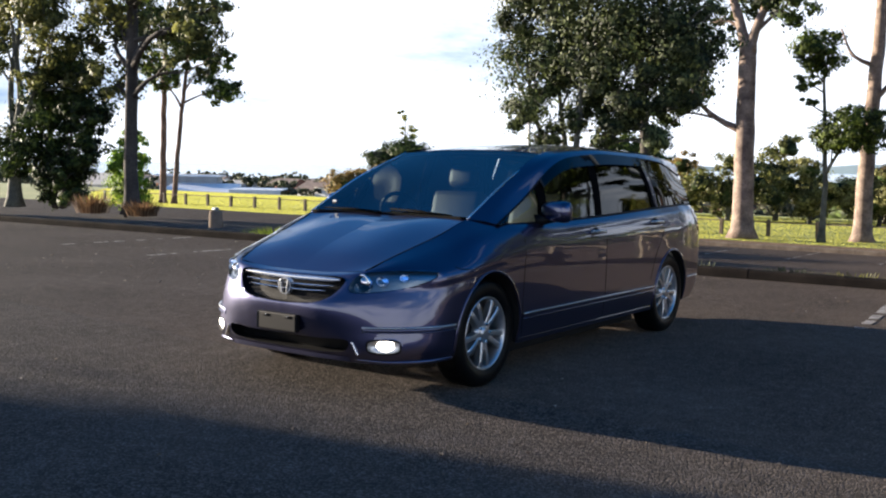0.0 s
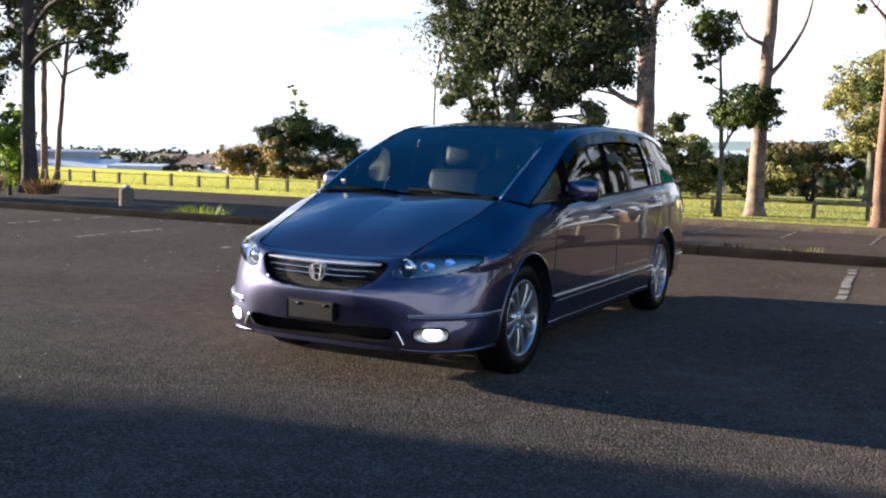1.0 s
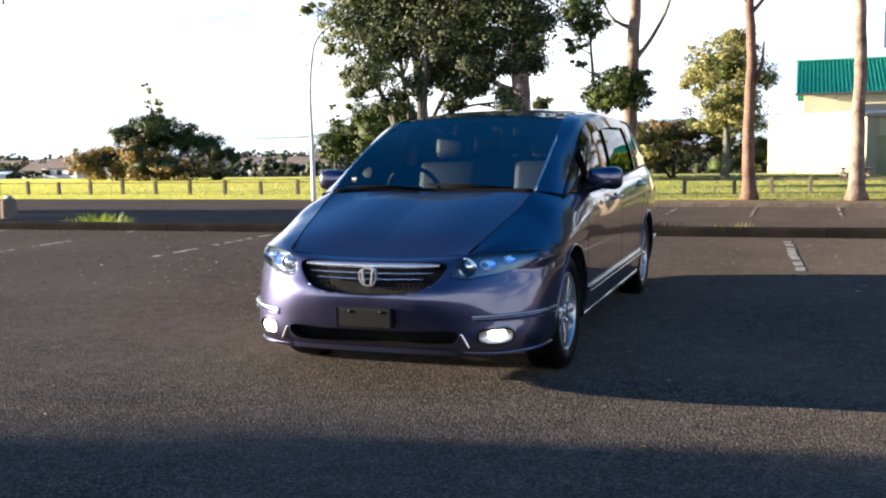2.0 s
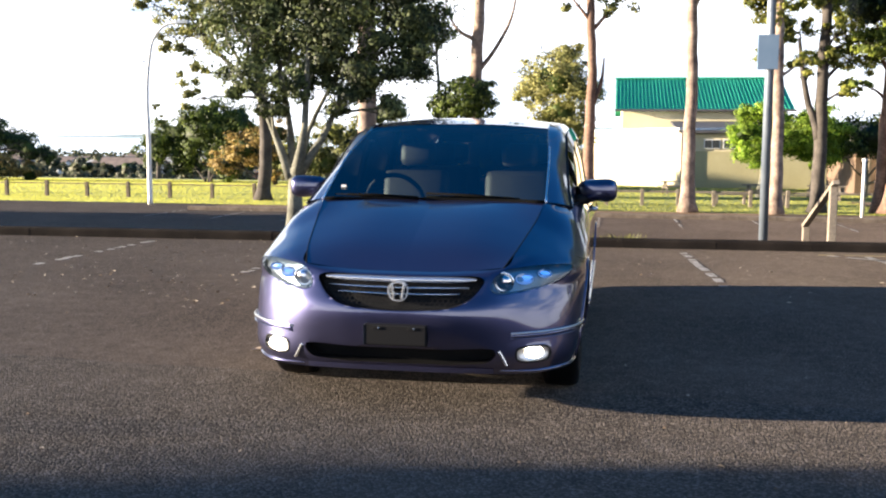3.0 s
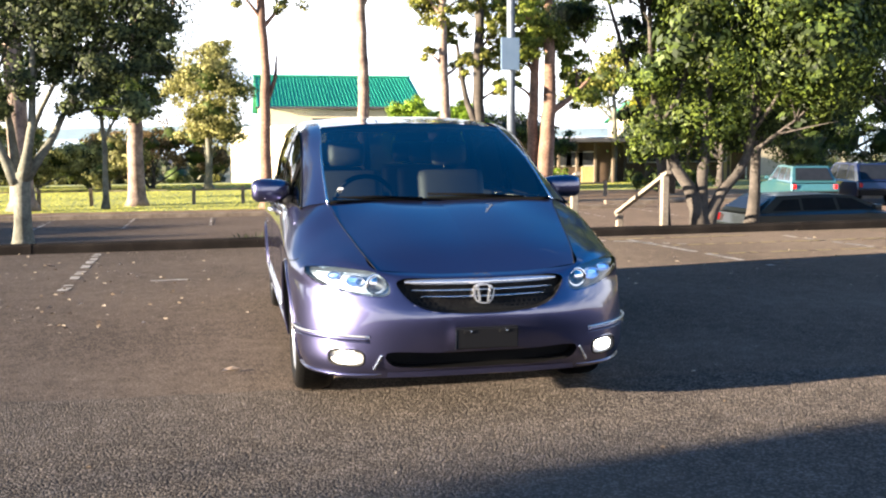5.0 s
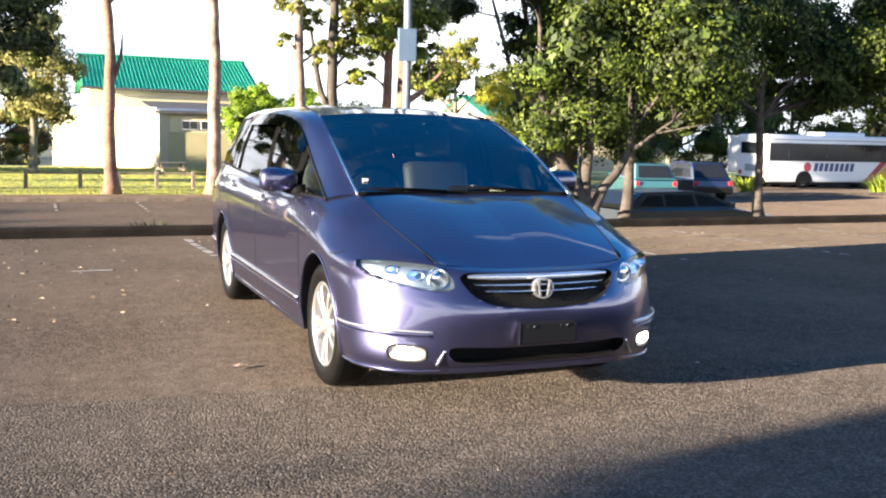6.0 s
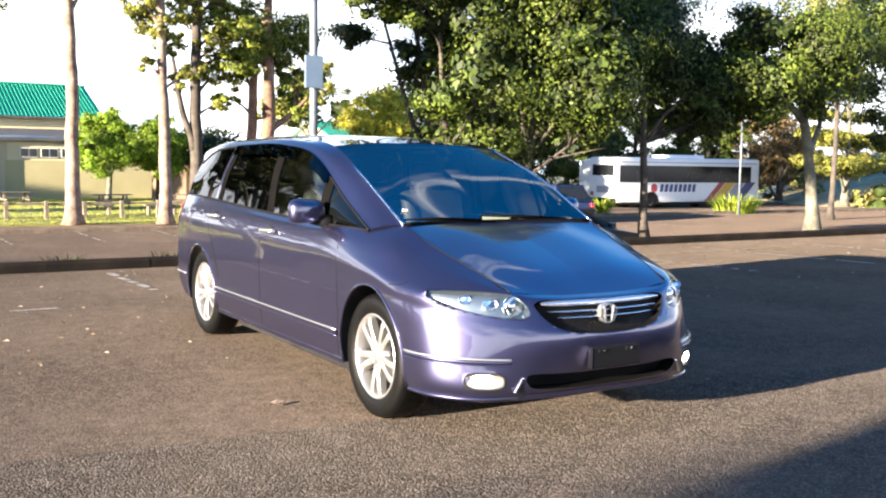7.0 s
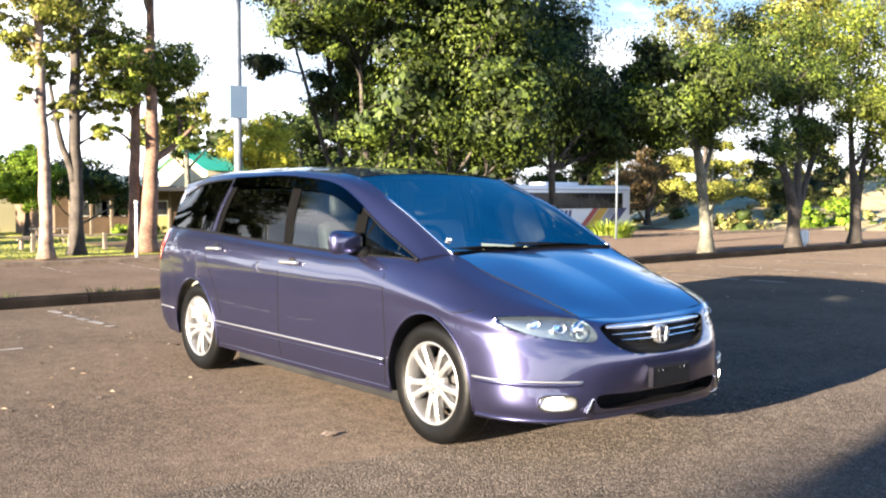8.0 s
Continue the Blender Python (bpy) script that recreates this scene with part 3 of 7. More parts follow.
R4 = ring([(0, .06), (.30, .075), (.50, .122), (.70, .262), (.828, .426), (.884, .63), (.90, .945), (.902, 1.30), (.902, 2.0), (.902, 2.8), (.902, 3.35), (.90, 3.78), (.884, 4.2), (.822, 4.555), (.62, 4.725), (0, 4.77)],
          [.645, .645, .645, .65, .66, .69, .735, .745, .745, .75, .755, .765, .77, .77, .77, .77])
R5 = ring([(0, .115), (.30, .128), (.49, .158), (.688, .295), (.806, .449), (.855, .64), (.883, .945), (.893, 1.30), (.894, 2.0), (.894, 2.8), (.892, 3.35), (.888, 3.78), (.872, 4.2), (.805, 4.545), (.61, 4.705), (0, 4.75)],
          [.722, .726, .738, .752, .765, .79, .85, .885, .895, .91, .925, .935, .94, .93, .93, .93])
R6 = ring([(0, .145), (.30, .155), (.50, .176), (.635, .32), (.70, .50), (.75, .68), (.80, .93), (.852, 1.27), (.868, 2.0), (.868, 2.8), (.865, 3.35), (.858, 3.78), (.84, 4.2), (.78, 4.525), (.6, 4.69), (0, 4.735)],
          [.731, .737, .755, .797, .838, .878, .948, .968, .972, .99, 1.005, 1.015, 1.02, 1.015, 1.01, 1.01])
R7 = ring([(0, .168), (.30, .177), (.505, .193), (.548, .36), (.582, .55), (.612, .73), (.655, 1.0), (.79, 1.19), (.824, 2.0), (.825, 2.8), (.82, 3.35), (.813, 3.78), (.795, 4.2), (.745, 4.5), (.58, 4.665), (0, 4.715)],
          [.736, .743, .764, .828, .888, .943, 1.04, 1.014, 1.017, 1.04, 1.062, 1.076, 1.086, 1.086, 1.08, 1.075])
FRONT_AXLE, REAR_AXLE, WHEEL_R = 0.937, 3.775, 0.333

GRILLE = rounded([(-.435, .731), (-.40, .66), (-.34, .603), (-.24, .57), (0, .558), (.24, .57), (.34, .603), (.40, .66), (.435, .731), (.2, .722), (0, .718), (-.2, .722)], 3)
INTAKE = rounded([(-.50, .385), (-.47, .325), (-.42, .297), (0, .287), (.42, .297), (.47, .325), (.50, .385), (.25, .372), (0, .37), (-.25, .372)], 2)
LAMP = rounded([(.452, .642), (.447, .70), (.50, .752), (.58, .765), (.72, .772), (.838, .762), (.842, .742), (.80, .705), (.72, .672), (.56, .645)], 2)
FOG = [(.658 + .080 * math.copysign(abs(math.cos(a))**.6, math.cos(a)), .345 + .039 * math.copysign(abs(math.sin(a))**.6, math.sin(a))) for a in np.linspace(0, 2 * math.pi, 28, endpoint=False)]


def arch(cy, a, b):
    return [(cy + a * math.cos(t), .335 + b * math.sin(t)) for t in np.linspace(-1.1, math.pi + 1.1, 48)]


def make_car():
    car = thing("people_carrier", "dark violet-blue metallic people carrier parked on asphalt, fog lamps lit", "car", at=(0, 0, -.02))
    G = patch([R0, R1, R2, R3, R4, R5, R6, R7], 0.014, 64)
    v, f = sheet_data(G)
    whole_v, whole_f = v.copy(), list(f)
    for poly in (GRILLE, INTAKE, LAMP, FOG):
        v, f = carve(v, f, poly, (0, 2), lambda p: p[1] < 0.62)
    v, f = carve(v, f, arch(FRONT_AXLE, .352, .402), (1, 2), lambda p: p[0] > .5)
    v, f = carve(v, f, arch(REAR_AXLE, .352, .385), (1, 2), lambda p: p[0] > .5)
    # centre line closed exactly
    v[:, 0] = np.where(np.abs(v[:, 0]) < 1e-4, 0, v[:, 0])
    put("body", outward(mesh("body", *both(v, f), paint, True), (0, 2.6, .8)), car)
    # a plain sheet to lay trim on
    tv, tf = np.array(whole_v), whole_f
    from mathutils.bvhtree import BVHTree
    skin = BVHTree.FromPolygons([Vector(p) for p in tv], [tuple(q) for q in tf])

    def onto(o, d):
        h = skin.ray_cast(Vector(o), Vector(d).normalized())
        return (h[0], h[1]) if h[0] else (None, None)

    def side_ribbon(name, yz, width, lift, mat, mirror=True, label="", parent=None):
        """A thin strip laid along a line of (y, z) on the flank."""
        for s in ((1, -1) if mirror else (1,)):
            V, F = [], []
            for i, (y, z) in enumerate(yz):
                a = np.array(yz[max(0, i - 1)])
                b = np.array(yz[min(len(yz) - 1, i + 1)])
                t = (b - a) / (np.linalg.norm(b - a) + 1e-9)
                nrm = np.array((-t[1], t[0])) * width / 2
                for k in (-1, 1):
                    p, nn = onto((2, y + k * nrm[0], z + k * nrm[1]), (-1, 0, 0))
                    if p is None:
                        p, nn = Vector((.85, y, z)), Vector((1, 0, 0))
                    if nn.x < 0:
                        nn = -nn
                    V += [p - nn * 0.004, p + nn * lift]
            if name == "moulding_line":
                mid = [tuple((np.array(V[4 * i + 1]) + np.array(V[4 * i + 3])) / 2) for i in range(len(yz))]
                tv2, tf2 = tube_data(mid, [width * .55] * len(mid), 8)
                put(name, mesh(name, np.array(tv2) * (s, 1, 1), tf2 if s > 0 else [q[::-1] for q in tf2], mat, True), parent or car, label)
                continue
            for i in range(len(yz) - 1):
                a = 4 * i
                F += [(a + 1, a + 3, a + 7, a + 5), (a, a + 1, a + 5, a + 4), (a + 3, a + 2, a + 6, a + 7)]
            if s < 0:
                V = [(-p[0], p[1], p[2]) for p in V]
                F = [q[::-1] for q in F]
            put(name, mesh(name, V, F, mat, False), parent or car, label)

    def corner_ribbon(name, x0, x1, z0, z1, width, lift, mat, label=""):
        """A strip that wraps the bumper's corner, from x0 at the front to the flank at y = x1."""
        for s in (1, -1):
            V, F = [], []
            c = Vector((.45, .75, 0))
            a0 = math.atan2(-.75 + .06, x0 - .45)
            a1 = math.atan2(x1 - .75, .45)
            n = 26
            for i in range(n + 1):
                a = a0 + (a1 - a0) * i / n
                z = z0 + (z1 - z0) * i / n
                for k in (-1, 1):
                    p, nn = onto((c.x, c.y, z + k * width / 2), (math.cos(a), math.sin(a), 0))
                    nn = nn if nn.dot(Vector((math.cos(a), math.sin(a), 0))) > 0 else -nn
                    V += [p - nn * 0.004, p + nn * lift * min(1.0, (i + .3) / 8)]
            if name == "moulding_line":
                mid = [tuple((np.array(V[4 * i + 1]) + np.array(V[4 * i + 3])) / 2) for i in range(n + 1)]
                tv2, tf2 = tube_data(mid, [width * .6] * len(mid), 8)
                put(name, mesh(name, np.array(tv2) * (s, 1, 1), tf2 if s > 0 else [q[::-1] for q in tf2], mat, True), car, label)
                continue
            for i in range(n):
                a = 4 * i
                F += [(a + 1, a + 3, a + 7, a + 5), (a, a + 1, a + 5, a + 4), (a + 3, a + 2, a + 6, a + 7)]
            F += [(0, 2, 3, 1), (4 * n, 4 * n + 1, 4 * n + 3, 4 * n + 2)]
            if s < 0:
                V = [(-p[0], p[1], p[2]) for p in V]
                F = [q[::-1] for q in F]
            put(name, mesh(name, V, F, mat, True), car, label)

    # wheel arch lips and liners
    for cy, b in ((FRONT_AXLE, .402), (REAR_AXLE, .385)):
        for s in (1, -1):
            pts = [(y, z) for y, z in arch(cy, .352, b) if z > .235]
            V, F = [], []
            for y, z in pts:
                p, nn = onto((2, y, z), (-1, 0, 0))
                x = p.x if p else .86
                V += [(s * (x + .001), y, z), (s * (x - .05), y, z - .002), (s * .50, y, z + .01)]
            for i in range(len(pts) - 1):
                a = 3 * i
                q = [(a, a + 3, a + 4, a + 1), (a + 1, a + 4, a + 5, a + 2)]
                F += q if s < 0 else [k[::-1] for k in q]
            lip = [(V[3 * i][0], V[3 * i][1], V[3 * i][2] + .002) for i in range(len(pts))]
            tv2, tf2 = tube_data(lip, [.008] * len(lip), 6)
            put("arch_lip", mesh("arch_lip", tv2, tf2, paint, True), car)
            put("wheel_liner", mesh("wheel_liner", V, F, dark_inside, True), car)
    # floor pan
    put("underbody", mesh_of_box((-.55, .36, .19), (.55, 4.45, .28), dark_inside), car)
    put("underbody", mesh_of_box((-.74, 1.36, .155), (.74, 3.36, .27), dark_inside, .02), car)

    # hood, windscreen, roof
    C_hood = [(0, .168, .736), (0, .36, .838), (0, .60, .925), (0, .84, .992), (0, 1.10, 1.042)]
    M_hood = [(.30, .177, .743), (.30, .36, .842), (.31, .60, .930), (.32, .84, .999), (.33, 1.085, 1.048)]
    E_hood = [(.505, .193, .764), (.548, .36, .828), (.582, .55, .888), (.612, .73, .943), (.655, 1.0, 1.04)]
    put("bonnet", outward(mesh("bonnet", *both(*sheet_data(patch([C_hood, M_hood, E_hood], .03, 16))), paint, True), (0, 2.6, .8)), car)
    V, F = tube_data([Vector(p) + Vector((0, 0, .0)) for p in hermite(E_hood, [0, 1, 2, 3, 4], np.linspace(0, 3.9, 24))], [.0035] * 24, 5)
    for s in (1, -1):
        put("shut_line", mesh("shut_line", np.array(V) * (s, 1, 1), F, black_trim, True), car, "dark gap along the bonnet's edge")
    C_ws = [(0, 1.10, 1.046), (0, 1.56, 1.295), (0, 2.04, 1.503)]
    M_ws = [(.33, 1.085, 1.050), (.325, 1.54, 1.292), (.31, 2.03, 1.497)]
    E_ws = [(.655, 1.0, 1.044), (.64, 1.48, 1.28), (.60, 2.0, 1.474)]
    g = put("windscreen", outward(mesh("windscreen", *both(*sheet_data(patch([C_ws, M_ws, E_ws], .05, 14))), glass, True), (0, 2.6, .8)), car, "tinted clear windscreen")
    C_rf = [(0, 2.04, 1.505), (0, 2.5, 1.552), (0, 3.2, 1.567), (0, 4.0, 1.552), (0, 4.62, 1.50)]
    M_rf = [(.31, 2.03, 1.499), (.33, 2.5, 1.547), (.33, 3.2, 1.562), (.32, 4.0, 1.546), (.30, 4.59, 1.495)]
    E_rf = [(.60, 2.0, 1.476), (.605, 2.5, 1.524), (.605, 3.2, 1.533), (.59, 4.0, 1.513), (.56, 4.5, 1.462)]
    put("roof", outward(mesh("roof", *both(*sheet_data(patch([C_rf, M_rf, E_rf], .06, 14))), paint, True), (0, 2.6, .8)), car)
    E_all = [E_ws[0], E_ws[1], E_rf[0], E_rf[1], E_rf[2], E_rf[3], E_rf[4]]
    M_fr = [(.735, 1.07, 1.032), (.70, 1.50, 1.237), (.675, 2.0, 1.450), (.668, 2.5, 1.511), (.666, 3.2, 1.515), (.652, 4.0, 1.487), (.62, 4.47, 1.42)]
    WT = [(.79, 1.14, 1.012), (.757, 1.48, 1.150), (.722, 2.0, 1.402), (.712, 2.5, 1.470), (.712, 3.2, 1.475), (.70, 3.95, 1.437), (.672, 4.38, 1.34)]
    put("side_frame", outward(mesh("side_frame", *both(*sheet_data(patch([E_all, M_fr, WT], .04, 10))), paint, True), (0, 2.6, .8)), car)
    B = [(.79, 1.14, 1.008), (.818, 1.55, 1.010), (.822, 2.0, 1.017), (.823, 2.55, 1.032), (.818, 3.25, 1.058), (.806, 3.9, 1.080), (.775, 4.42, 1.087)]
    GM = [tuple((np.array(a) + np.array(b)) / 2 + (.016, 0, 0)) for a, b in zip(B, WT)]
    S = patch([B, GM, WT], .02, 12)
    ylim = S[0, :, 1]

    def pane(name, y0, y1, mat, label):
        cols = [j for j in range(S.shape[1]) if y0 <= ylim[j] <= y1]
        q = S[:, cols]
        v0, f0 = sheet_data(q)
        for s in (1, -1):
            put(name, outward(mesh(name, v0 * (s, 1, 1), f0, mat, True), (0, 2.6, .8)), car, label)

    pane("quarter_window", 1.14, 1.66, side_glass, "clear triangular front quarter glass")
    pane("side_window", 1.66, 2.50, side_glass, "clear front door glass")
    pane("side_window", 2.50, 3.56, privacy_glass, "dark privacy door glass")
    pane("quarter_window", 3.56, 4.42, privacy_glass, "dark privacy rear quarter glass")

    def pillar(name, y0, dy_top, w, mat, lift=.006):
        """A post laid over the side glass, leaning by dy_top."""
        for s in (1, -1):
            V, F = [], []
            for i in range(S.shape[0]):
                a = i / (S.shape[0] - 1)
                yc = y0 + dy_top * a
                for k in (-1, 1):
                    y = yc + k * w / 2
                    col = np.array([np.interp(y, S[i, :, 1], S[i, :, c]) for c in range(3)])
                    V += [(s * (col[0] - .012), col[1], col[2]), (s * (col[0] + lift), col[1], col[2])]
            for i in range(S.shape[0] - 1):
                a = 4 * i
                q = [(a + 1, a + 3, a + 7, a + 5), (a, a + 1, a + 5, a + 4), (a + 3, a + 2, a + 6, a + 7)]
                F += q if s > 0 else [k[::-1] for k in q]
            put(name, mesh(name, V, F, mat), car)

    pillar("door_pillar", 1.66, .07, .10, matte_black)
    pillar("door_pillar", 2.50, .02, .11, matte_black, .003)
    pillar("door_pillar", 3.60, -.17, .05, paint)
    pillar("door_pillar", 3.53, -.17, .06, matte_black)

    def edge_strip(name, pts, r, mat, label=""):
        V, F = tube_data(pts, [r] * len(pts), 6)
        for s in (1, -1):
            put(name, mesh(name, np.array(V) * (s, 1, 1), F if s > 0 else [k[::-1] for k in F], mat, True), car, label)

    edge_strip("belt_moulding", [p + np.array((.004, 0, .002)) for p in S[0]], .008, black_trim)
    edge_strip("window_seal", [p + np.array((.002, 0, 0)) for p in S[-1]], .007, black_trim)
    edge_strip("windscreen_trim", list(hermite(E_ws, [0, 1, 2], np.linspace(0, 2, 20))), .007, chrome, "thin bright trim beside the windscreen")
    # smoked visors over the door windows
    for y0, y1 in ((1.74, 2.515), (2.52, 3.42)):
        for s in (1, -1):
            V, F = [], []
            ys = np.linspace(y0, y1, 16)
            for y in ys:
                top = np.array([np.interp(y, S[-1, :, 1], S[-1, :, c]) for c in range(3)])
                low = np.array([np.interp(y, S[-3, :, 1], S[-3, :, c]) for c in range(3)])
                V += [(s * (top[0] + .006), y, top[2] + .012), (s * (low[0] + .022), y, low[2] + .012)]
            F = [(2 * i, 2 * i + 1, 2 * i + 3, 2 * i + 2) for i in range(15)]
            put("wind_deflector", mesh("wind_deflector", V, F if s > 0 else [k[::-1] for k in F], privacy_glass, True), car, "smoked wind deflector")
    # rear pillars and tailgate
    D1 = [(.775, 4.42, 1.087), (.74, 4.42, 1.20), (.672, 4.38, 1.34), (.62, 4.47, 1.42), (.56, 4.5, 1.462)]
    D2 = [(.70, 4.56, 1.086), (.67, 4.56, 1.20), (.62, 4.55, 1.34), (.58, 4.54, 1.42), (.54, 4.53, 1.468)]
    for s in (1, -1):
        dv, df = sheet_data(patch([D1, D2], .05, 6))
        put("rear_pillar", outward(mesh("rear_pillar", dv * (s, 1, 1), df, paint, True), (0, 2.6, .8)), car)
    T0 = [(0, 4.62, 1.50), (0, 4.70, 1.28), (0, 4.72, 1.075)]
    T1 = [(.30, 4.60, 1.495), (.34, 4.67, 1.28), (.36, 4.70, 1.08)]
    T2 = [(.56, 4.50, 1.462), (.63, 4.55, 1.28), (.72, 4.55, 1.086)]
    put("rear_window", outward(mesh("rear_window", *both(*sheet_data(patch([T0, T1, T2], .05, 10))), privacy_glass, True), (0, 2.6, .8)), car)
    tl_v, tl_f = fill_outline(rounded([(4.36, 1.055), (4.54, 1.05), (4.55, .80), (4.46, .82), (4.40, .93)], 2), .02)
    for s in (1, -1):
        V = []
        for y, z in tl_v:
            p, nn = onto((2, y, z), (-1, 0, 0))
            V.append((s * (p.x + .006), p.y, p.z))
        put("tail_lamp", outward(mesh("tail_lamp", V, tl_f, red_lens, True), (0, 2.6, .8)), car, "red tail lamp")

    # shut lines of the doors and fender
    def line_of(pts, n=14):
        return [tuple(p) for p in hermite([(a, b, 0) for a, b in pts], list(range(len(pts))), np.linspace(0, len(pts) - 1, n))[:, :2]]

    side_ribbon("shut_line", line_of([(1.335, .965), (1.31, .70), (1.30, .45), (1.33, .30)]), .007, .0012, black_trim)
    side_ribbon("shut_line", line_of([(2.50, .99), (2.50, .7), (2.50, .45), (2.50, .30)]), .007, .0012, black_trim)
    side_ribbon("shut_line", line_of([(3.60, 1.02), (3.55, .85), (3.42, .70), (3.33, .50)]), .007, .0012, black_trim)
    side_ribbon("shut_line", line_of([(.60, .785), (.64, .77), (.72, .765)]), .005, .0012, black_trim)
    # flank moulding: a body-colour strip with a bright line, and the sill's edge
    side_ribbon("flank_moulding", [(y, .425) for y in np.linspace(1.31, 3.40, 30)], .040, .010, paint)
    side_ribbon("moulding_line", [(y, .442) for y in np.linspace(1.31, 3.40, 30)], .009, .012, alloy, label="bright line on the moulding")
    side_ribbon("moulding_line", [(y, .409) for y in np.linspace(1.31, 3.40, 30)], .006, .011, paint)
    side_ribbon("sill_line", [(y, .272) for y in np.linspace(1.30, 3.40, 30)], .010, .006, paint)
    side_ribbon("moulding_line", [(y, .462) for y in np.linspace(4.15, 4.42, 8)], .010, .008, alloy)
    corner_ribbon("bumper_moulding", .56, .55, .438, .443, .030, .012, paint)
    corner_ribbon("moulding_line", .56, .55, .452, .457, .009, .014, alloy, "bright line on the bumper moulding")
    corner_ribbon("moulding_line", .56, .55, .424, .429, .006, .013, paint)
    corner_ribbon("bumper_lip", .50, .56, .258, .256, .012, .010, paint)

    # door handles
    for y, z in ((2.35, .925), (3.43, .962)):
        p, nn = onto((2, y, z), (-1, 0, 0))
        for s in (1, -1):
            cup = bmesh.new()
            bmesh.ops.create_uvsphere(cup, u_segments=16, v_segments=8, radius=1, matrix=Matrix.Translation((s * (p.x - .002), y - .01, z)) @ Matrix.Diagonal((.006, .045, .036, 1)))
            ob = part("handle_cup", cup, dark_inside, car, smooth=True)
            path = [(s * (p.x + .004), y - .10, z + .004), (s * (p.x + .030), y - .085, z + .006), (s * (p.x + .034), y, z + .004), (s * (p.x + .030), y + .085, z), (s * (p.x + .004), y + .10, z - .002)]
            V, F = tube_data(hermite(path, [0, 1, 2, 3, 4], np.linspace(0, 4, 16)), [.0125] * 16, 8)
            put("door_handle", mesh("door_handle", V, F, alloy, True), car, "chrome bar door handle")

    # door mirrors
    for s in (1, -1):
        bm = bmesh.new()
        bmesh.ops.create_uvsphere(bm, u_segments=28, v_segments=18, radius=1)
        for q in bm.verts:
            x, y, z = q.co
            x = math.copysign(abs(x)**.55, x)
            z = math.copysign(abs(z)**.6, z)
            if y > 0:
                y *= .45
            q.co = (s * (.935 + .122 * x), 1.655 + .075 * y - .02 * x, 1.088 + (.070 + .008 * x) * z)
        part("mirror_shell", bm, paint, car, smooth=True)
        gl = bmesh.new()
        bmesh.ops.create_circle(gl, cap_ends=True, segments=24, radius=1, matrix=Matrix.Translation((s * .93, 1.692, 1.088)) @ Matrix.Rotation(radians(-90), 4, 'X') @ Matrix.Diagonal((.10, .056, 1, 1)))
        part("mirror_glass", gl, chrome, car)
        put("mirror_arm", mesh("mirror_arm", *tube_data([(s * .80, 1.60, 1.02), (s * .85, 1.63, 1.03), (s * .91, 1.655, 1.045)], [.045, .034, .03], 10), black_trim, True), car)

    # front lamps: housing, projector, reflector, added blue glow spots, clear lens
    def front_point(x, z, back=0.0):
        p, nn = onto((x, -1, z), (0, 1, 0))
        if p is None:
            return Vector((x, .3 + back, z))
        return p + Vector((0, back, 0))

    lv, lf = fill_outline(LAMP, .014)
    for s in (1, -1):
        lens_v = [front_point(x, z) for x, z in lv]
        lens_v = [(s * p.x, p.y, p.z) for p in lens_v]
        lamp = put("headlamp", mesh("headlamp", [(s * x, (front_point(x, z).y + .05 + .03 * (abs(x) - .45)), z) for x, z in lv], lf if s < 0 else [q[::-1] for q in lf], dark_reflector), car, "clear headlamp with an added blue glow")
        lens = put("lens", outward(mesh("lens", lens_v, lf, lamp_glass, True), (0, 1.5, .6)), lamp)
        lens.visible_shadow = False
        # side walls between lens and housing
        rim = LAMP
        V, F = [], []
        for x, z in rim:
            y = front_point(x, z).y
            V += [(s * x, y, z), (s * x, y + .05 + .03 * (x - .45), z)]
        n = len(rim)
        F = [(2 * i, 2 * i + 1, (2 * i + 3) % (2 * n), (2 * i + 2) % (2 * n)) for i in range(n)]
        put("housing", mesh("housing", V, F, dark_reflector), lamp)
        yb = front_point(.508, .697).y
        pv, pf = lathe([(.045, .050), (.02, .052), (.014, .047), (.02, .040), (.018, .034), (.010, .026), (.006, .013), (.005, .0005)], 24, 'y')
        put("projector", mesh("projector", [(s * .508 + x, yb + y, .697 + z) for x, y, z in pv], pf, chrome, True), lamp, "round projector ring")
        pv, pf = lathe([(.012, .034), (.004, .026), (.0, .013), (-.001, .0005)], 20, 'y')
        put("projector_lens", mesh("projector_lens", [(s * .508 + x, yb + .006 + y, .697 + z) for x, y, z in pv], pf, projector_glass, True), lamp)
        for cx, cz, r in ((.605, .708, .036), (.70, .728, .028)):
            yb2 = front_point(cx, cz).y
            pv, pf = lathe([(.012, r), (.03, r * .8), (.04, r * .4), (.042, .001)], 20, 'y')
            put("reflector", mesh("reflector", [(s * cx + x * 1.25, yb2 + y + .006, cz + z * .8) for x, y, z in pv], pf, lamp_satin, True), lamp)
        # glowing ovals in place of blue sky reflections, no bulb known here
        for cx, cz in ((.615, .714), (.70, .729)):
            bl = bmesh.new()
            bmesh.ops.create_uvsphere(bl, u_segments=12, v_segments=8, radius=1, matrix=Matrix.Translation((s * cx, front_point(cx, cz).y + .024, cz)) @ Matrix.Diagonal((.024, .006, .010, 1)))
            part("parking_bulb", bl, blue_reflection_glow, lamp, "added blue glow standing in for reflected sky", True)
        # fog lamp
        fv, ff = fill_outline(FOG, .012)
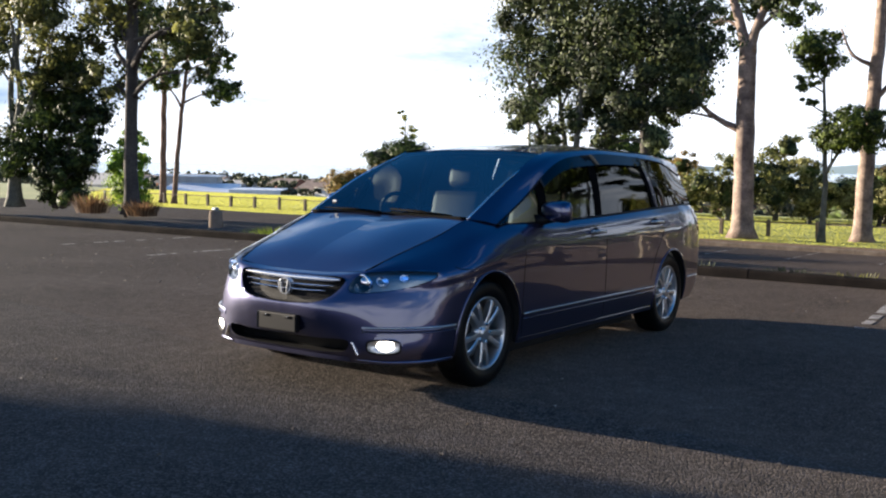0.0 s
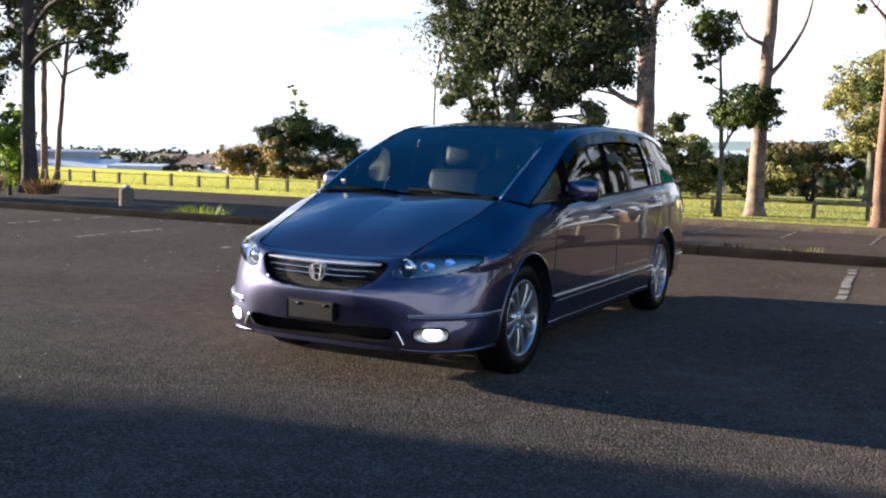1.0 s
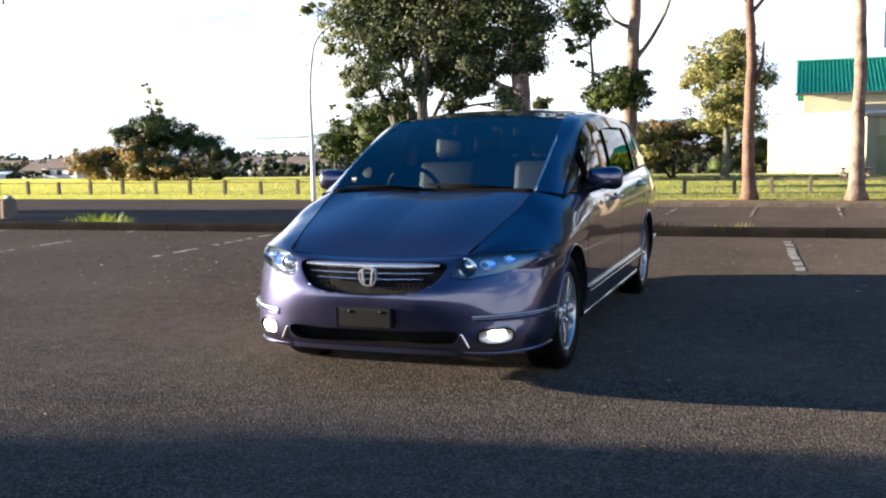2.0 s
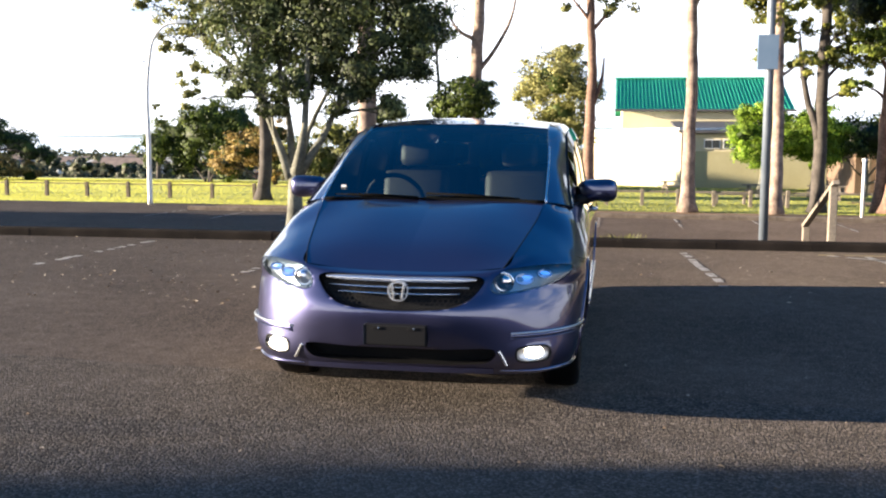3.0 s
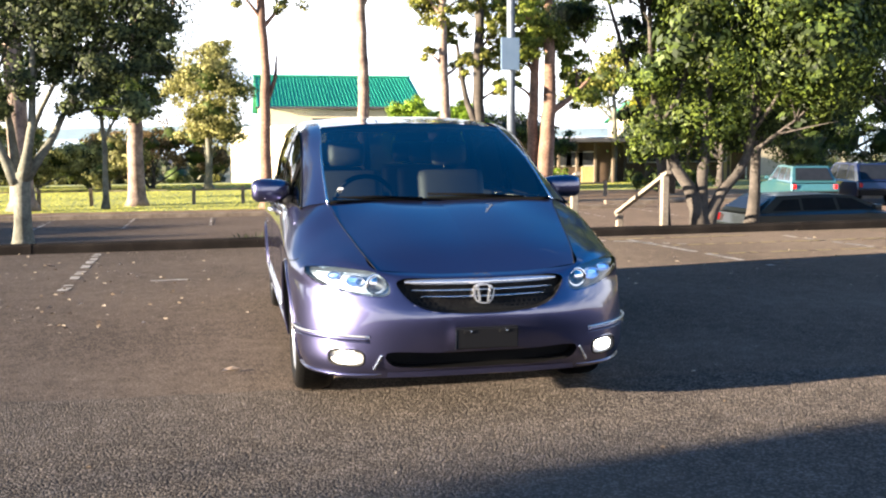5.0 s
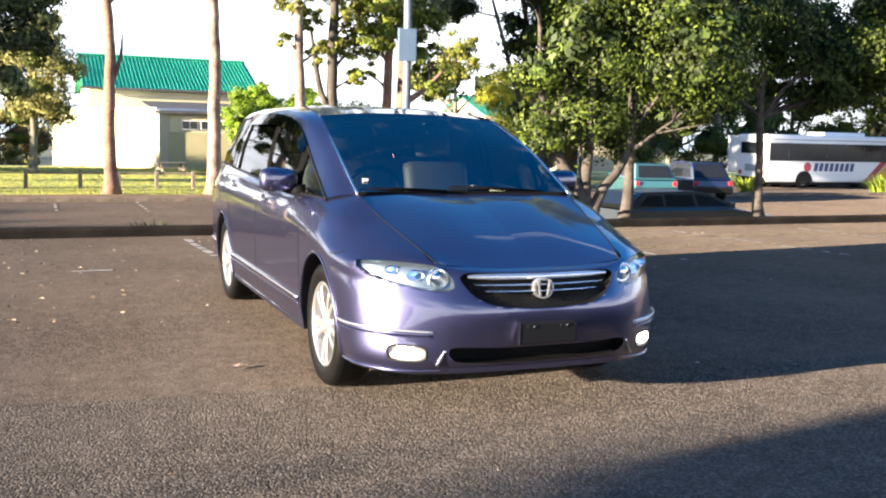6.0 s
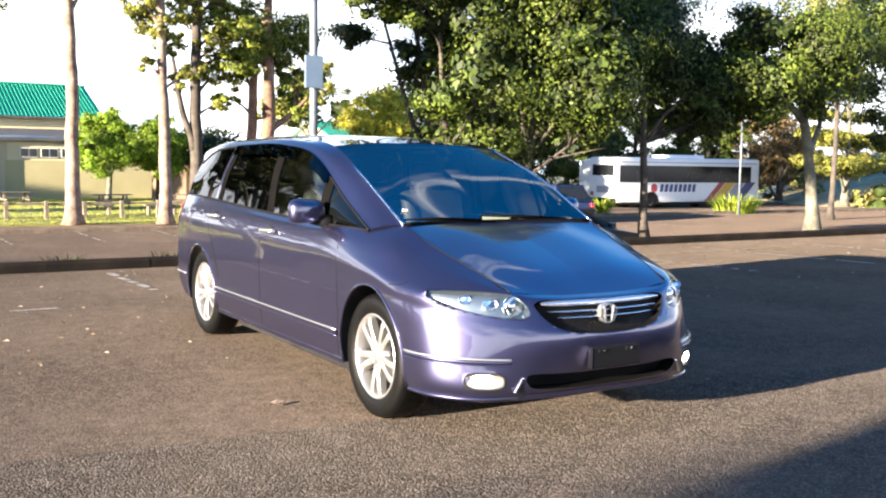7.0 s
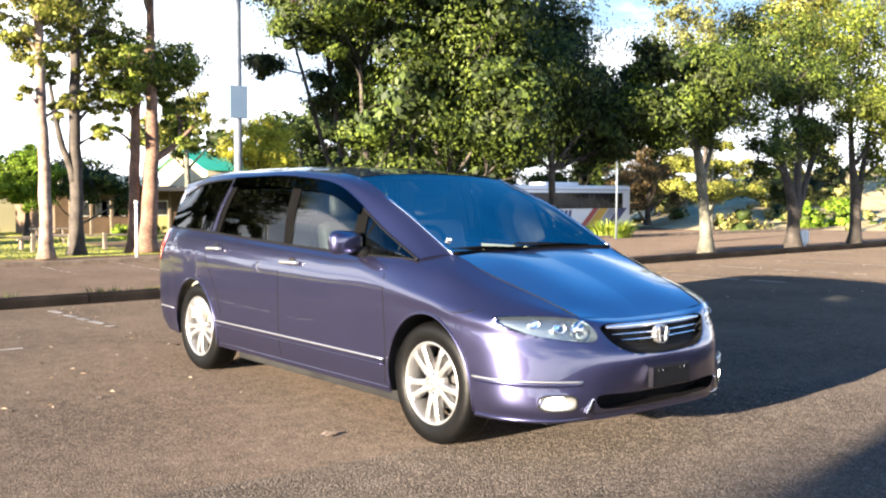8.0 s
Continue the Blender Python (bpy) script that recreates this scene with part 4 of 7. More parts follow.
        fog = put("fog_lamp", mesh("fog_lamp", [(s * x, front_point(x, z).y + .030 - .020 * min(1, math.hypot((x - .655) / .072, (z - .35) / .037))**2, z) for x, z in fv], ff if s < 0 else [q[::-1] for q in ff], alloy, True), car, "lit oval fog lamp")
        fl = bmesh.new()
        bmesh.ops.create_uvsphere(fl, u_segments=24, v_segments=12, radius=1, matrix=Matrix.Translation((s * .662, front_point(.662, .35).y + .016, .350)) @ Matrix.Rotation(s * radians(24), 4, 'Z') @ Matrix.Diagonal((.048, .012, .029, 1)))
        part("fog_lens", fl, fog_glow, fog, "glowing warm white lens", True)
        V, F = tube_data([(s * x, front_point(x, z).y + .002, z) for x, z in FOG + FOG[:1]], [.006] * (len(FOG) + 1), 6)
        put("fog_bezel", mesh("fog_bezel", V, F, dark_inside, True), fog)
        # bright fin beside the lower intake
        p = front_point(.515, .33)
        fin = beam((s * .495, p.y - .004, .365), (s * .535, p.y + .005, .292), .022, .014, .004)
        part("intake_fin", fin, chrome, car, "bright fin beside the intake")

    # grille
    gv, gf = fill_outline(GRILLE, .02)
    grille = put("grille", mesh("grille", [(x, front_point(abs(x), z).y + .055, z) for x, z in gv], gf, black_trim), car, "dark grille with chrome bars")
    V, F = [], []
    for x, z in GRILLE:
        y = front_point(abs(x), z).y
        V += [(x, y, z), (x, y + .06, z)]
    n = len(GRILLE)
    F = [(2 * i, 2 * i + 1, (2 * i + 3) % (2 * n), (2 * i + 2) % (2 * n)) for i in range(n)]
    put("grille_frame", mesh("grille_frame", V, F, black_trim), grille)

    def grille_bar(z, half, hgt, mat, out_by, label, rise=0.0):
        xs = np.linspace(-half, half, 31)
        V, F = [], []
        for x in xs:
            y = front_point(abs(x), z).y + .022 - out_by
            zz = z + rise * (x / half)**2
            taper = 1 - .55 * abs(x / half)**6
            hh = hgt * taper / 2
            for k in range(9):
                b = math.pi * k / 8
                V.append((x, y + .020 - .020 * math.sin(b), zz + hh * math.cos(b)))
        for i in range(30):
            for k in range(8):
                a = 9 * i + k
                F.append((a, a + 9, a + 10, a + 1))
        put("grille_bar", outward(mesh("grille_bar", V, F, mat, True), (0, .9, z)), grille, label)

    grille_bar(.702, .380, .032, bright_metal, .022, "broad chrome grille bar", .006)
    grille_bar(.666, .350, .011, chrome, .016, "thin chrome grille bar", .006)
    grille_bar(.637, .305, .011, chrome, .014, "thin chrome grille bar", .006)
    # honeycomb below and beside the bars
    V, F = [], []
    cell = .026
    for j in range(9):
        for i in range(-18, 19):
            cx, cz = (i + .5 * (j % 2)) * cell, .565 + j * cell * .80
            if not inside(GRILLE, (cx, cz)):
                continue
            y = front_point(abs(cx), cz).y + .036
            for k in range(6):
                a0, a1 = radians(60 * k + 30), radians(60 * k + 90)
                n = len(V)
                for r, yy in ((cell * .56, y), (cell * .44, y)):
                    V += [(cx + r * math.cos(a0), yy, cz + r * math.sin(a0)), (cx + r * math.cos(a1), yy, cz + r * math.sin(a1))]
                F.append((n, n + 2, n + 3, n + 1))
    put("grille_mesh", mesh("grille_mesh", V, F, black_trim), grille)
    # badge: a bright rounded frame with two uprights
    yb = front_point(0, .65).y - .004
    outline = rounded([(-.058, .697), (.058, .697), (.047, .600), (-.047, .600)], 3)
    inner = [(x * .80, .649 + (z - .649) * .84) for x, z in outline]
    n = len(outline)
    V = [(x, yb, z) for x, z in outline] + [(x, yb, z) for x, z in inner] + [(x, yb + .03, z) for x, z in outline] + [(x, yb + .03, z) for x, z in inner]
    F = []
    for i in range(n):
        j = (i + 1) % n
        F += [(i, j, n + j, n + i), (2 * n + i, i, j, 2 * n + j)[::-1], (n + i, n + j, 3 * n + j, 3 * n + i)]
    badge = put("badge", mesh("badge", V, F, bright_metal), car, "chrome badge shape on the grille")
    for s in (1, -1):
        part("badge_bar", beam((s * .020, yb + .004, .612), (s * .031, yb + .004, .686), .017, .012, .003), bright_metal, badge)
    # intake
    iv, jf = fill_outline(INTAKE, .02)
    put("intake", mesh("intake", [(x, front_point(abs(x), z).y + .09, z) for x, z in iv], jf, black_trim), car, "dark lower air intake")
    V, F = [], []
    for x, z in INTAKE:
        y = front_point(abs(x), z).y
        V += [(x, y, z), (x, y + .09, z)]
    n = len(INTAKE)
    F = [(2 * i, 2 * i + 1, (2 * i + 3) % (2 * n), (2 * i + 2) % (2 * n)) for i in range(n)]
    put("intake_frame", mesh("intake_frame", V, F, black_trim), car)
    # smooth lip under the intake
    xs, zs = np.linspace(-.47, .47, 31), (.276, .270, .264, .257, .250)
    G = np.array([[(x, front_point(abs(x), .272).y - .007 + (.268 - z) * (.10 + 1.2 * (.268 - z)), z) for x in xs] for z in zs])
    v, f = sheet_data(G)
    put("bumper_lip", outward(mesh("bumper_lip", v, f, paint, True), (0, 1.5, .3)), car)
    # plate holder without plate, with two clips
    V = []
    holder = put("plate_holder", mesh_of_box((-.155, -.006, .392), (.155, .03, .496), black_trim2, .008), car, "empty dark number plate holder")
    for x in (-.09, .085):
        put("plate_clip", mesh_of_box((x - .025, -.010, .470), (x + .025, -.004, .486), black_trim, .002), holder)
        put("plate_screw", mesh_of_box((x + .004, -.012, .473), (x + .013, -.009, .482), chrome, .002), holder)
    put("plate_edge", mesh_of_box((-.157, -.008, .394), (-.153, .02, .494), chrome, 0), holder)

    # wipers
    for a, b, c in (((-.10, 1.075, 1.052), (-.36, 1.10, 1.066), (-.62, 1.065, 1.066)), ((.50, 1.05, 1.052), (.20, 1.115, 1.070), (-.06, 1.135, 1.078))):
        tube("wiper", [a, b, c], [.011, .009, .006], matte_black, car, 6, "black wiper")
    tube("cowl", [(x, 1.10 - .23 * (x / .66)**2 * .45, 1.044) for x in np.linspace(-.64, .64, 25)], [.012] * 25, matte_black, car, 6)
    # stickers on the glass
    for x, y, z, w in ((-.55, 1.80, 1.388, .018), (-.565, 1.14, 1.115, .015)):
        put("sticker", mesh_of_box((x - w, y - .004, z - w * .45), (x + w, y + .004, z + w * .45), white_paint, 0), car, "small white windscreen sticker")
    # rear-view mirror
    put("cabin_mirror", mesh_of_box((-.11, 1.93, 1.385), (.11, 1.955, 1.44), dark_inside, .012), car)
    # dashboard, wheel, seats
    V = []
    for x in (-.70, -.35, 0, .35, .70):
        V += [(x, 1.02 + .08 * (1 - (x / .7)**2), .99), (x, 1.45, .985), (x, 1.55, .93), (x, 1.55, .62), (x, 1.0, .60)]
    F = [(5 * i + k, 5 * i + k + 1, 5 * i + k + 6, 5 * i + k + 5) for i in range(4) for k in range(4)]
    put("dashboard", mesh("dashboard", V, F, dark_inside, True), car)
    path = [(-.36 + .185 * math.cos(a), 1.66 - .07 * math.sin(a), 1.0 + .17 * math.sin(a)) for a in np.linspace(0, 2 * math.pi, 33)]
    wheel_ob = tube("steering_wheel", path, [.016] * 33, black_trim, car, 8)
    put("steering_hub", mesh_of_box((-.43, 1.60, .95), (-.29, 1.68, 1.04), dark_inside, .03), wheel_ob)
    for x in (-.37, .37):
        for y0 in (2.05, 2.95, 3.75):
            seat(car, x, y0)
    put("cabin_floor", mesh_of_box((-.78, 1.0, .28), (.78, 4.5, .32), dark_inside), car)
    put("headliner", mesh("headliner", *both(*sheet_data(patch([C_rf, M_rf, E_rf], .2, 6) - np.array((0, 0, .03)))), cabin_cloth, True), car)
    for s in (1, -1):
        put("door_card", mesh_of_box((s * .80 - .02, 1.62, .40), (s * .80 + .02, 4.3, 1.0), trim_beige), car, "pale beige door trim")
    for cx, cy in ((1, FRONT_AXLE), (-1, FRONT_AXLE), (1, REAR_AXLE), (-1, REAR_AXLE)):
        road_wheel(car, cx, cy)
    return car


def mesh_of_box(lo, hi, mat, bevel=0.0):
    lo, hi = [min(a, b) for a, b in zip(lo, hi)], [max(a, b) for a, b in zip(lo, hi)]
    bm = box(lo, hi, bevel)
    me = bpy.data.meshes.new("box")
    bm.to_mesh(me)
    bm.free()
    me.materials.append(mat)
    return me


dark_steel = material("brake_steel", (0.10, 0.10, 0.10), (0.13, 0.125, 0.12), rough=0.5, metal=0.6)
dark_reflector = material("lamp_reflector", (0.20, 0.24, 0.27), rough=0.28, metal=0.9)
lamp_satin = material("satin_reflector", (0.80, 0.82, 0.85), rough=0.34, metal=1.0)
projector_glass = glass_material("projector_lens", (1.0, 0.80, 0.76))
black_trim2 = material("plate_holder_plastic", (0.005, 0.005, 0.006), rough=0.55, spec=0.15)
cabin_cloth = material("cabin_cloth", (0.25, 0.24, 0.22), (0.3, 0.29, 0.27), rough=0.9)


def seat(car, x, y):
    """A car seat: cushion, leaning back, headrest on two posts."""
    s = put("seat", mesh_of_box((x - .25, y - .30, .50), (x + .25, y + .25, .66), seat_cloth, .06), car, "pale leather car seat")
    bm = box((-.24, -.07, 0), (.24, .07, .58), .06)
    bm.transform(Matrix.Translation((x, y + .25, .62)) @ Matrix.Rotation(radians(-16), 4, 'X'))
    part("backrest", bm, seat_cloth, s, smooth=True)
    bm = box((-.13, -.055, 0), (.13, .055, .17), .05)
    bm.transform(Matrix.Translation((x, y + .43, 1.21)) @ Matrix.Rotation(radians(-10), 4, 'X'))
    part("headrest", bm, seat_cloth, s, smooth=True)


def road_wheel(car, side, cy):
    """Tyre with tread and rounded walls, ten-spoke alloy rim, hub, nuts and brake disc; the outer face at +x before it is turned."""
    R, w = WHEEL_R, .205
    wheel = new("wheel")
    wheel.parent = car
    wheel.matrix_basis = pose(side * .765, cy, R + .02, 0, 0, 0 if side > 0 else 180)
    tagged(wheel, "alloy wheel with black tyre")
    prof = [(-.085, .222), (-.098, .24), (-.104, .275), (-.100, .305), (-.085, .324), (-.06, .332), (0, .333), (.06, .332), (.085, .324), (.100, .305), (.104, .275), (.098, .24), (.085, .222)]
    v, f = lathe(prof, 56)
    tyre = put("tyre", mesh("tyre", v, f, rubber, True), wheel, "black rubber tyre")
    V, F = [], []
    for k in range(56):
        for off in (-.045, .0, .045):
            a = 2 * math.pi * (k + (.5 if off == 0 else 0)) / 56
            c, s_ = math.cos(a), math.sin(a)
            n = len(V)
            for dx, da in ((-.017, -.03), (.017, -.03), (.017, .03), (-.017, .03)):
                aa = a + da
                V.append((off + dx, .3355 * math.cos(aa), .3355 * math.sin(aa)))
            F.append((n, n + 1, n + 2, n + 3))
    put("tread", mesh("tread", V, F, rubber), tyre)
    v, f = lathe([(-.085, .222), (-.06, .205), (.03, .200), (.075, .208), (.088, .214), (.094, .222), (.090, .228), (.083, .226)], 48)
    rim = put("rim", mesh("rim", v, f, alloy, True), wheel, "bright ten-spoke alloy rim")
    for k in range(10):
        a = 2 * math.pi * (k + (.16 if k % 2 else -.16)) / 10
        V = []
        for r, hw, x0, x1 in ((.055, .020, .035, .078), (.12, .0155, .038, .086), (.18, .0165, .045, .088), (.212, .021, .055, .082)):
            for dx, dw in ((x0, -hw), (x1 - .004, -hw), (x1, -hw * .55), (x1, hw * .55), (x1 - .004, hw), (x0, hw)):
                c, s_ = math.cos(a), math.sin(a)
                V.append((dx, r * c - dw * s_, r * s_ + dw * c))
        F = [(6 * i + j, 6 * i + (j + 1) % 6, 6 * i + 6 + (j + 1) % 6, 6 * i + 6 + j) for i in range(3) for j in range(6)]
        put("spoke", mesh("spoke", V, F, alloy, False), rim)
    v, f = lathe([(.03, .075), (.072, .072), (.080, .055), (.078, .036), (.084, .033), (.087, .018), (.087, .0005)], 28)
    put("hub", mesh("hub", v, f, alloy, True), rim)
    for k in range(5):
        a = 2 * math.pi * k / 5
        v, f = lathe([(.07, .011), (.086, .011), (.088, .008), (.088, .0005)], 6)
        put("wheel_nut", mesh("wheel_nut", np.array(v) + (0, .057 * math.cos(a), .057 * math.sin(a)), f, chrome), rim)
    v, f = lathe([(-.02, .0005), (-.02, .145), (.0, .145), (.0, .06), (.03, .06), (.03, .0005)], 32)
    put("brake_disc", mesh("brake_disc", v, f, dark_steel, False), wheel)
    v, f = lathe([(-.075, .0005), (-.075, .20)], 24)
    put("wheel_back", mesh("wheel_back", v, f, matte_black, False), wheel)


make_car()


# ---- trees ----
def leaf_cloud(rng, lobes, count, size, spread=0.42, flat=0.8):
    """Many small four-cornered leaves in clumps, inside lobes of (x, y, z, r). Verts and faces."""
    w = np.array([l[3]**2 for l in lobes])
    w = w / w.sum()
    per = 380 if size < .12 else 70
    V, N = [], []
    for (x, y, z, r), q in zip(lobes, w):
        n = max(4, int(count * 1.7 * q / per))
        d = rng.normal(size=(n, 3))
        d /= np.linalg.norm(d, axis=1)[:, None]
        rad = r * rng.uniform(0.25 if size < .12 else 0.15, 1.15, n)**0.5
        c = d * rad[:, None] * (1, 1, flat) + (x, y, z)
        sig = min(r, 1.1 + .3 * r) * spread * rng.uniform(0.20, 0.42, n) * (2.25 if size < .12 else 1.2)
        off = rng.normal(size=(n, per, 3)) * (1, 1, .65)
        p = c[:, None, :] + off * sig[:, None, None]
        V.append(p.reshape(-1, 3))
        N.append((1.2 * off + 1.1 * d[:, None, :] + rng.normal(size=(n, per, 3)) * .38 + (0, 0, .35)).reshape(-1, 3))
    P, N = np.concatenate(V), np.concatenate(N)
    n = len(P)
    a = np.cross(N, rng.normal(size=(n, 3)))
    a /= np.linalg.norm(a, axis=1)[:, None] + 1e-9
    b = np.cross(a, N)
    b /= np.linalg.norm(b, axis=1)[:, None] + 1e-9
    L = size * rng.uniform(0.6, 1.35, n)[:, None]
    W = L * rng.uniform(0.42, 0.62, n)[:, None]
    quad = np.stack([P - a * L * .5, P + b * W * .5 + a * L * .05, P + a * L * .5, P - b * W * .5 + a * L * .05], 1).reshape(-1, 3)
    F = np.arange(4 * n).reshape(-1, 4)
    return quad, F


def fast_mesh(name, V, F, mat):
    me = bpy.data.meshes.new(name)
    V, F = np.asarray(V, np.float32), np.asarray(F, np.int32)
    me.vertices.add(len(V))
    me.vertices.foreach_set("co", V.ravel())
    me.loops.add(F.size)
    me.loops.foreach_set("vertex_index", F.ravel())
    me.polygons.add(len(F))
    me.polygons.foreach_set("loop_start", np.arange(0, F.size, F.shape[1], dtype=np.int32))
    me.update(calc_edges=True)
    me.materials.append(mat)
    return me


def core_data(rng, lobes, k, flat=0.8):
    """Uneven lumps inside the lobes: a far crown's inner shade, drawn in dark leaf colour."""
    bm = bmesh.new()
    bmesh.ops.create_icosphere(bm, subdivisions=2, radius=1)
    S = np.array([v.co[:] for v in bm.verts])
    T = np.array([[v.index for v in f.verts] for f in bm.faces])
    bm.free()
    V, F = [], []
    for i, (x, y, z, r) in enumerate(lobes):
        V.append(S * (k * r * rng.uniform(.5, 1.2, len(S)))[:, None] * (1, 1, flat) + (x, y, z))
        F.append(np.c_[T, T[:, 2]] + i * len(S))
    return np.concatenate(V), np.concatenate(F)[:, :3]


def crown_mesh(name, rng, lobes, leaves, size, leaf, flat, core):
    V, F = leaf_cloud(rng, lobes, leaves, size, flat=flat)
    if not core:
        return fast_mesh(name, V, F, leaf)
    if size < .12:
        # inner leaves get the dark leaf colour for the crown's shade
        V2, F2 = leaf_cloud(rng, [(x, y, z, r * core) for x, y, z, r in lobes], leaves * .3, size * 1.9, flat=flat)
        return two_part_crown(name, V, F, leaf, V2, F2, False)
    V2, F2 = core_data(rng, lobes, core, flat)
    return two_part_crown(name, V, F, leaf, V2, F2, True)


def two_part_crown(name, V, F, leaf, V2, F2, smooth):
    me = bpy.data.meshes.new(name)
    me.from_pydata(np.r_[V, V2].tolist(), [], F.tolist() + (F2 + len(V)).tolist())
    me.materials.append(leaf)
    # second slot: shade inside the crown put in as dark leaf colour
    me.materials.append(leaf_dark_and_shade)
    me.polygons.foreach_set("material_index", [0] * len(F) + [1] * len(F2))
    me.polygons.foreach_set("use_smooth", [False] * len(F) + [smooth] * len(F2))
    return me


def limb(rng, a, b, r0, r1, sag=0.12, n=7, wob=0.05):
    """Path and radii of a bent, tapering limb from a to b."""
    a, b = np.array(a, float), np.array(b, float)
    t = np.linspace(0, 1, n)[:, None]
    L = np.linalg.norm(b - a)
    side = rng.normal(size=3) * L * wob
    p = a + (b - a) * t + np.array((0, 0, 1)) * (sag * L * np.sin(t * math.pi)) + side * np.sin(t * math.pi * 1.3)
    return p, np.linspace(r0, r1, n)


def tree(name, base, stems, lobes, leaves, size, bark, leaf, label, seed, depth=0.8, forks=None, twigs=6, flat=0.8, group="", core=0.0):
    """A tree: stems are lists of (x, y, z, r) from the ground; lobes (x, z, r) hold the leaves, set about the base's y."""
    rng = np.random.RandomState(seed)
    bx, by, bz = base
    ob = thing(name, label, "tree", group, base)
    TV, TF = [], []

    def add(path, radii, sides):
        v, f = tube_data(path, radii, sides)
        k = len(TV)
        TV.extend(v)
        TF.extend([tuple(i + k for i in q) for q in f])

    tops = []
    for st in stems:
        S = np.array(st, float)
        k = np.r_[0, np.cumsum(np.linalg.norm(np.diff(S[:, :3], axis=0), axis=1))]
        ts = np.linspace(0, k[-1], max(8, int(k[-1] / 0.35)))
        C = hermite(S, k, ts)
        C[:, :3] += np.array([[noise.noise((z * 1.1 + seed, i, 0)) * .05 * min(1.0, r * 8) for i in (0, 5, 9)] for z, r in zip(C[:, 2], C[:, 3])]) * (1, 1, 0)
        flare = 1 + 0.55 * np.exp(-(C[:, 2] - C[0, 2]) / 0.25)
        add(C[:, :3], np.maximum(C[:, 3] * flare, .012), 10)
        tops.append(C)
    full = []
    for x, z, r in lobes:
        y = rng.uniform(-depth, depth) * r
        full.append((x, y, z, r))
        C = min(tops, key=lambda c: np.min(np.linalg.norm(c[:, :3] - (x, y, z - r), axis=1)))
        low = [i for i in range(len(C)) if C[i, 2] < z - 0.15 * r] or [0]
        i = min(low, key=lambda q: np.linalg.norm(C[q, :3] - (x, y, z - 1.2 * r)))
        r0 = min(C[i, 3] * .62, .05 + .05 * r)
        p, rr = limb(rng, C[i, :3], (x, y, z), r0, .014, 0.06)
        add(p, rr, 7)
        for _ in range(twigs):
            d = rng.normal(size=3)
            d /= np.linalg.norm(d)
            q, qr = limb(rng, p[rng.randint(3, 6)], np.array((x, y, z)) + d * r * .85 * (1, 1, flat), .014 + .012 * r, .005, 0.03, 5)
            add(q, qr, 5)
    put("trunk", mesh("trunk", TV, TF, bark, True), ob)
    put("crown", crown_mesh("crown", rng, full, leaves, size, leaf, flat, core), ob)
    return ob


def rel(base, pts):
    return [(x - base[0], z - base[2], r) for x, z, r in pts]


# dark multi-stemmed tree on the bank
b = (-4.3, 11.6, -0.25)
tree("tree", b, [[(0, 0, 0, 0.125), (0.02, 0, 0.77, 0.12), (0.05, 0.02, 1.17, 0.125)],
                 [(-0.04, 0, 1.02, 0.074), (-0.35, 0.1, 1.72, 0.056), (-0.75, 0.1, 2.62, 0.041), (-1.2, 0.1, 3.32, 0.022)],
                 [(-0.02, 0.05, 1.02, 0.067), (-0.15, 0.25, 1.92, 0.052), (-0.35, 0.3, 3.02, 0.037), (-0.4, 0.3, 4.42, 0.018)],
                 [(0.05, 0, 1.07, 0.074), (0.22, -0.1, 1.82, 0.059), (0.28, -0.1, 2.82, 0.044), (0.35, 0, 4.52, 0.022)],
                 [(0.06, 0.05, 1.07, 0.067), (0.5, 0.1, 1.72, 0.052), (0.85, 0.2, 2.52, 0.037), (1.5, 0.2, 3.32, 0.018)],
                 [(0.05, 0.1, 1.07, 0.052), (0.15, 0.4, 1.82, 0.041), (0.6, 0.6, 2.82, 0.03), (1, 0.7, 4.02, 0.015)]],
     rel(b, [(-4.9, 2.6, .5), (-5.1, 3.3, .65), (-4.3, 3.2, .65), (-3.5, 3.0, .65), (-2.8, 2.9, .6), (-2.4, 3.5, .65), (-3.2, 3.8, .8), (-4.4, 4.1, .85), (-3.6, 4.9, 1.0), (-5.0, 4.6, .8), (-2.6, 4.6, .85), (-4.3, 5.8, 1.1), (-3.0, 5.7, 1.0), (-2.9, 2.2, .35), (-2.35, 2.5, .32), (-4.0, 2.35, .35), (-5.35, 2.4, .32), (-3.4, 2.0, .28), (-2.1, 3.0, .3), (-5.6, 3.9, .4), (-4.6, 2.0, .3), (-2.6, 1.9, .28), (-3.1, 2.5, .4), (-3.8, 2.7, .45), (-3.8, 3.6, .7), (-2.2, 3.9, .6)]),
     50000, .076, bark_pale, leaf_grey, "dark dense evergreen with several pale stems behind the kerb", 5, 0.9)

# tall gums along the lower lane's far kerb
b = (-8.7, 34.8, -1.1)
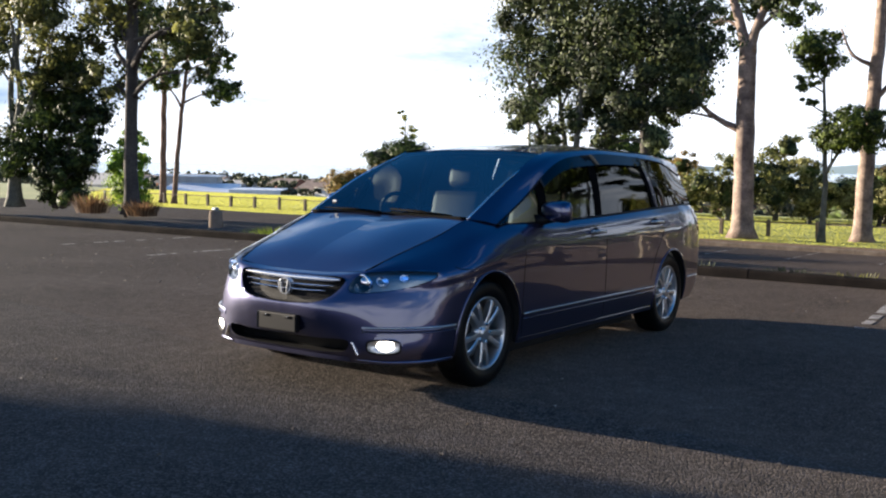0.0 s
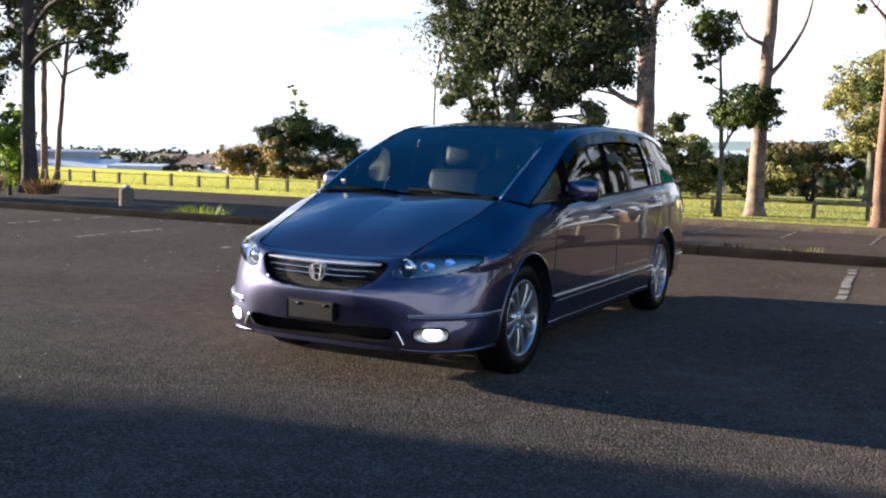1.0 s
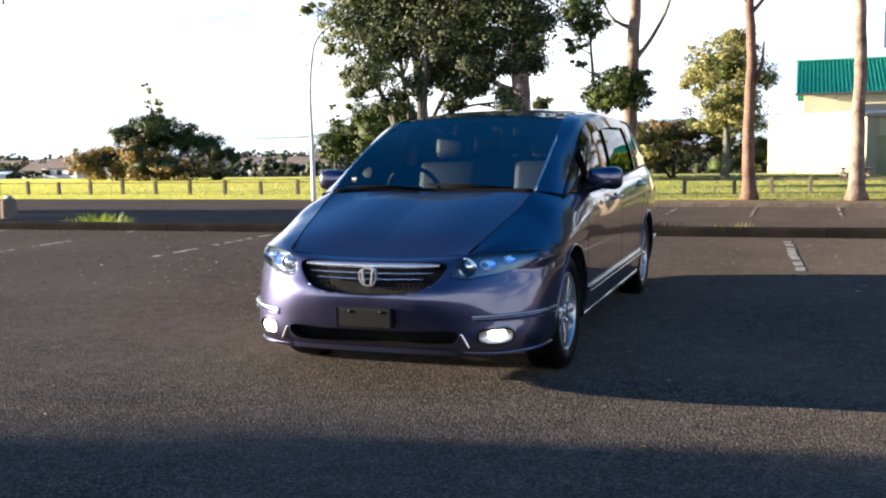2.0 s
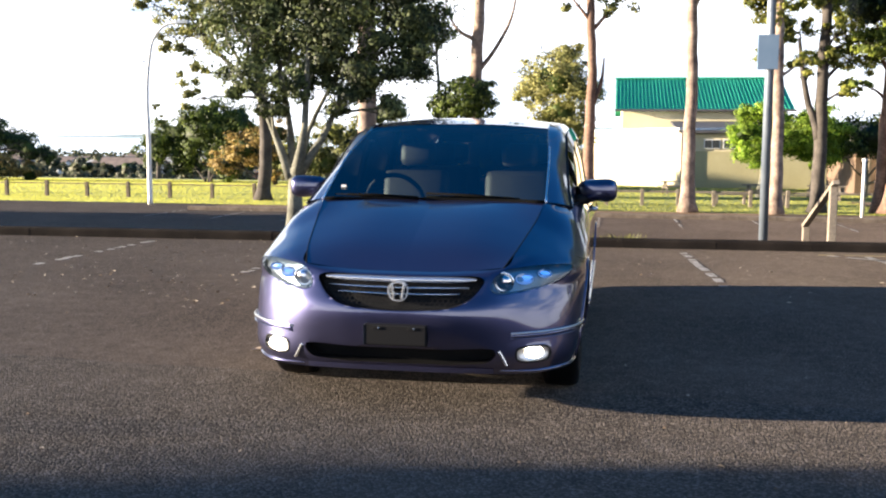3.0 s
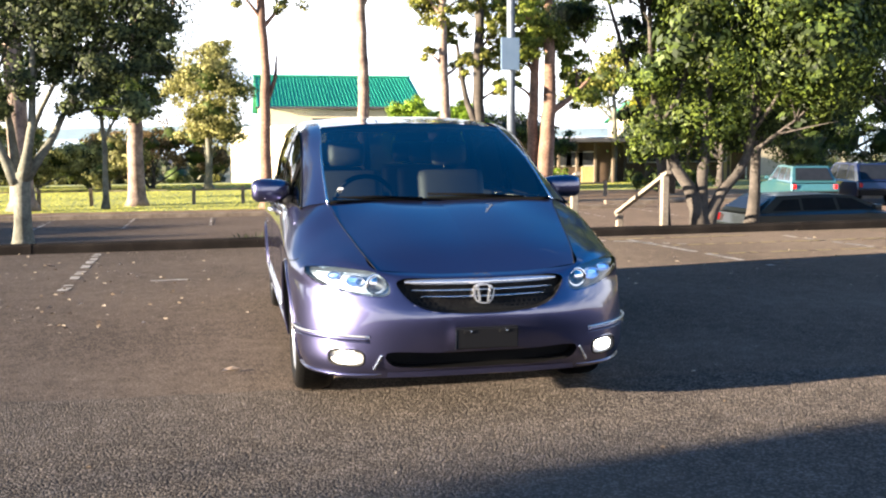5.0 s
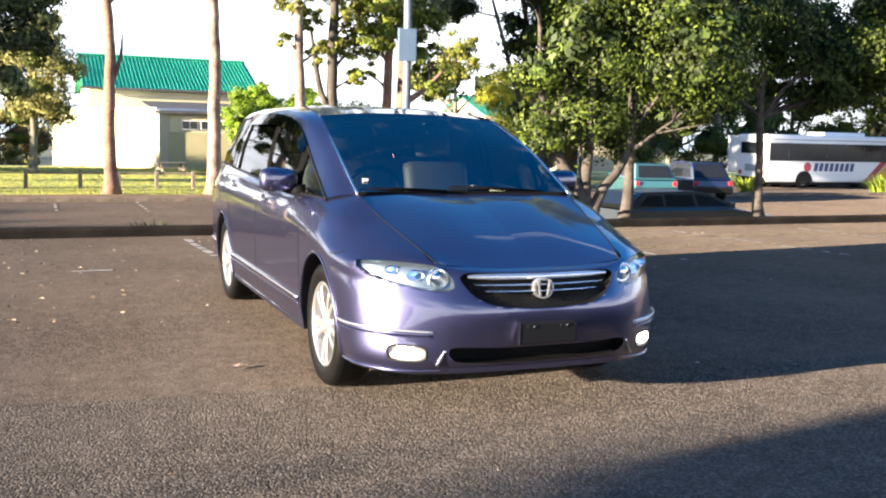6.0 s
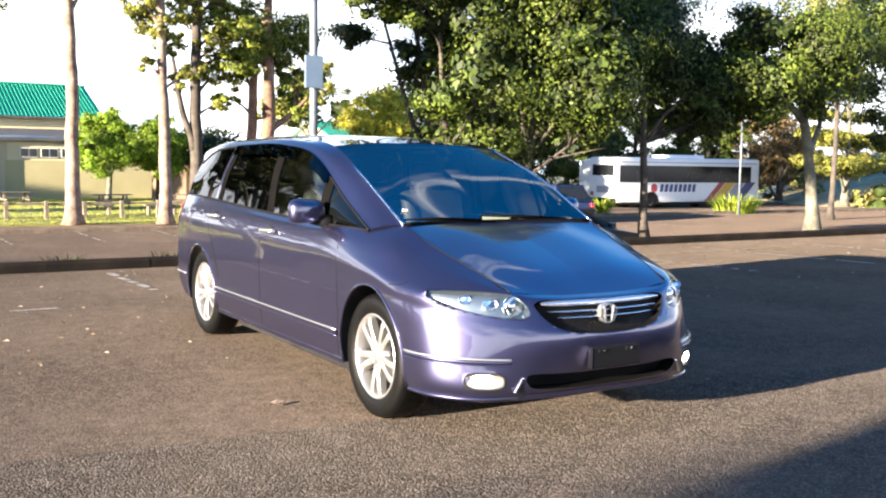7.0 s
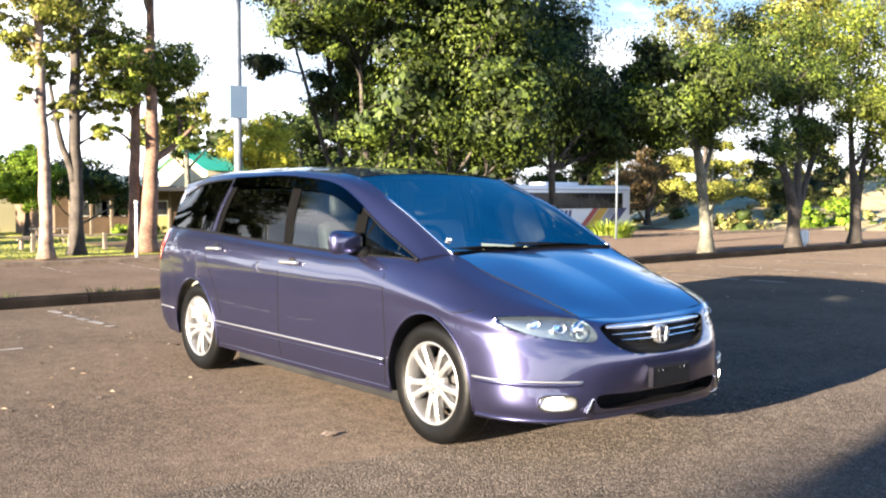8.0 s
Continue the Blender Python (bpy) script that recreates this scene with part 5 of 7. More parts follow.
tree("gum_tree", b, [[(0, 0, 0, .42), (-.05, 0, 3, .38), (-.1, 0, 7.0, .34), (-.1, 0, 7.6, .33)],
                     [(-.1, 0, 7.3, .22), (-.7, 0, 9.2, .17), (-1.3, .2, 11.5, .1)], [(-.05, 0, 7.3, .2), (.5, 0, 9, .15), (2.2, 0, 10.6, .1), (3.4, 0, 11.6, .05)],
                     [(-.12, 0, 4.2, .13), (-1.0, 0, 4.6, .11), (-2.0, 0, 5.4, .08), (-2.6, 0, 6.6, .05)]],
     rel(b, [(-10.9, 4.6, 1.1), (-8.5, 8.3, .95), (-7.2, 8.0, 1.2), (-10.3, 6.4, 1.2), (-12.0, 3.9, .9), (-10.2, 9.8, 1.6), (-6.0, 9.6, 1.4), (-8.3, 11, 1.8), (-11.3, 5.6, .8), (-10.2, 7.6, .8), (-11.6, 4.3, .6)]), 10500, .19, bark_gum, leaf_dark_and_shade, "tall pale gum tree with a forked trunk beside the lawn", 7)
b = (-4.9, 38.0, -1.25)
tree("gum_tree", b, [[(0, 0, 0, .36), (.02, 0, 3, .31), (.15, 0, 6.0, .27), (.3, 0, 9.5, .22), (.3, 0, 13, .15)], [(.12, 0, 5.6, .10), (1.0, 0, 6.7, .085), (1.7, 0, 8.2, .06), (1.9, 0, 9.6, .03)], [(.2, 0, 7.0, .08), (-.7, 0, 7.5, .06), (-1.2, 0, 8.6, .03)]],
     rel(b, [(-5.0, 11.5, 1.6), (-3.4, 12.5, 1.5)]), 1500, .2, bark_gum, leaf_olive, "tall bare-trunked gum with one bent side branch", 8)
b = (-5.85, 35.5, -1.15)
tree("tree", b, [[(0, 0, 0, .12), (.05, 0, 2, .10), (-.05, 0, 4, .08), (-.2, 0, 6.5, .05)], [(.02, 0, 2.6, .06), (.45, 0, 3.4, .05), (.85, 0, 4.0, .03)]],
     rel(b, [(-6.1, 6.2, 1.0), (-5.9, 5.7, .7), (-5.0, 3.2, 1.1), (-5.6, 2.8, .7), (-4.3, 2.9, .8), (-4.4, 3.6, .7), (-6.7, 5.0, .5), (-6.6, 4.2, .35)]), 8500, .14, bark_pale, leaf_mid, "slender tree with two dark round leaf masses", 9, .8, flat=.7)
b2 = (-14.2, 37.5, -1.2)
tree("tree", b2, [[(0, 0, 0, .30), (.15, 0, 2.5, .26), (-.05, 0, 5, .22), (-.6, 0, 9, .14)], [(0, 0, 4.5, .12), (-1.8, 0, 6.3, .09), (-3.4, 0, 7.8, .05)]],
     [(-3.6, 8.2, 1.5), (-2.4, 7.4, 1.2), (-4.4, 7.0, .9), (-1.2, 9.0, 1.6), (.4, 8.0, 1.5), (-2.8, 5.6, .8), (-3.2, 4.4, .7), (1.5, 6.5, 1.2), (-5, 8.6, .7)], 5200, .2, bark_dark, leaf_olive, "dark-trunked gum with sparse olive leaves", 10)
b = (.25, 33.4, -1.1)
tree("gum_tree", b, [[(0, 0, 0, .25), (-.05, 0, 2.5, .21), (.02, 0, 5.0, .18), (-.1, 0, 8.0, .16), (-.1, 0, 11.5, .1)], [(.02, 0, 3.9, .10), (.35, 0, 4.8, .07), (.45, 0, 5.7, .03)]],
     rel(b, [(-.7, 6.9, .75), (1.2, 6.8, .85), (.1, 8.2, 1.1), (.6, 10, 1.6), (-1.2, 9, 1.2)]), 2600, .17, bark_red, leaf_olive, "tall red-brown gum trunk beside the lane", 11)
b = (3.9, 33.2, -1.08)
tree("gum_tree", b, [[(0, 0, 0, .28), (-.02, 0, 2.5, .235), (.02, 0, 5.0, .21), (-.08, 0, 7.6, .20), (-.15, 0, 9.0, .18), (-.15, 0, 13, .12)], [(-.08, 0, 7.3, .08), (.35, 0, 8.2, .055), (.55, 0, 9.6, .025)]],
     rel(b, [(3.6, 11.8, 1.5), (5.0, 12.4, 1.4)]), 1200, .18, bark_gum, leaf_olive, "tall smooth gum trunk with a bare side branch", 12)
b = (6.85, 32.0, -1.05)
tree("gum_tree", b, [[(0, 0, 0, .23), (-.02, 0, 3, .20), (-.1, 0, 6, .17), (-.2, 0, 10, .11)]],
     rel(b, [(6.6, 5.9, .75), (6.1, 6.7, .7), (6.6, 7.8, 1.0), (7.2, 8.8, 1.0), (5.9, 9.2, 1.0), (5.3, 7.2, .5), (7.4, 6.6, .5), (6.9, 5.2, .4), (7.6, 4.3, .5), (6.2, 4.6, .4), (7.3, 7.5, .7)]), 10500, .14, bark_gum, leaf_yellow, "pale gum trunk with sparse yellow-green leaves", 13)
b = (8.75, 34.5, -1.12)
tree("gum_tree", b, [[(0, 0, 0, .27), (.02, 0, 3, .23), (0, 0, 6, .20), (.2, 0, 10, .14)], [(-.02, 0, 2.8, .14), (-.6, 0, 4.6, .11), (-.9, 0, 6.5, .06)]],
     rel(b, [(8.9, 4.7, .7), (10.1, 4.7, .8), (8.7, 6.8, .7), (9.6, 3.5, .5), (9.4, 8.4, 1.2), (7.9, 5.7, .6), (10.9, 5.6, .7), (8.5, 9.8, 1.3), (9.9, 6.4, .8), (8.2, 7.8, .8), (9.3, 5.6, .6), (8.3, 4.2, .45), (10.3, 7.6, .8)]), 12500, .14, bark_dark, leaf_yellow, "dark trunk with hanging yellow-green leaf sprays", 14)
b = (11.35, 34.2, -1.1)
tree("gum_tree", b, [[(0, 0, 0, .40), (.15, 0, 2.0, .33), (.3, 0, 4, .27), (.25, 0, 7, .2), (.3, 0, 10, .13)], [(-.35, .3, 0, .26), (-.3, .3, 3, .21), (-.2, .3, 7, .15)], [(.3, 0, 3.6, .12), (1.2, 0, 4.2, .10), (2.2, 0, 5.2, .05)]],
     rel(b, [(11.4, 6.3, 1.4), (10.4, 5.1, .9), (13.0, 6.3, 1.1), (9.9, 3.7, .5), (11.0, 9.6, 1.2), (12.6, 4.8, .6), (9.7, 6.8, .7), (13.2, 3.2, .7), (12.2, 5.6, .8), (10.6, 6.3, .7), (12.9, 4.3, .7)]), 15000, .15, bark_red, leaf_fresh, "large orange-barked tree with twin trunks beside the path", 15)

# dense trees on the bank between the lanes
b = (6.7, 11.0, -0.2)
tree("tree", b, [[(-0.02, 0, 0, 0.13), (-0.15, 0.1, 0.65, 0.11), (-0.45, 0.2, 1.15, 0.085), (-0.8, 0.3, 2.4, 0.05), (-0.9, 0.3, 3.8, 0.03)], [(0, 0.05, 0, 0.12), (0.02, 0.1, 0.8, 0.1), (0.1, 0.1, 1.8, 0.07), (0.2, 0.1, 3.8, 0.04)],
                 [(0.04, 0, 0, 0.11), (0.35, 0.05, 0.65, 0.09), (0.75, 0.1, 1.05, 0.08), (1, 0.1, 2.2, 0.05), (1.2, 0.1, 3.6, 0.03)], [(0.05, 0.1, 0, 0.08), (0.2, 0.4, 0.9, 0.07), (0.5, 0.8, 2, 0.05), (0.5, 1, 3.6, 0.03)]],
     rel(b, [(6.2, 2.9, .95), (5.8, 1.8, .55), (6.9, 1.7, .85), (8.0, 2.8, 1.1), (7.5, 3.7, 1.0), (8.3, 1.75, .6), (6.3, 3.8, .9), (7.2, 4.7, 1.2), (5.6, 2.5, .4), (8.8, 3.6, .8), (6.0, 4.9, .9), (8.3, 4.9, 1.0), (7.6, 1.5, .5), (5.9, 1.3, .35), (4.9, 3.9, .45), (5.3, 4.7, .6), (4.5, 4.5, .6), (5.0, 4.9, .8), (4.3, 3.95, .35), (5.4, 5.9, .9), (7.0, 6.2, 1.1), (8.3, 6.3, 1.0), (7.6, 7.4, .9)]),
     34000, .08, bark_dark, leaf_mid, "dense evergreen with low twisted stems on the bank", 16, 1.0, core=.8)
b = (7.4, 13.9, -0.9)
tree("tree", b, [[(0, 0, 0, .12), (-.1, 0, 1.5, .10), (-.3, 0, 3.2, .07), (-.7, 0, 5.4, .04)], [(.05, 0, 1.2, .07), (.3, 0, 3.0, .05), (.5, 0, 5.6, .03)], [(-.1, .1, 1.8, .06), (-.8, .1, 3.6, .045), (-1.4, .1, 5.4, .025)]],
     rel(b, [(6.6, 4.5, .7), (6.4, 5.6, .8), (7.4, 4.4, .8), (6.7, 3.4, .5), (7.2, 5.6, .9), (5.6, 3.8, .4), (6.3, 6.8, .9), (7.3, 7.0, .9), (7.5, 2.1, .5), (8.0, 2.7, .6), (7.6, 3.3, .6), (8.3, 1.9, .55), (7.9, 3.9, .6), (7.2, 2.7, .4)]), 22000, .09, bark_dark, leaf_dark_and_shade, "slender dark evergreen behind the bank's stems", 71, 1.0, core=.8)
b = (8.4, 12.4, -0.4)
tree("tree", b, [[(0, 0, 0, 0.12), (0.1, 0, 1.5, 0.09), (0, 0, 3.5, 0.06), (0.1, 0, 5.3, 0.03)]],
     rel(b, [(8.2, 3.2, 1.1), (9.2, 2.6, .9), (8.8, 4.4, 1.2), (7.8, 5.4, 1.0), (9.6, 4.0, .8), (8.9, 1.7, .6), (8.9, 5.8, 1.0), (9.6, 6.6, .9), (8.6, 7.4, .9), (9.3, 8.0, .7)]), 21000, .10, bark_dark, leaf_dark_and_shade, "dark evergreen crowded behind its neighbour", 17, 1.0, core=.8)
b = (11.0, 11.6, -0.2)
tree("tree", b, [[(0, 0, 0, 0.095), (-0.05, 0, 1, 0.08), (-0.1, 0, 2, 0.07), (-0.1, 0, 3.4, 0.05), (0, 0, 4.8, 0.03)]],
     rel(b, [(9.8, 3.1, .9), (10.9, 3.8, 1.1), (12.0, 2.9, .8), (12.4, 3.6, .9), (10.0, 2.5, .55), (13.2, 3.2, .6), (11.2, 2.7, .5), (10.4, 4.9, 1.1), (11.4, 4.8, .9), (12.9, 2.5, .5), (12.2, 2.2, .42), (11.6, 2.3, .4), (13.3, 2.3, .35), (13.4, 3.7, .7), (12.4, 2.1, .35)]), 30000, .08, bark_dark, leaf_dark_and_shade, "dark round evergreen with one thin trunk on the bank", 18, 1.0, core=.75)
b = (15.4, 10.9, -0.1)
tree("tree", b, [[(0, 0, 0, 0.15), (-0.1, 0, 1, 0.12), (-0.3, 0, 1.9, 0.11), (-0.55, 0, 2.7, 0.09)], [(-0.5, 0, 2.5, 0.07), (-1.3, 0, 3, 0.05), (-2.3, 0.1, 3.4, 0.03)], [(-0.5, 0, 2.5, 0.08), (-0.3, 0, 3.4, 0.06), (0.4, 0, 4.3, 0.03)], [(-0.25, 0, 1.7, 0.06), (0.1, 0, 2.5, 0.05), (0.3, 0, 3.4, 0.03)]],
     rel(b, [(12.9, 3.2, .8), (14.2, 3.8, .9), (15.6, 3.4, .9), (13.4, 2.7, .6), (16.1, 4.3, .7), (15.0, 3.0, .6), (13.1, 4.1, .7), (16.3, 3.4, .5), (14.7, 4.4, .5)]), 21000, .085, bark_pale, leaf_mid, "spreading evergreen with a leaning grey trunk", 19, .9, core=.7)
b = (19.8, 11.3, -0.15)
tree("tree", b, [[(0, 0, 0, 0.18), (-0.05, 0, 0.95, 0.15), (-0.5, 0, 2.05, 0.1), (-1, 0, 3.15, 0.05)], [(0.02, 0, 0.85, 0.12), (0.15, 0, 2.15, 0.09), (0.2, 0, 4.15, 0.05)], [(0.05, 0, 0.95, 0.1), (0.6, 0, 1.95, 0.08), (1, 0, 3.15, 0.04)]],
     rel(b, [(18.8, 2.9, .85), (20.0, 4.3, 1.2), (20.7, 2.7, .8), (18.1, 2.1, .55), (19.4, 5.5, 1.1), (21.2, 4.2, .9), (19.0, 4.2, .7), (20.2, 3.2, .5)]), 15000, .095, bark_dark, leaf_mid, "dark-limbed tree with olive leaves on the bank", 20, .9)
b = (23.9, 11.8, -0.2)
tree("tree", b, [[(0, 0, 0, 0.17), (0.02, 0, 1.4, 0.14), (-0.3, 0, 2.8, 0.09), (-0.5, 0, 4.7, 0.05)], [(0.02, 0, 1.2, 0.11), (0.5, 0, 2.6, 0.08), (0.9, 0, 4.4, 0.04)]],
     rel(b, [(24.0, 3.8, 1.3), (23.2, 5.3, 1.5), (25.2, 6.0, 1.5), (24.8, 2.5, .9), (22.6, 3.9, .8), (26.2, 4.4, 1.2), (24.2, 7.2, 1.4)]), 19000, .11, bark_dark, leaf_fresh, "tall yellow-leaved tree on the bank", 21, .9)
b = (30.8, 18.0, -1.05)
tree("tree", b, [[(0, 0, 0, .08), (.1, 0, 3, .07), (.3, 0, 7, .06), (.4, 0, 11, .04)]],
     rel(b, [(29.0, 7.6, 1.3), (31.3, 7.4, 1.4), (30.0, 5.8, 1.1), (30.7, 9.2, 1.4), (29.2, 9.6, 1.2), (32.4, 9.0, 1.2), (31.5, 5.4, .9), (30.4, 11.2, 1.4)]), 11000, .15, bark_dark, leaf_yellow, "tall yellow-leaved tree lit by low sun", 22, .9)
b = (36.0, 26.0, -1.05)
tree("tree", b, [[(0, 0, 0, .14), (.1, 0, 3, .12), (.2, 0, 8, .06)]],
     rel(b, [(35.0, 6.0, 1.8), (37.5, 5.4, 1.6), (36.2, 8.0, 2.0), (38.8, 7.2, 1.6), (34.2, 8.2, 1.5), (36.5, 10.5, 1.8), (39.5, 9.5, 1.6)]), 7000, .2, bark_dark, leaf_olive, "broad olive tree beyond the lower lane", 23, .9)

# at the far end of the strip, backlit
b = (-17.4, 12.3, 0.0)
tree("tree", b, [[(0, 0, 0, .19), (0, 0, 2, .165), (.05, 0, 4, .15), (.1, 0, 6.5, .12), (.2, 0, 9, .07)]],
     rel(b, [(-19.3, 4.9, 1.0), (-15.9, 5.0, 1.0), (-14.3, 4.7, .7), (-18.6, 3.5, .8), (-15.4, 3.7, .5), (-18.1, 5.5, 1.1), (-13.6, 4.9, .4), (-16.6, 6.2, 1.2), (-19.0, 6.6, 1.2), (-15.1, 6.3, .8), (-17.6, 7.8, 1.4)]), 9500, .14, bark_dark, leaf_olive, "dark straight-trunked tree beside the kerb", 24, .9)
b = (-21.6, 12.9, 0.0)
tree("shrub", b, [[(0, 0, 0, .08), (-.1, 0, 1.0, .06), (-.2, 0, 2.2, .03)], [(.3, 0, 0, .06), (.5, 0, 1.2, .04), (.8, 0, 2.4, .02)]],
     [(-.4, .9, .8), (.4, 1.2, .8), (-.9, 1.6, .9), (.2, 2.1, .9), (-.3, 2.8, .8), (.9, 2.0, .6), (.0, .4, .6), (1.0, 1.0, .5), (-.2, 3.5, .9), (.7, 3.0, .8), (-1.2, 2.8, .8), (1.3, 2.7, .6), (-.6, 4.2, .8), (.6, 4.0, .7), (1.5, 1.6, .5), (1.2, .4, .4)], 22000, .12, bark_dark, leaf_dark_and_shade, "dense dark evergreen shrub beside the kerb", 25, 1.0)
b = (-22.9, 12.4, 0.0)
tree("tree", b, [[(0, 0, 0, .20), (.02, 0, 1.0, .17), (.1, 0, 2.2, .15)], [(.1, 0, 2.0, .11), (.35, 0, 3.2, .09), (.2, 0, 4.4, .07), (.5, 0, 5.8, .04)], [(.08, 0, 2.0, .10), (-.15, 0, 3.3, .08), (.1, 0, 4.6, .06), (-.3, 0, 6.0, .03)], [(.1, 0, 2.1, .08), (.8, 0, 2.9, .07), (1.3, 0, 4.2, .05), (1.7, 0, 5.6, .03)]],
     rel(b, [(-21.7, 5.6, .8), (-22.9, 6.2, .9), (-20.9, 5.6, .9), (-24.0, 5.2, .8), (-22.0, 7.0, 1.0), (-20.4, 4.6, .8), (-23.6, 4.3, .7), (-21.3, 3.8, .6), (-20.0, 3.6, .6)]), 9000, .13, bark_pale, leaf_olive, "pale twisting tree with open limbs beside the kerb", 26)
b = (-47.7, 38.6, -1.3)
tree("tree", b, [[(-.8, 0, 0, .22), (-.7, 0, 5, .19), (-.5, 0, 10, .13), (0, 0, 13.5, .06)], [(.3, 0, 0, .17), (.8, 0, 4.2, .15), (1.5, 0, 8.5, .11), (2.2, 0, 12, .06)]],
     [(1.5, 10.6, 1.7), (2.0, 8.8, 1.3), (4.0, 7.4, 1.3), (.3, 8.0, 1.3), (3.0, 11.8, 1.4), (-.7, 12, 1.8), (5.0, 9.0, 1.0), (-2.4, 9.4, 1.4)], 9000, .24, bark_red, leaf_mid, "pair of slim leaning trunks with fine leaves", 27, .9)
b = (-32.6, 23.6, -1.05)
tree("shrub", b, [[(0, 0, 0, .06), (.1, 0, 1.1, .05), (.2, 0, 2.2, .03)]], [(0, 1.0, .9), (.8, 1.4, .8), (.3, 2.4, .9), (1.1, 2.6, .7), (-.7, 1.6, .7), (.6, 3.4, .6)], 6500, .15, bark_dark, leaf_bright, "bright yellow-green shrub lit from behind", 28)

# off to the sun's side: the trees whose shade lies over the near asphalt
for i, (x, y, h) in enumerate(((-21.0, -6.15, 5.2), (-25.0, -7.25, 5.8), (-19.5, -9.0, 5.0), (-28.5, -7.95, 5.4), (-23.5, -10.2, 5.0), (-22.0, -13.6, 5.0))):
    tree("tree", (x, y, 0), [[(0, 0, 0, .2), (.1, 0, 1.5, .17), (0, 0, 3.5, .1)]], [(0, 3.6, 2.0), (.9, 4.0, 1.7), (-1.0, 4.1, 1.8), (.2, 5.0, 1.8), (-.4, 2.2, 1.3), (.6, 2.2, 1.2), (-.8, 1.4, 1.1), (.2, 1.0, 1.0)], 4000, .46, bark_dark, leaf_mid, "broad evergreen standing beside the car park", 50 + i, 0.2)

# and those whose shade crosses the lower lane
for i, (x, y) in enumerate(((-40.0, 14.6), (-42.0, 18.4))):
    tree("tree", (x, y, -.9), [[(0, 0, 0, .2), (.1, 0, 1.5, .17), (0, 0, 3.5, .1)]], [(0, 3.6, 1.9), (.9, 4.2, 1.6), (-1.0, 4.0, 1.7), (-.4, 2.2, 1.4), (.6, 2.0, 1.4), (-.8, 1.2, 1.1), (.2, .9, 1.1)], 7000, .46, bark_dark, leaf_mid, "broad evergreen beside the lower lane", 60 + i, 0.9)

leaf_gold_bright = leaf_material("leaf_bright_yellow", (0.22, 0.22, 0.02), (0.42, 0.40, 0.05), 0.5)
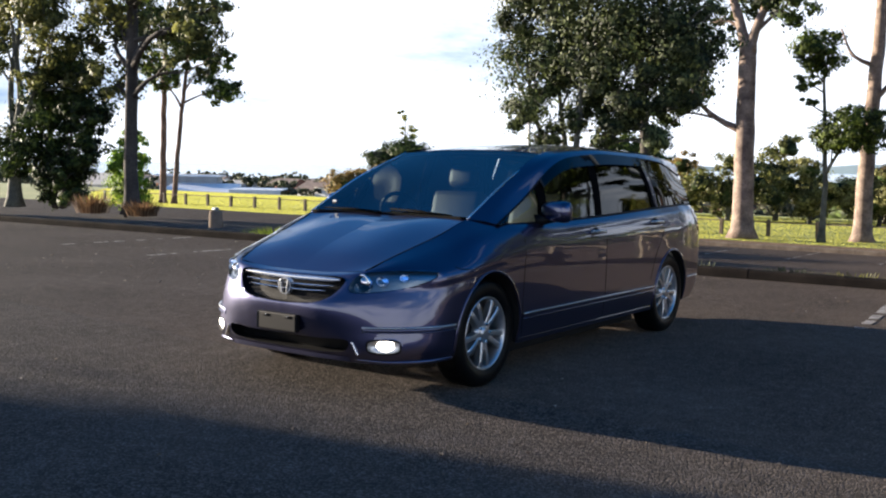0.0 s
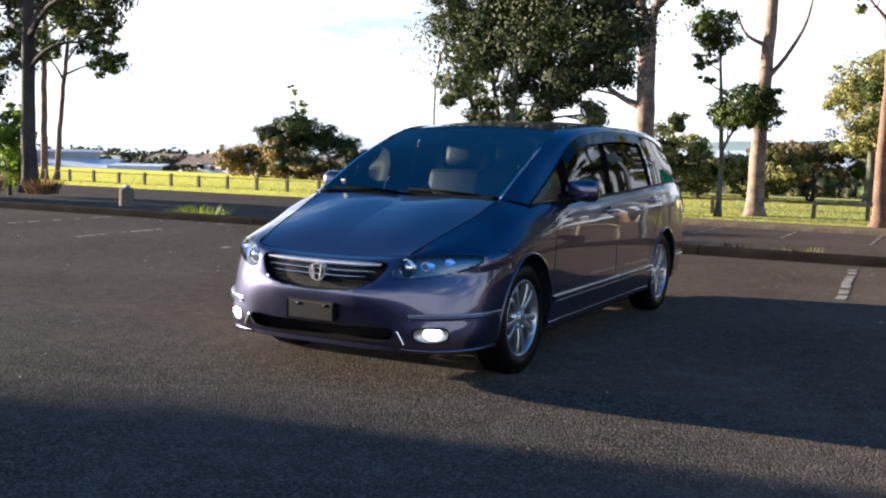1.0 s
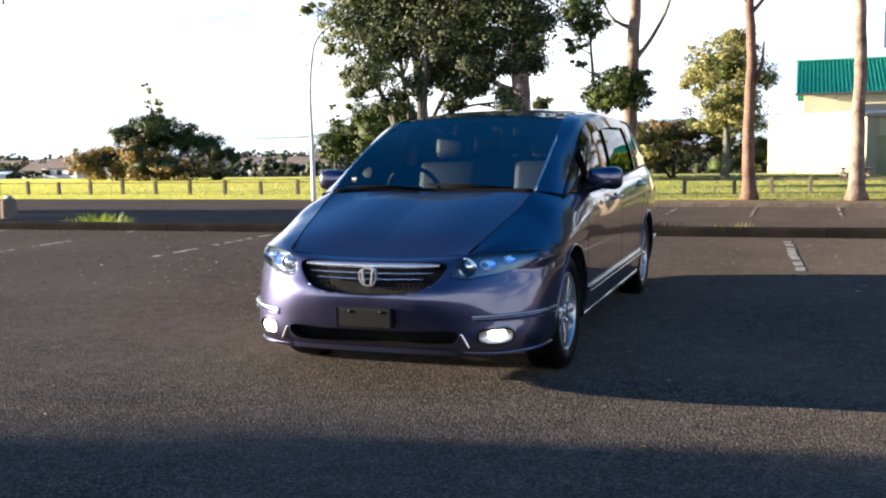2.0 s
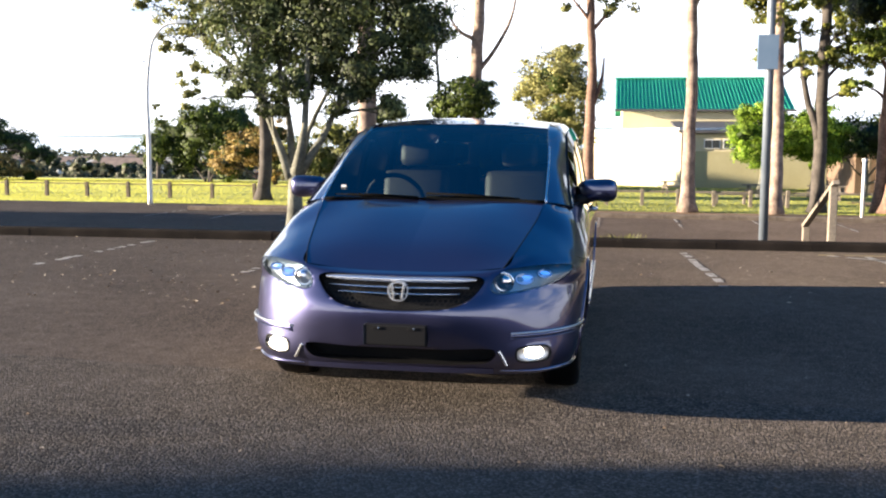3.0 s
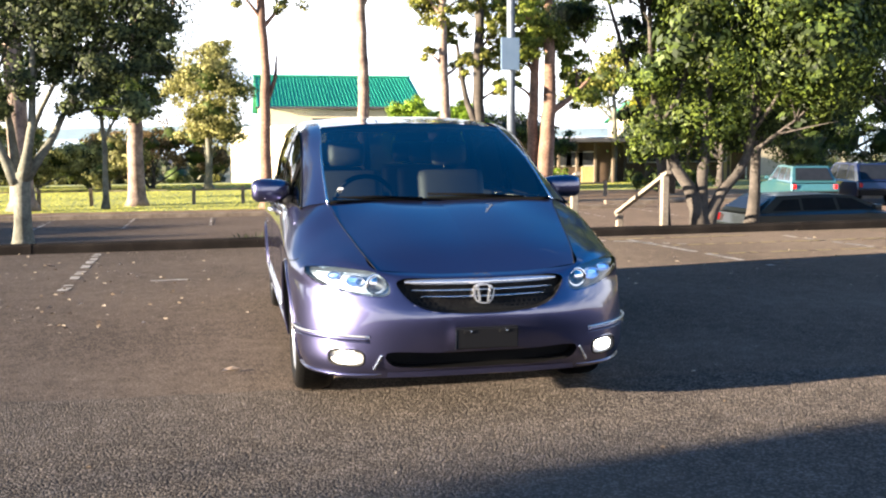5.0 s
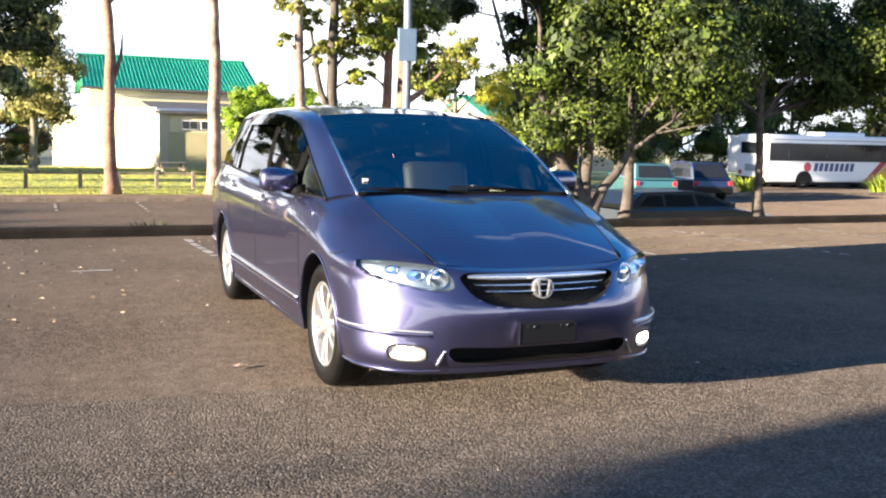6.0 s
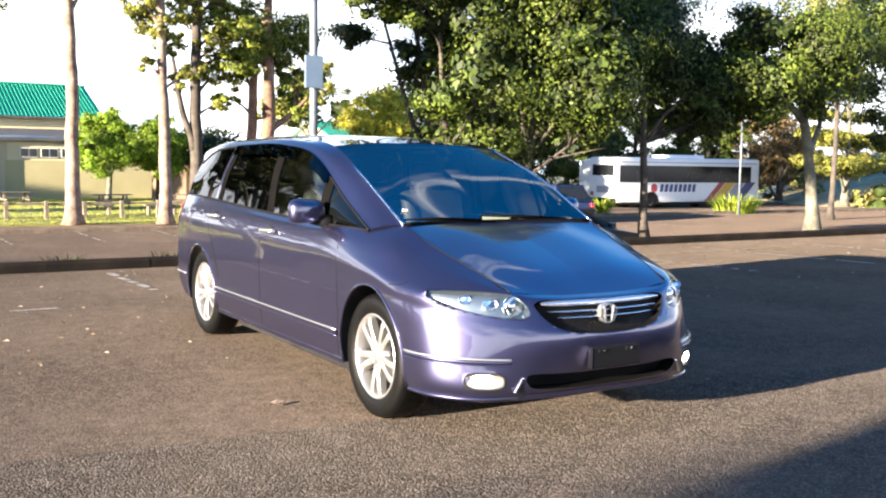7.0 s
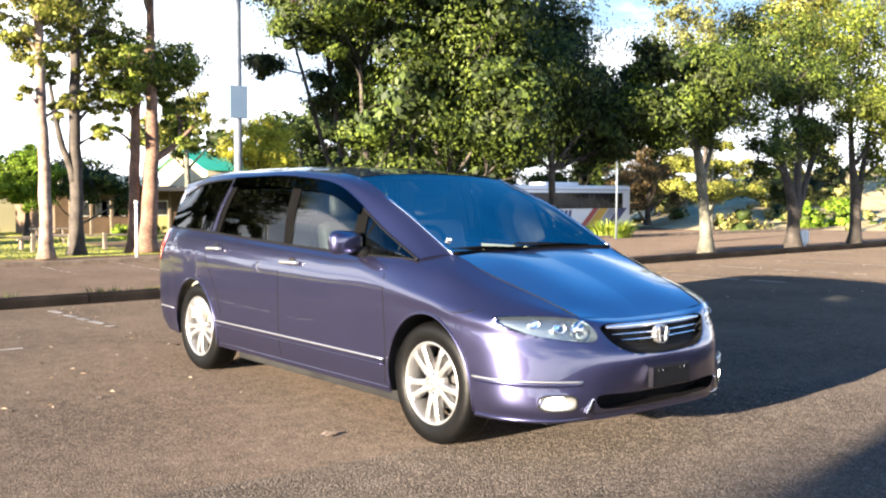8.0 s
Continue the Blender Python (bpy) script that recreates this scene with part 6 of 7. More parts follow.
# mid-distance trees past the lawn
FAR = [
    ("tree", (-49.0, 66, -2.0), [(-.3, 4.1, 2.4), (-2.5, 4.4, 1.6), (2.0, 3.8, 1.7), (4.0, 3.2, 1.4), (5.8, 2.7, 1.1), (-.8, 5.2, 1.3), (7.3, 2.3, .8)], 13000, .2, leaf_dark_and_shade, "rounded dark tree past the lawn"),
    ("tree", (-52.0, 64, -2.0), [(-.4, 2.2, 1.7), (1.6, 1.9, 1.7), (3.6, 1.7, 1.7), (-2, 2.0, 1.6), (5.6, 1.5, 1.6), (7.6, 1.2, 1.4), (9.4, 1.0, 1.1), (-3.2, 1.4, 1.3), (2.6, 2.9, 1.2)], 10000, .22, leaf_gold, "yellow-brown shrub under the rounded tree"),
    ("tree", (-28.7, 66, -1.9), [(0, 3.8, 2.8), (-2.8, 3.9, 2.1), (2.9, 3.2, 2.2), (-.2, 5.2, 1.8), (-2.5, 2.2, 1.8), (1.9, 1.8, 1.7), (4.6, 2.2, 1.5), (-4.3, 3.0, 1.6), (4.3, 3.4, 1.5), (1.8, 4.8, 1.6)], 20000, .2, leaf_mid, "rounded green tree past the lawn"),
    ("poplar", (-55.5, 74, -2.4), [(0, 5.6, 1.2), (.4, 7.4, 1.0), (.2, 9.0, .7), (-.6, 4.2, 1.1)], 1500, .22, leaf_yellow, "slim pale yellow poplar in the distance"),
    ("poplar", (-40.5, 82, -2.6), [(0, 4.2, .9), (.3, 5.8, .8), (0, 7.2, .5)], 900, .2, leaf_olive, "slim bare-topped poplar in the distance"),
    ("tree", (-2.4, 58, -1.5), [(0, 6.8, 2.2), (.7, 8.3, 1.3), (-1.5, 6.2, 1.4), (1.6, 6.2, 1.4), (.3, 4.8, 1.9), (-.6, 3.4, 1.4), (1.0, 3.6, 1.4)], 9500, .2, leaf_pale_gold, "golden sunlit tree beside the hall"),
    ("tree", (-6.0, 62, -1.7), [(-.4, 3.0, 1.8), (1.3, 3.3, 1.7), (-1.4, 1.8, 1.5), (3.0, 2.3, 1.7), (-3.1, 2.2, 2.0)], 4200, .24, leaf_brown, "russet bushy tree past the lawn"),
    ("tree", (-15.5, 62, -1.8), [(0, 3.2, 2.0), (1.8, 2.6, 1.6), (-1.8, 2.4, 1.6), (.4, 5.0, 1.3)], 3000, .26, leaf_olive, "olive tree beyond the lawn"),
    ("tree", (-9.5, 66, -1.8), [(0, 2.8, 1.7), (1.8, 2.2, 1.5), (-1.8, 2.0, 1.5), (3.2, 3.2, 1.5)], 3000, .26, leaf_mid, "green tree beyond the lawn"),
    ("shrub", (-17.0, 57, -1.6), [(0, 1.6, 1.4), (1.5, 2.6, 1.5), (-1.4, 2.4, 1.3), (.4, 3.7, 1.2), (2.8, 1.6, 1.1), (-2.6, 1.4, 1.0)], 5200, .2, leaf_olive, "olive scrub past the lawn"),
    ("shrub", (-21.5, 60, -1.8), [(0, 1.8, 1.5), (1.8, 2.4, 1.4), (-1.6, 2.8, 1.5), (.2, 3.8, 1.1), (-3.2, 1.8, 1.2)], 5200, .2, leaf_gold, "golden olive scrub past the lawn"),
    ("shrub", (-12.5, 59, -1.7), [(0, 1.5, 1.3), (1.6, 2.2, 1.4), (-1.5, 2.5, 1.3), (.1, 3.4, 1.1), (2.9, 1.3, 1.0)], 5200, .2, leaf_pale_gold, "pale straw-coloured scrub past the lawn"),
    ("shrub", (-8.3, 58, -1.6), [(0, 1.4, 1.2), (1.3, 2.0, 1.2), (-1.3, 2.2, 1.2), (.3, 2.9, .9)], 4200, .2, leaf_pale_gold, "pale golden scrub past the lawn"),
    ("tree", (8.9, 50, -1.35), [(0, 3.6, 1.35), (-.3, 2.5, 1.2), (.4, 4.5, .9), (.7, 2.9, 1.0), (-.9, 3.3, .9), (1.0, 3.9, .8), (-.5, 4.4, .8), (1.2, 3.1, .8)], 14000, .15, leaf_bright, "small bright green tree before the hall"),
    ("tree", (11.6, 50.5, -1.35), [(0, 3.4, 1.3), (.4, 2.5, 1.1), (-.6, 2.8, 1.0), (.3, 4.3, .9), (-.8, 3.8, .8), (1.0, 3.5, .8)], 13000, .15, leaf_bright, "bright green tree before the hall"),
    ("tree", (14.5, 51.5, -1.4), [(0, 3.2, 1.7), (1.9, 3.0, 1.5), (-1.2, 2.6, 1.2), (3.4, 2.4, 1.3)], 4200, .2, leaf_dark_and_shade, "dark leafy tree beside the hall"),
    ("shrub", (15.0, 44, -1.25), [(0, .7, .7), (.9, .6, .6), (-.8, .5, .5)], 2200, .12, leaf_bright, "low green shrub on the lawn"),
    ("shrub", (20.0, 42, -1.2), [(0, .7, .8), (1.1, .9, .8), (2.2, .6, .7), (-1.0, .6, .6)], 2600, .14, leaf_mid, "low green shrub beside the path"),
    ("tree", (26.0, 47, -1.3), [(0, 4.0, 2.0), (2.2, 4.4, 1.9), (-2.0, 3.6, 1.6), (.8, 6.2, 2.0), (3.6, 6.0, 1.8), (-1.6, 6.0, 1.6)], 5200, .24, leaf_dark_and_shade, "dark tree behind the parked bus"),
    ("tree", (24.0, 58, -1.5), [(0, 6.8, 2.2), (2.4, 6.2, 1.8), (-2.2, 6.2, 1.8), (.4, 8.4, 1.6)], 3600, .25, leaf_yellow, "yellow-crowned tree behind the low roofs"),
    ("conifer", (54.0, 44, -1.1), [(-1.5, 3.6, 1.9), (.8, 3.4, 1.9), (-.2, 5.2, 1.6), (2.6, 2.6, 1.6), (-.4, 1.6, 1.6), (2.0, 4.4, 1.2), (-2.6, 5.6, 1.0), (0, 7, 1.2)], 7000, .22, leaf_brown, "russet conifer beyond the bus"),
    ("conifer", (50.5, 36, -1.1), [(-2.4, 2.6, 1.4), (2.4, 2.4, 1.5), (0, 2.5, 1.6), (-2.1, 4.2, 1.3), (2.1, 4.1, 1.3), (0, 4.3, 1.4), (-1.6, 5.7, 1.1), (1.6, 5.6, 1.1), (-1.0, 7.0, .9), (1.1, 6.9, .9), (0, 8.2, .8), (-4.2, 2.9, 1.1), (4.2, 2.6, 1.1), (-3.6, 4.5, .9), (3.6, 4.3, .9)], 20000, .17, leaf_yellow, "pale yellow-green conifer past the bus"),
    ("shrub", (57.0, 33, -1.1), [(0, .9, 1.1), (1.6, .9, 1.0), (3.4, 1.1, 1.2), (5.4, .8, 1.0), (-1.4, .7, .9)], 3600, .24, leaf_bright, "sunlit green shrubs by the lane"),
    ("tree", (66.0, 40, -1.5), [(0, 3.4, 2.6), (3.5, 3.0, 2.4), (-3.2, 3.0, 2.2), (1, 6.0, 2.4), (6.5, 4.0, 2.6)], 5200, .34, leaf_olive, "hazy olive trees in the distance"),
    ("tree", (31.0, 48, -1.35), [(0, 2.2, 2.4), (2.5, 3.4, 2.4), (-2.4, 3.4, 2.2), (.5, 5.2, 2.4), (3.4, 6.0, 2.0), (-2.6, 6.2, 2.0), (.6, 7.8, 2.0)], 9000, .2, leaf_dark_and_shade, "dense dark tree behind the parked bus"),
    ("tree", (39.5, 50, -1.4), [(0, 2.4, 2.5), (3.0, 3.2, 2.5), (-3, 3.0, 2.4), (.5, 5.4, 2.6), (3.8, 6.0, 2.2), (-3.0, 6.2, 2.2), (.6, 8.2, 2.1)], 9000, .2, leaf_dark_and_shade, "dense dark tree behind the parked bus"),
    ("tree", (47.5, 52, -1.4), [(0, 2.4, 2.5), (3.0, 3.2, 2.4), (-3, 3.0, 2.4), (.5, 5.4, 2.5), (3.2, 6.2, 2.0), (-3.0, 6.2, 2.2), (.2, 8.2, 2.0)], 9000, .2, leaf_mid, "dense green tree behind the parked bus"),
    ("tree", (56.0, 51, -1.4), [(0, 2.4, 2.5), (3.0, 3.2, 2.4), (-3, 3.0, 2.4), (.5, 5.4, 2.5), (3.2, 6.2, 2.0), (-3.0, 6.2, 2.2), (.2, 8.2, 2.0)], 9000, .2, leaf_dark_and_shade, "dense dark tree beyond the parked bus"),
    ("tree", (52.0, 49, -1.4), [(0, 2.4, 2.5), (2.6, 3.2, 2.2), (-2.6, 3.0, 2.2), (.5, 5.4, 2.5), (2.6, 6.2, 2.0), (-2.4, 6.2, 2.0), (.2, 8.2, 2.0)], 9000, .2, leaf_mid, "dense green tree beyond the parked bus"),
    ("tree", (65.0, 52, -1.5), [(0, 2.4, 2.4), (3.0, 2.8, 2.2), (-3, 2.8, 2.2), (.5, 4.8, 2.2), (3.2, 5.0, 1.8)], 6000, .24, leaf_gold, "golden-brown tree beyond the bus"),
    ("tree", (20.0, 41.0, -1.2), [(0, 3.4, 1.5), (1.3, 4.2, 1.3), (-1.0, 4.6, 1.2), (.4, 5.4, 1.2)], 9000, .15, leaf_gold_bright, "yellow-green tree beside the path"),
    ("tree", (40.0, 56, -1.5), [(0, 5.0, 2.6), (3.5, 5.4, 2.6), (-3.2, 4.4, 2.4), (1, 8.0, 2.4), (6.5, 6.0, 2.6), (9.0, 4.6, 2.4)], 6200, .34, leaf_dark_and_shade, "dark trees behind the bus"),
]
for i, (nm, b, lobes, n, size, leaf, label) in enumerate(FAR):
    top = max(z for x, z, r in lobes)
    th = .05 + .025 * top
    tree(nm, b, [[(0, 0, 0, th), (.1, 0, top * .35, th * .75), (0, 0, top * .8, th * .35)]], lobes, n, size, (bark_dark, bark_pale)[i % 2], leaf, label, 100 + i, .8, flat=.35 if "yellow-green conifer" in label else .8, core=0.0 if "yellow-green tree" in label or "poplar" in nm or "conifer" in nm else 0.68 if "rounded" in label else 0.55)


# ---- tufts and flax ----
def blades(name, at, n, length, spread, mat, label, seed, width=.03):
    rng = np.random.RandomState(seed)
    V, F = [], []
    for _ in range(n):
        a = rng.uniform(0, 2 * math.pi)
        r = spread * math.sqrt(rng.rand()) * .35
        L = length * rng.uniform(.6, 1.15)
        lean = rng.uniform(.15, 1.0)
        d = np.array((math.cos(a), math.sin(a), 0))
        s = np.array((-d[1], d[0], 0)) * width
        p0 = d * r
        k = len(V)
        for t, w in ((0, .8), (.4, 1), (.75, .7), (1, .08)):
            c = p0 + d * (lean * L * t**1.7) + np.array((0, 0, L * (t - .35 * lean * t**2.5)))
            V += [c - s * w, c + s * w]
        F += [(k + 2 * i, k + 2 * i + 1, k + 2 * i + 3, k + 2 * i + 2) for i in range(3)]
    ob = new(name, mesh(name, V, F, mat))
    ob.location = at
    return tagged(ob, label, "plant")


blades("flax_plant", (36.3, 32.0, -1.08), 340, 1.02, 3.0, flax_mat, "yellow-green strap-leaved flax beside the bus", 1, .035)
blades("flax_plant", (26.8, 33.0, -1.08), 90, .9, 1.1, flax_mat, "low yellow-green flax clump", 2, .04)
blades("flax_plant", (28.6, 33.4, -1.08), 90, .9, 1.1, flax_mat, "low yellow-green flax clump", 3, .04)
blades("grass_tuft", (-18.6, 12.0, 0), 320, .55, 1.2, dry_grass_mat, "dry reddish-brown grass tuft beside the kerb", 4, .012)
blades("grass_tuft", (-16.7, 12.1, 0), 320, .45, 1.1, dry_grass_mat, "dry brown grass tuft at a trunk's foot", 5, .012)
for wx, wm, wl_, wn_ in ((-.9, flax_dark, "dark green weed tuft behind the kerb", 7), (.45, flax_dark, "dark green weed tuft behind the kerb", 8), (1.2, weed_dry, "dull yellow-green weed tuft behind the kerb", 9)):
    blades("grass_tuft", (wx, kerb_y(wx) + .42, -.04), 160, .2, .9, wm, wl_, wn_, .009)
blades("grass_tuft", (-9.15, 9.2, -.09), 300, .3, 1.5, flax_mat, "low bright weed tuft on the kerb strip", 6, .008)


def lawn():
    """Short standing grass over the lawn, which catches the low sun."""
    rng = np.random.RandomState(21)
    n = 200000
    y = 33.1 + 44 * rng.rand(n)**1.3
    x = rng.uniform(-1.25, .42, n) * (y + 8)
    keep = ~((x > 12.5) & (y < 47))
    x, y = x[keep], y[keep]
    n = len(x)
    z = np.interp(y, [31.5, 40, 56, 72, 100], [-1.08, -1.25, -1.4, -1.8, -2.6])
    a = rng.normal(math.pi / 2, .42, n)
    w = rng.uniform(.018, .038, n) * (1 + (y - 33) / 40)
    h = rng.uniform(.022, .030, n) * (1 + (y - 33) / 60)
    dx, dy = np.cos(a) * w, np.sin(a) * w
    lx, ly = rng.normal(0, .02, n), rng.normal(0, .02, n)
    V = np.stack([np.stack([x - dx, y - dy, z - .01], 1), np.stack([x + dx, y + dy, z - .01], 1), np.stack([x + dx * .5 + lx, y + dy * .5 + ly, z + h], 1), np.stack([x - dx * .6 + lx, y - dy * .6 + ly, z + h * .8], 1)], 1).reshape(-1, 3)
    tagged(new("lawn_grass", fast_mesh("lawn_grass", V, np.arange(4 * n).reshape(-1, 4), lawn_mat)), "short sunlit yellow-green lawn grass", "grass", kind="stuff")


lawn_mat = leaf_material("lawn_blade", (0.31, 0.32, 0.065), (0.38, 0.38, 0.09), 0.55, (0.9, 1.12))
lawn()


# ---- fence, rails, poles ----
def fence():
    f = thing("fence", "low weathered timber post-and-rail fence along the lawn", "fence")
    x, i, last = -58.0, 0, None
    while x < 16:
        y = 38.6 + .01 * x
        z = ground_height(x, y)
        h = .72 + .03 * math.sin(i * 2.1)
        p = box((-.075, -.075, -.1), (.075, .075, h), .012)
        part("post", p, timber_dark if x < -6 else timber, f, m=pose(x, y, z, 1.2 * math.sin(i * 3.1), 1.5 * math.sin(i * 1.7), 0))
        if last:
            part("rail", beam((last[0], last[1], last[2] + .62), (x, y, z + .62), .05, .09 if x > -1 else .05, .008), timber_dark if x < -6 else timber, f)
        last = (x, y, z)
        x += 2.05 if x < -2 else 1.5
        i += 1


fence()


def stair_rail(x, label):
    """Handrail of a short flight down the bank: tall post, short post, sloping rail."""
    r = thing("handrail", label, "handrail", "stair handrails")
    part("tall_post", box((x - .055, 10.52, -.4), (x + .055, 10.63, .82), .01), timber, r)
    part("short_post", box((x - .055, 12.42, -.9), (x + .055, 12.53, .02), .01), timber, r)
    part("sloping_rail", beam((x, 10.42, .84), (x, 12.6, .03), .10, .06, .008), timber, r)


stair_rail(4.24, "weathered grey timber handrail of bank steps")
stair_rail(5.80, "weathered grey timber handrail of bank steps")
steps = thing("steps", "timber-edged concrete steps down the grass bank", "steps")
for k in range(6):
    part("step", box((4.32, 11.6 + .3 * k, -1.1), (5.72, 11.95 + .3 * k, -.17 * (k + 1)), .01), concrete, steps)


def lamp_post():
    L = thing("street_lamp", "slim grey steel street lamp with a curved arm", "street lamp")
    b = (-16.7, 31.6, -1.08)
    path = [(0, 0, 0), (0, 0, 2), (.1, 0, 5.6), (.25, 0, 6.3), (.7, 0, 6.85), (1.35, 0, 7.0)]
    pts = hermite(path, [0, 2, 5.6, 6.3, 7.0, 7.7], np.linspace(0, 7.7, 30)) + np.array(b)
    tube("pole", pts, list(np.linspace(.10, .05, 30)), white_paint, L, 10)
    part("lantern", box((b[0] + 1.2, b[1] - .09, b[2] + 6.93), (b[0] + 1.75, b[1] + .09, b[2] + 7.06), .03), galv, L)
    tube("bracket", [(b[0], b[1], b[2] + 5.55), (b[0] - .35, b[1], b[2] + 5.45)], [.03, .025], galv, L, 6)


lamp_post()


def sign_pole():
    s = thing("sign_pole", "tall galvanised pole with a flat sign on the bank", "pole")
    tube("pole", [(3.37, 11.2, -.3), (3.36, 11.2, 3), (3.34, 11.2, 8)], [.07, .067, .062], pole_steel, s, 14)
    part("sign_board", box((3.16, 11.07, 2.5), (3.47, 11.11, 3.02), .01), sign_blue, s, "pale blue-grey sign plate")
    part("sign_clip", box((3.25, 11.09, 2.66), (3.45, 11.14, 2.70), .004), pole_steel, s)
    part("sign_clip", box((3.25, 11.09, 2.94), (3.45, 11.14, 2.98), .004), pole_steel, s)


sign_pole()


def street_post(x, y, z, h, label):
    p = thing("street_lamp", label, "street lamp")
    tube("pole", [(x, y, z), (x, y, z + h * .6), (x, y, z + h)], [.06, .05, .04], pole_steel, p, 10)
    part("lantern", box((x - .07, y - .4, z + h), (x + .07, y + .08, z + h + .08), .02), pole_steel, p)


street_post(34.9, 30.5, -1.08, 4.6, "slim grey steel street lamp by the lower lane")


def bin_post():
    b = thing("bollard", "squat grey concrete bollard on the kerb strip", "bollard")
    v, f = lathe([(-.1, .16), (.0, .16), (.26, .15), (.30, .13), (.31, .0005)], 20, 'z')
    put("body", mesh("body", np.array(v) + (-13.3, 11.5, 0), f, concrete, True), b)
    part("cap_block", box((-13.36, 11.44, .29), (-13.24, 11.56, .36), .02), galv, b)


bin_post()


def sign_board(x, y, z, label, h, w, bw, bh):
    s = thing("notice_board", label, "sign")
    tube("post", [(x, y, z), (x, y, z + h)], [.05, .05], white_paint, s, 8)
    part("board", box((x - bw / 2, y - .03, z + h - bh), (x + bw / 2, y + .01, z + h), .01), white_paint, s)


sign_board(9.35, 30.2, -1.08, "white signpost by the lower lane", 2.05, .1, .16, .10)
sign_board(27.6, 15.6, -1.05, "small white signboard by the lower lane", 1.1, .1, .5, .45)


def picnic_table(x, y, turn, label):
    z = ground_height(x, y)
    t = thing("picnic_table", label, "table", "picnic tables", (x, y, z), turn)
    for k in range(4):
        part("top_board", box((-.9, -.36 + .19 * k, .70), (.9, -.19 + .19 * k, .745), .006), timber, t)
    for s in (-1, 1):
        part("bench", box((-.9, s * .78 - .13, .42), (.9, s * .78 + .13, .465), .006), timber, t)
        for q in (-.6, .6):
            part("leg", beam((q, s * .72, 0), (q, s * .2, .70), .09, .05), timber, t)
    for q in (-.6, .6):
        part("brace", beam((q, -.85, .39), (q, .85, .39), .05, .10), timber, t)


picnic_table(4.7, 52.6, 8, "weathered timber picnic table on the lawn")
picnic_table(11.6, 46.8, -10, "weathered timber picnic table on the lawn")
picnic_table(8.6, 47.6, 4, "weathered timber picnic table on the lawn")


def park_bench(x, y, turn, label):
    z = ground_height(x, y)
    t = thing("bench", label, "bench", "lawn benches", (x, y, z), turn)
    part("seat_plank", box((-.8, -.17, .42), (.8, .17, .48), .006), timber, t)
    for s in (-1, 1):
        part("leg", box((s * .6 - .06, -.13, 0), (s * .6 + .06, .13, .42), .006), timber, t)


park_bench(6.4, 41.5, 0, "low weathered timber bench on the lawn")
park_bench(9.2, 41.0, 5, "low weathered timber bench on the lawn")


# ---- buildings ----
def gable(x0, x1, y0, y1, z0, eave, ridge, over=.5):
    """Roof sheets with thickness over a block, ridge along x."""
    ym, t = (y0 + y1) / 2, .12
    V = []
    for x in (x0 - over, x1 + over):
        for y, z in ((y0 - over, eave - .15), (ym, ridge), (y1 + over, eave - .15)):
            V += [(x, y, z), (x, y, z - t)]
    F = [(0, 6, 8, 2), (2, 8, 10, 4), (1, 3, 9, 7), (3, 5, 11, 9), (0, 1, 7, 6), (4, 10, 11, 5), (0, 2, 3, 1), (2, 4, 5, 3), (6, 7, 9, 8), (8, 9, 11, 10)]
    return V, F


def gable_wall(x0, x1, y0, y1, z0, eave, ridge):
    ym = (y0 + y1) / 2
    V = [(x, y, z) for x in (x0, x1) for y, z in ((y0, z0), (y1, z0), (y1, eave), (ym, ridge - .1), (y0, eave))]
    F = [(0, 5, 9, 4), (1, 2, 7, 6), (0, 4, 3, 2, 1), (5, 6, 7, 8, 9)]
    return V, F


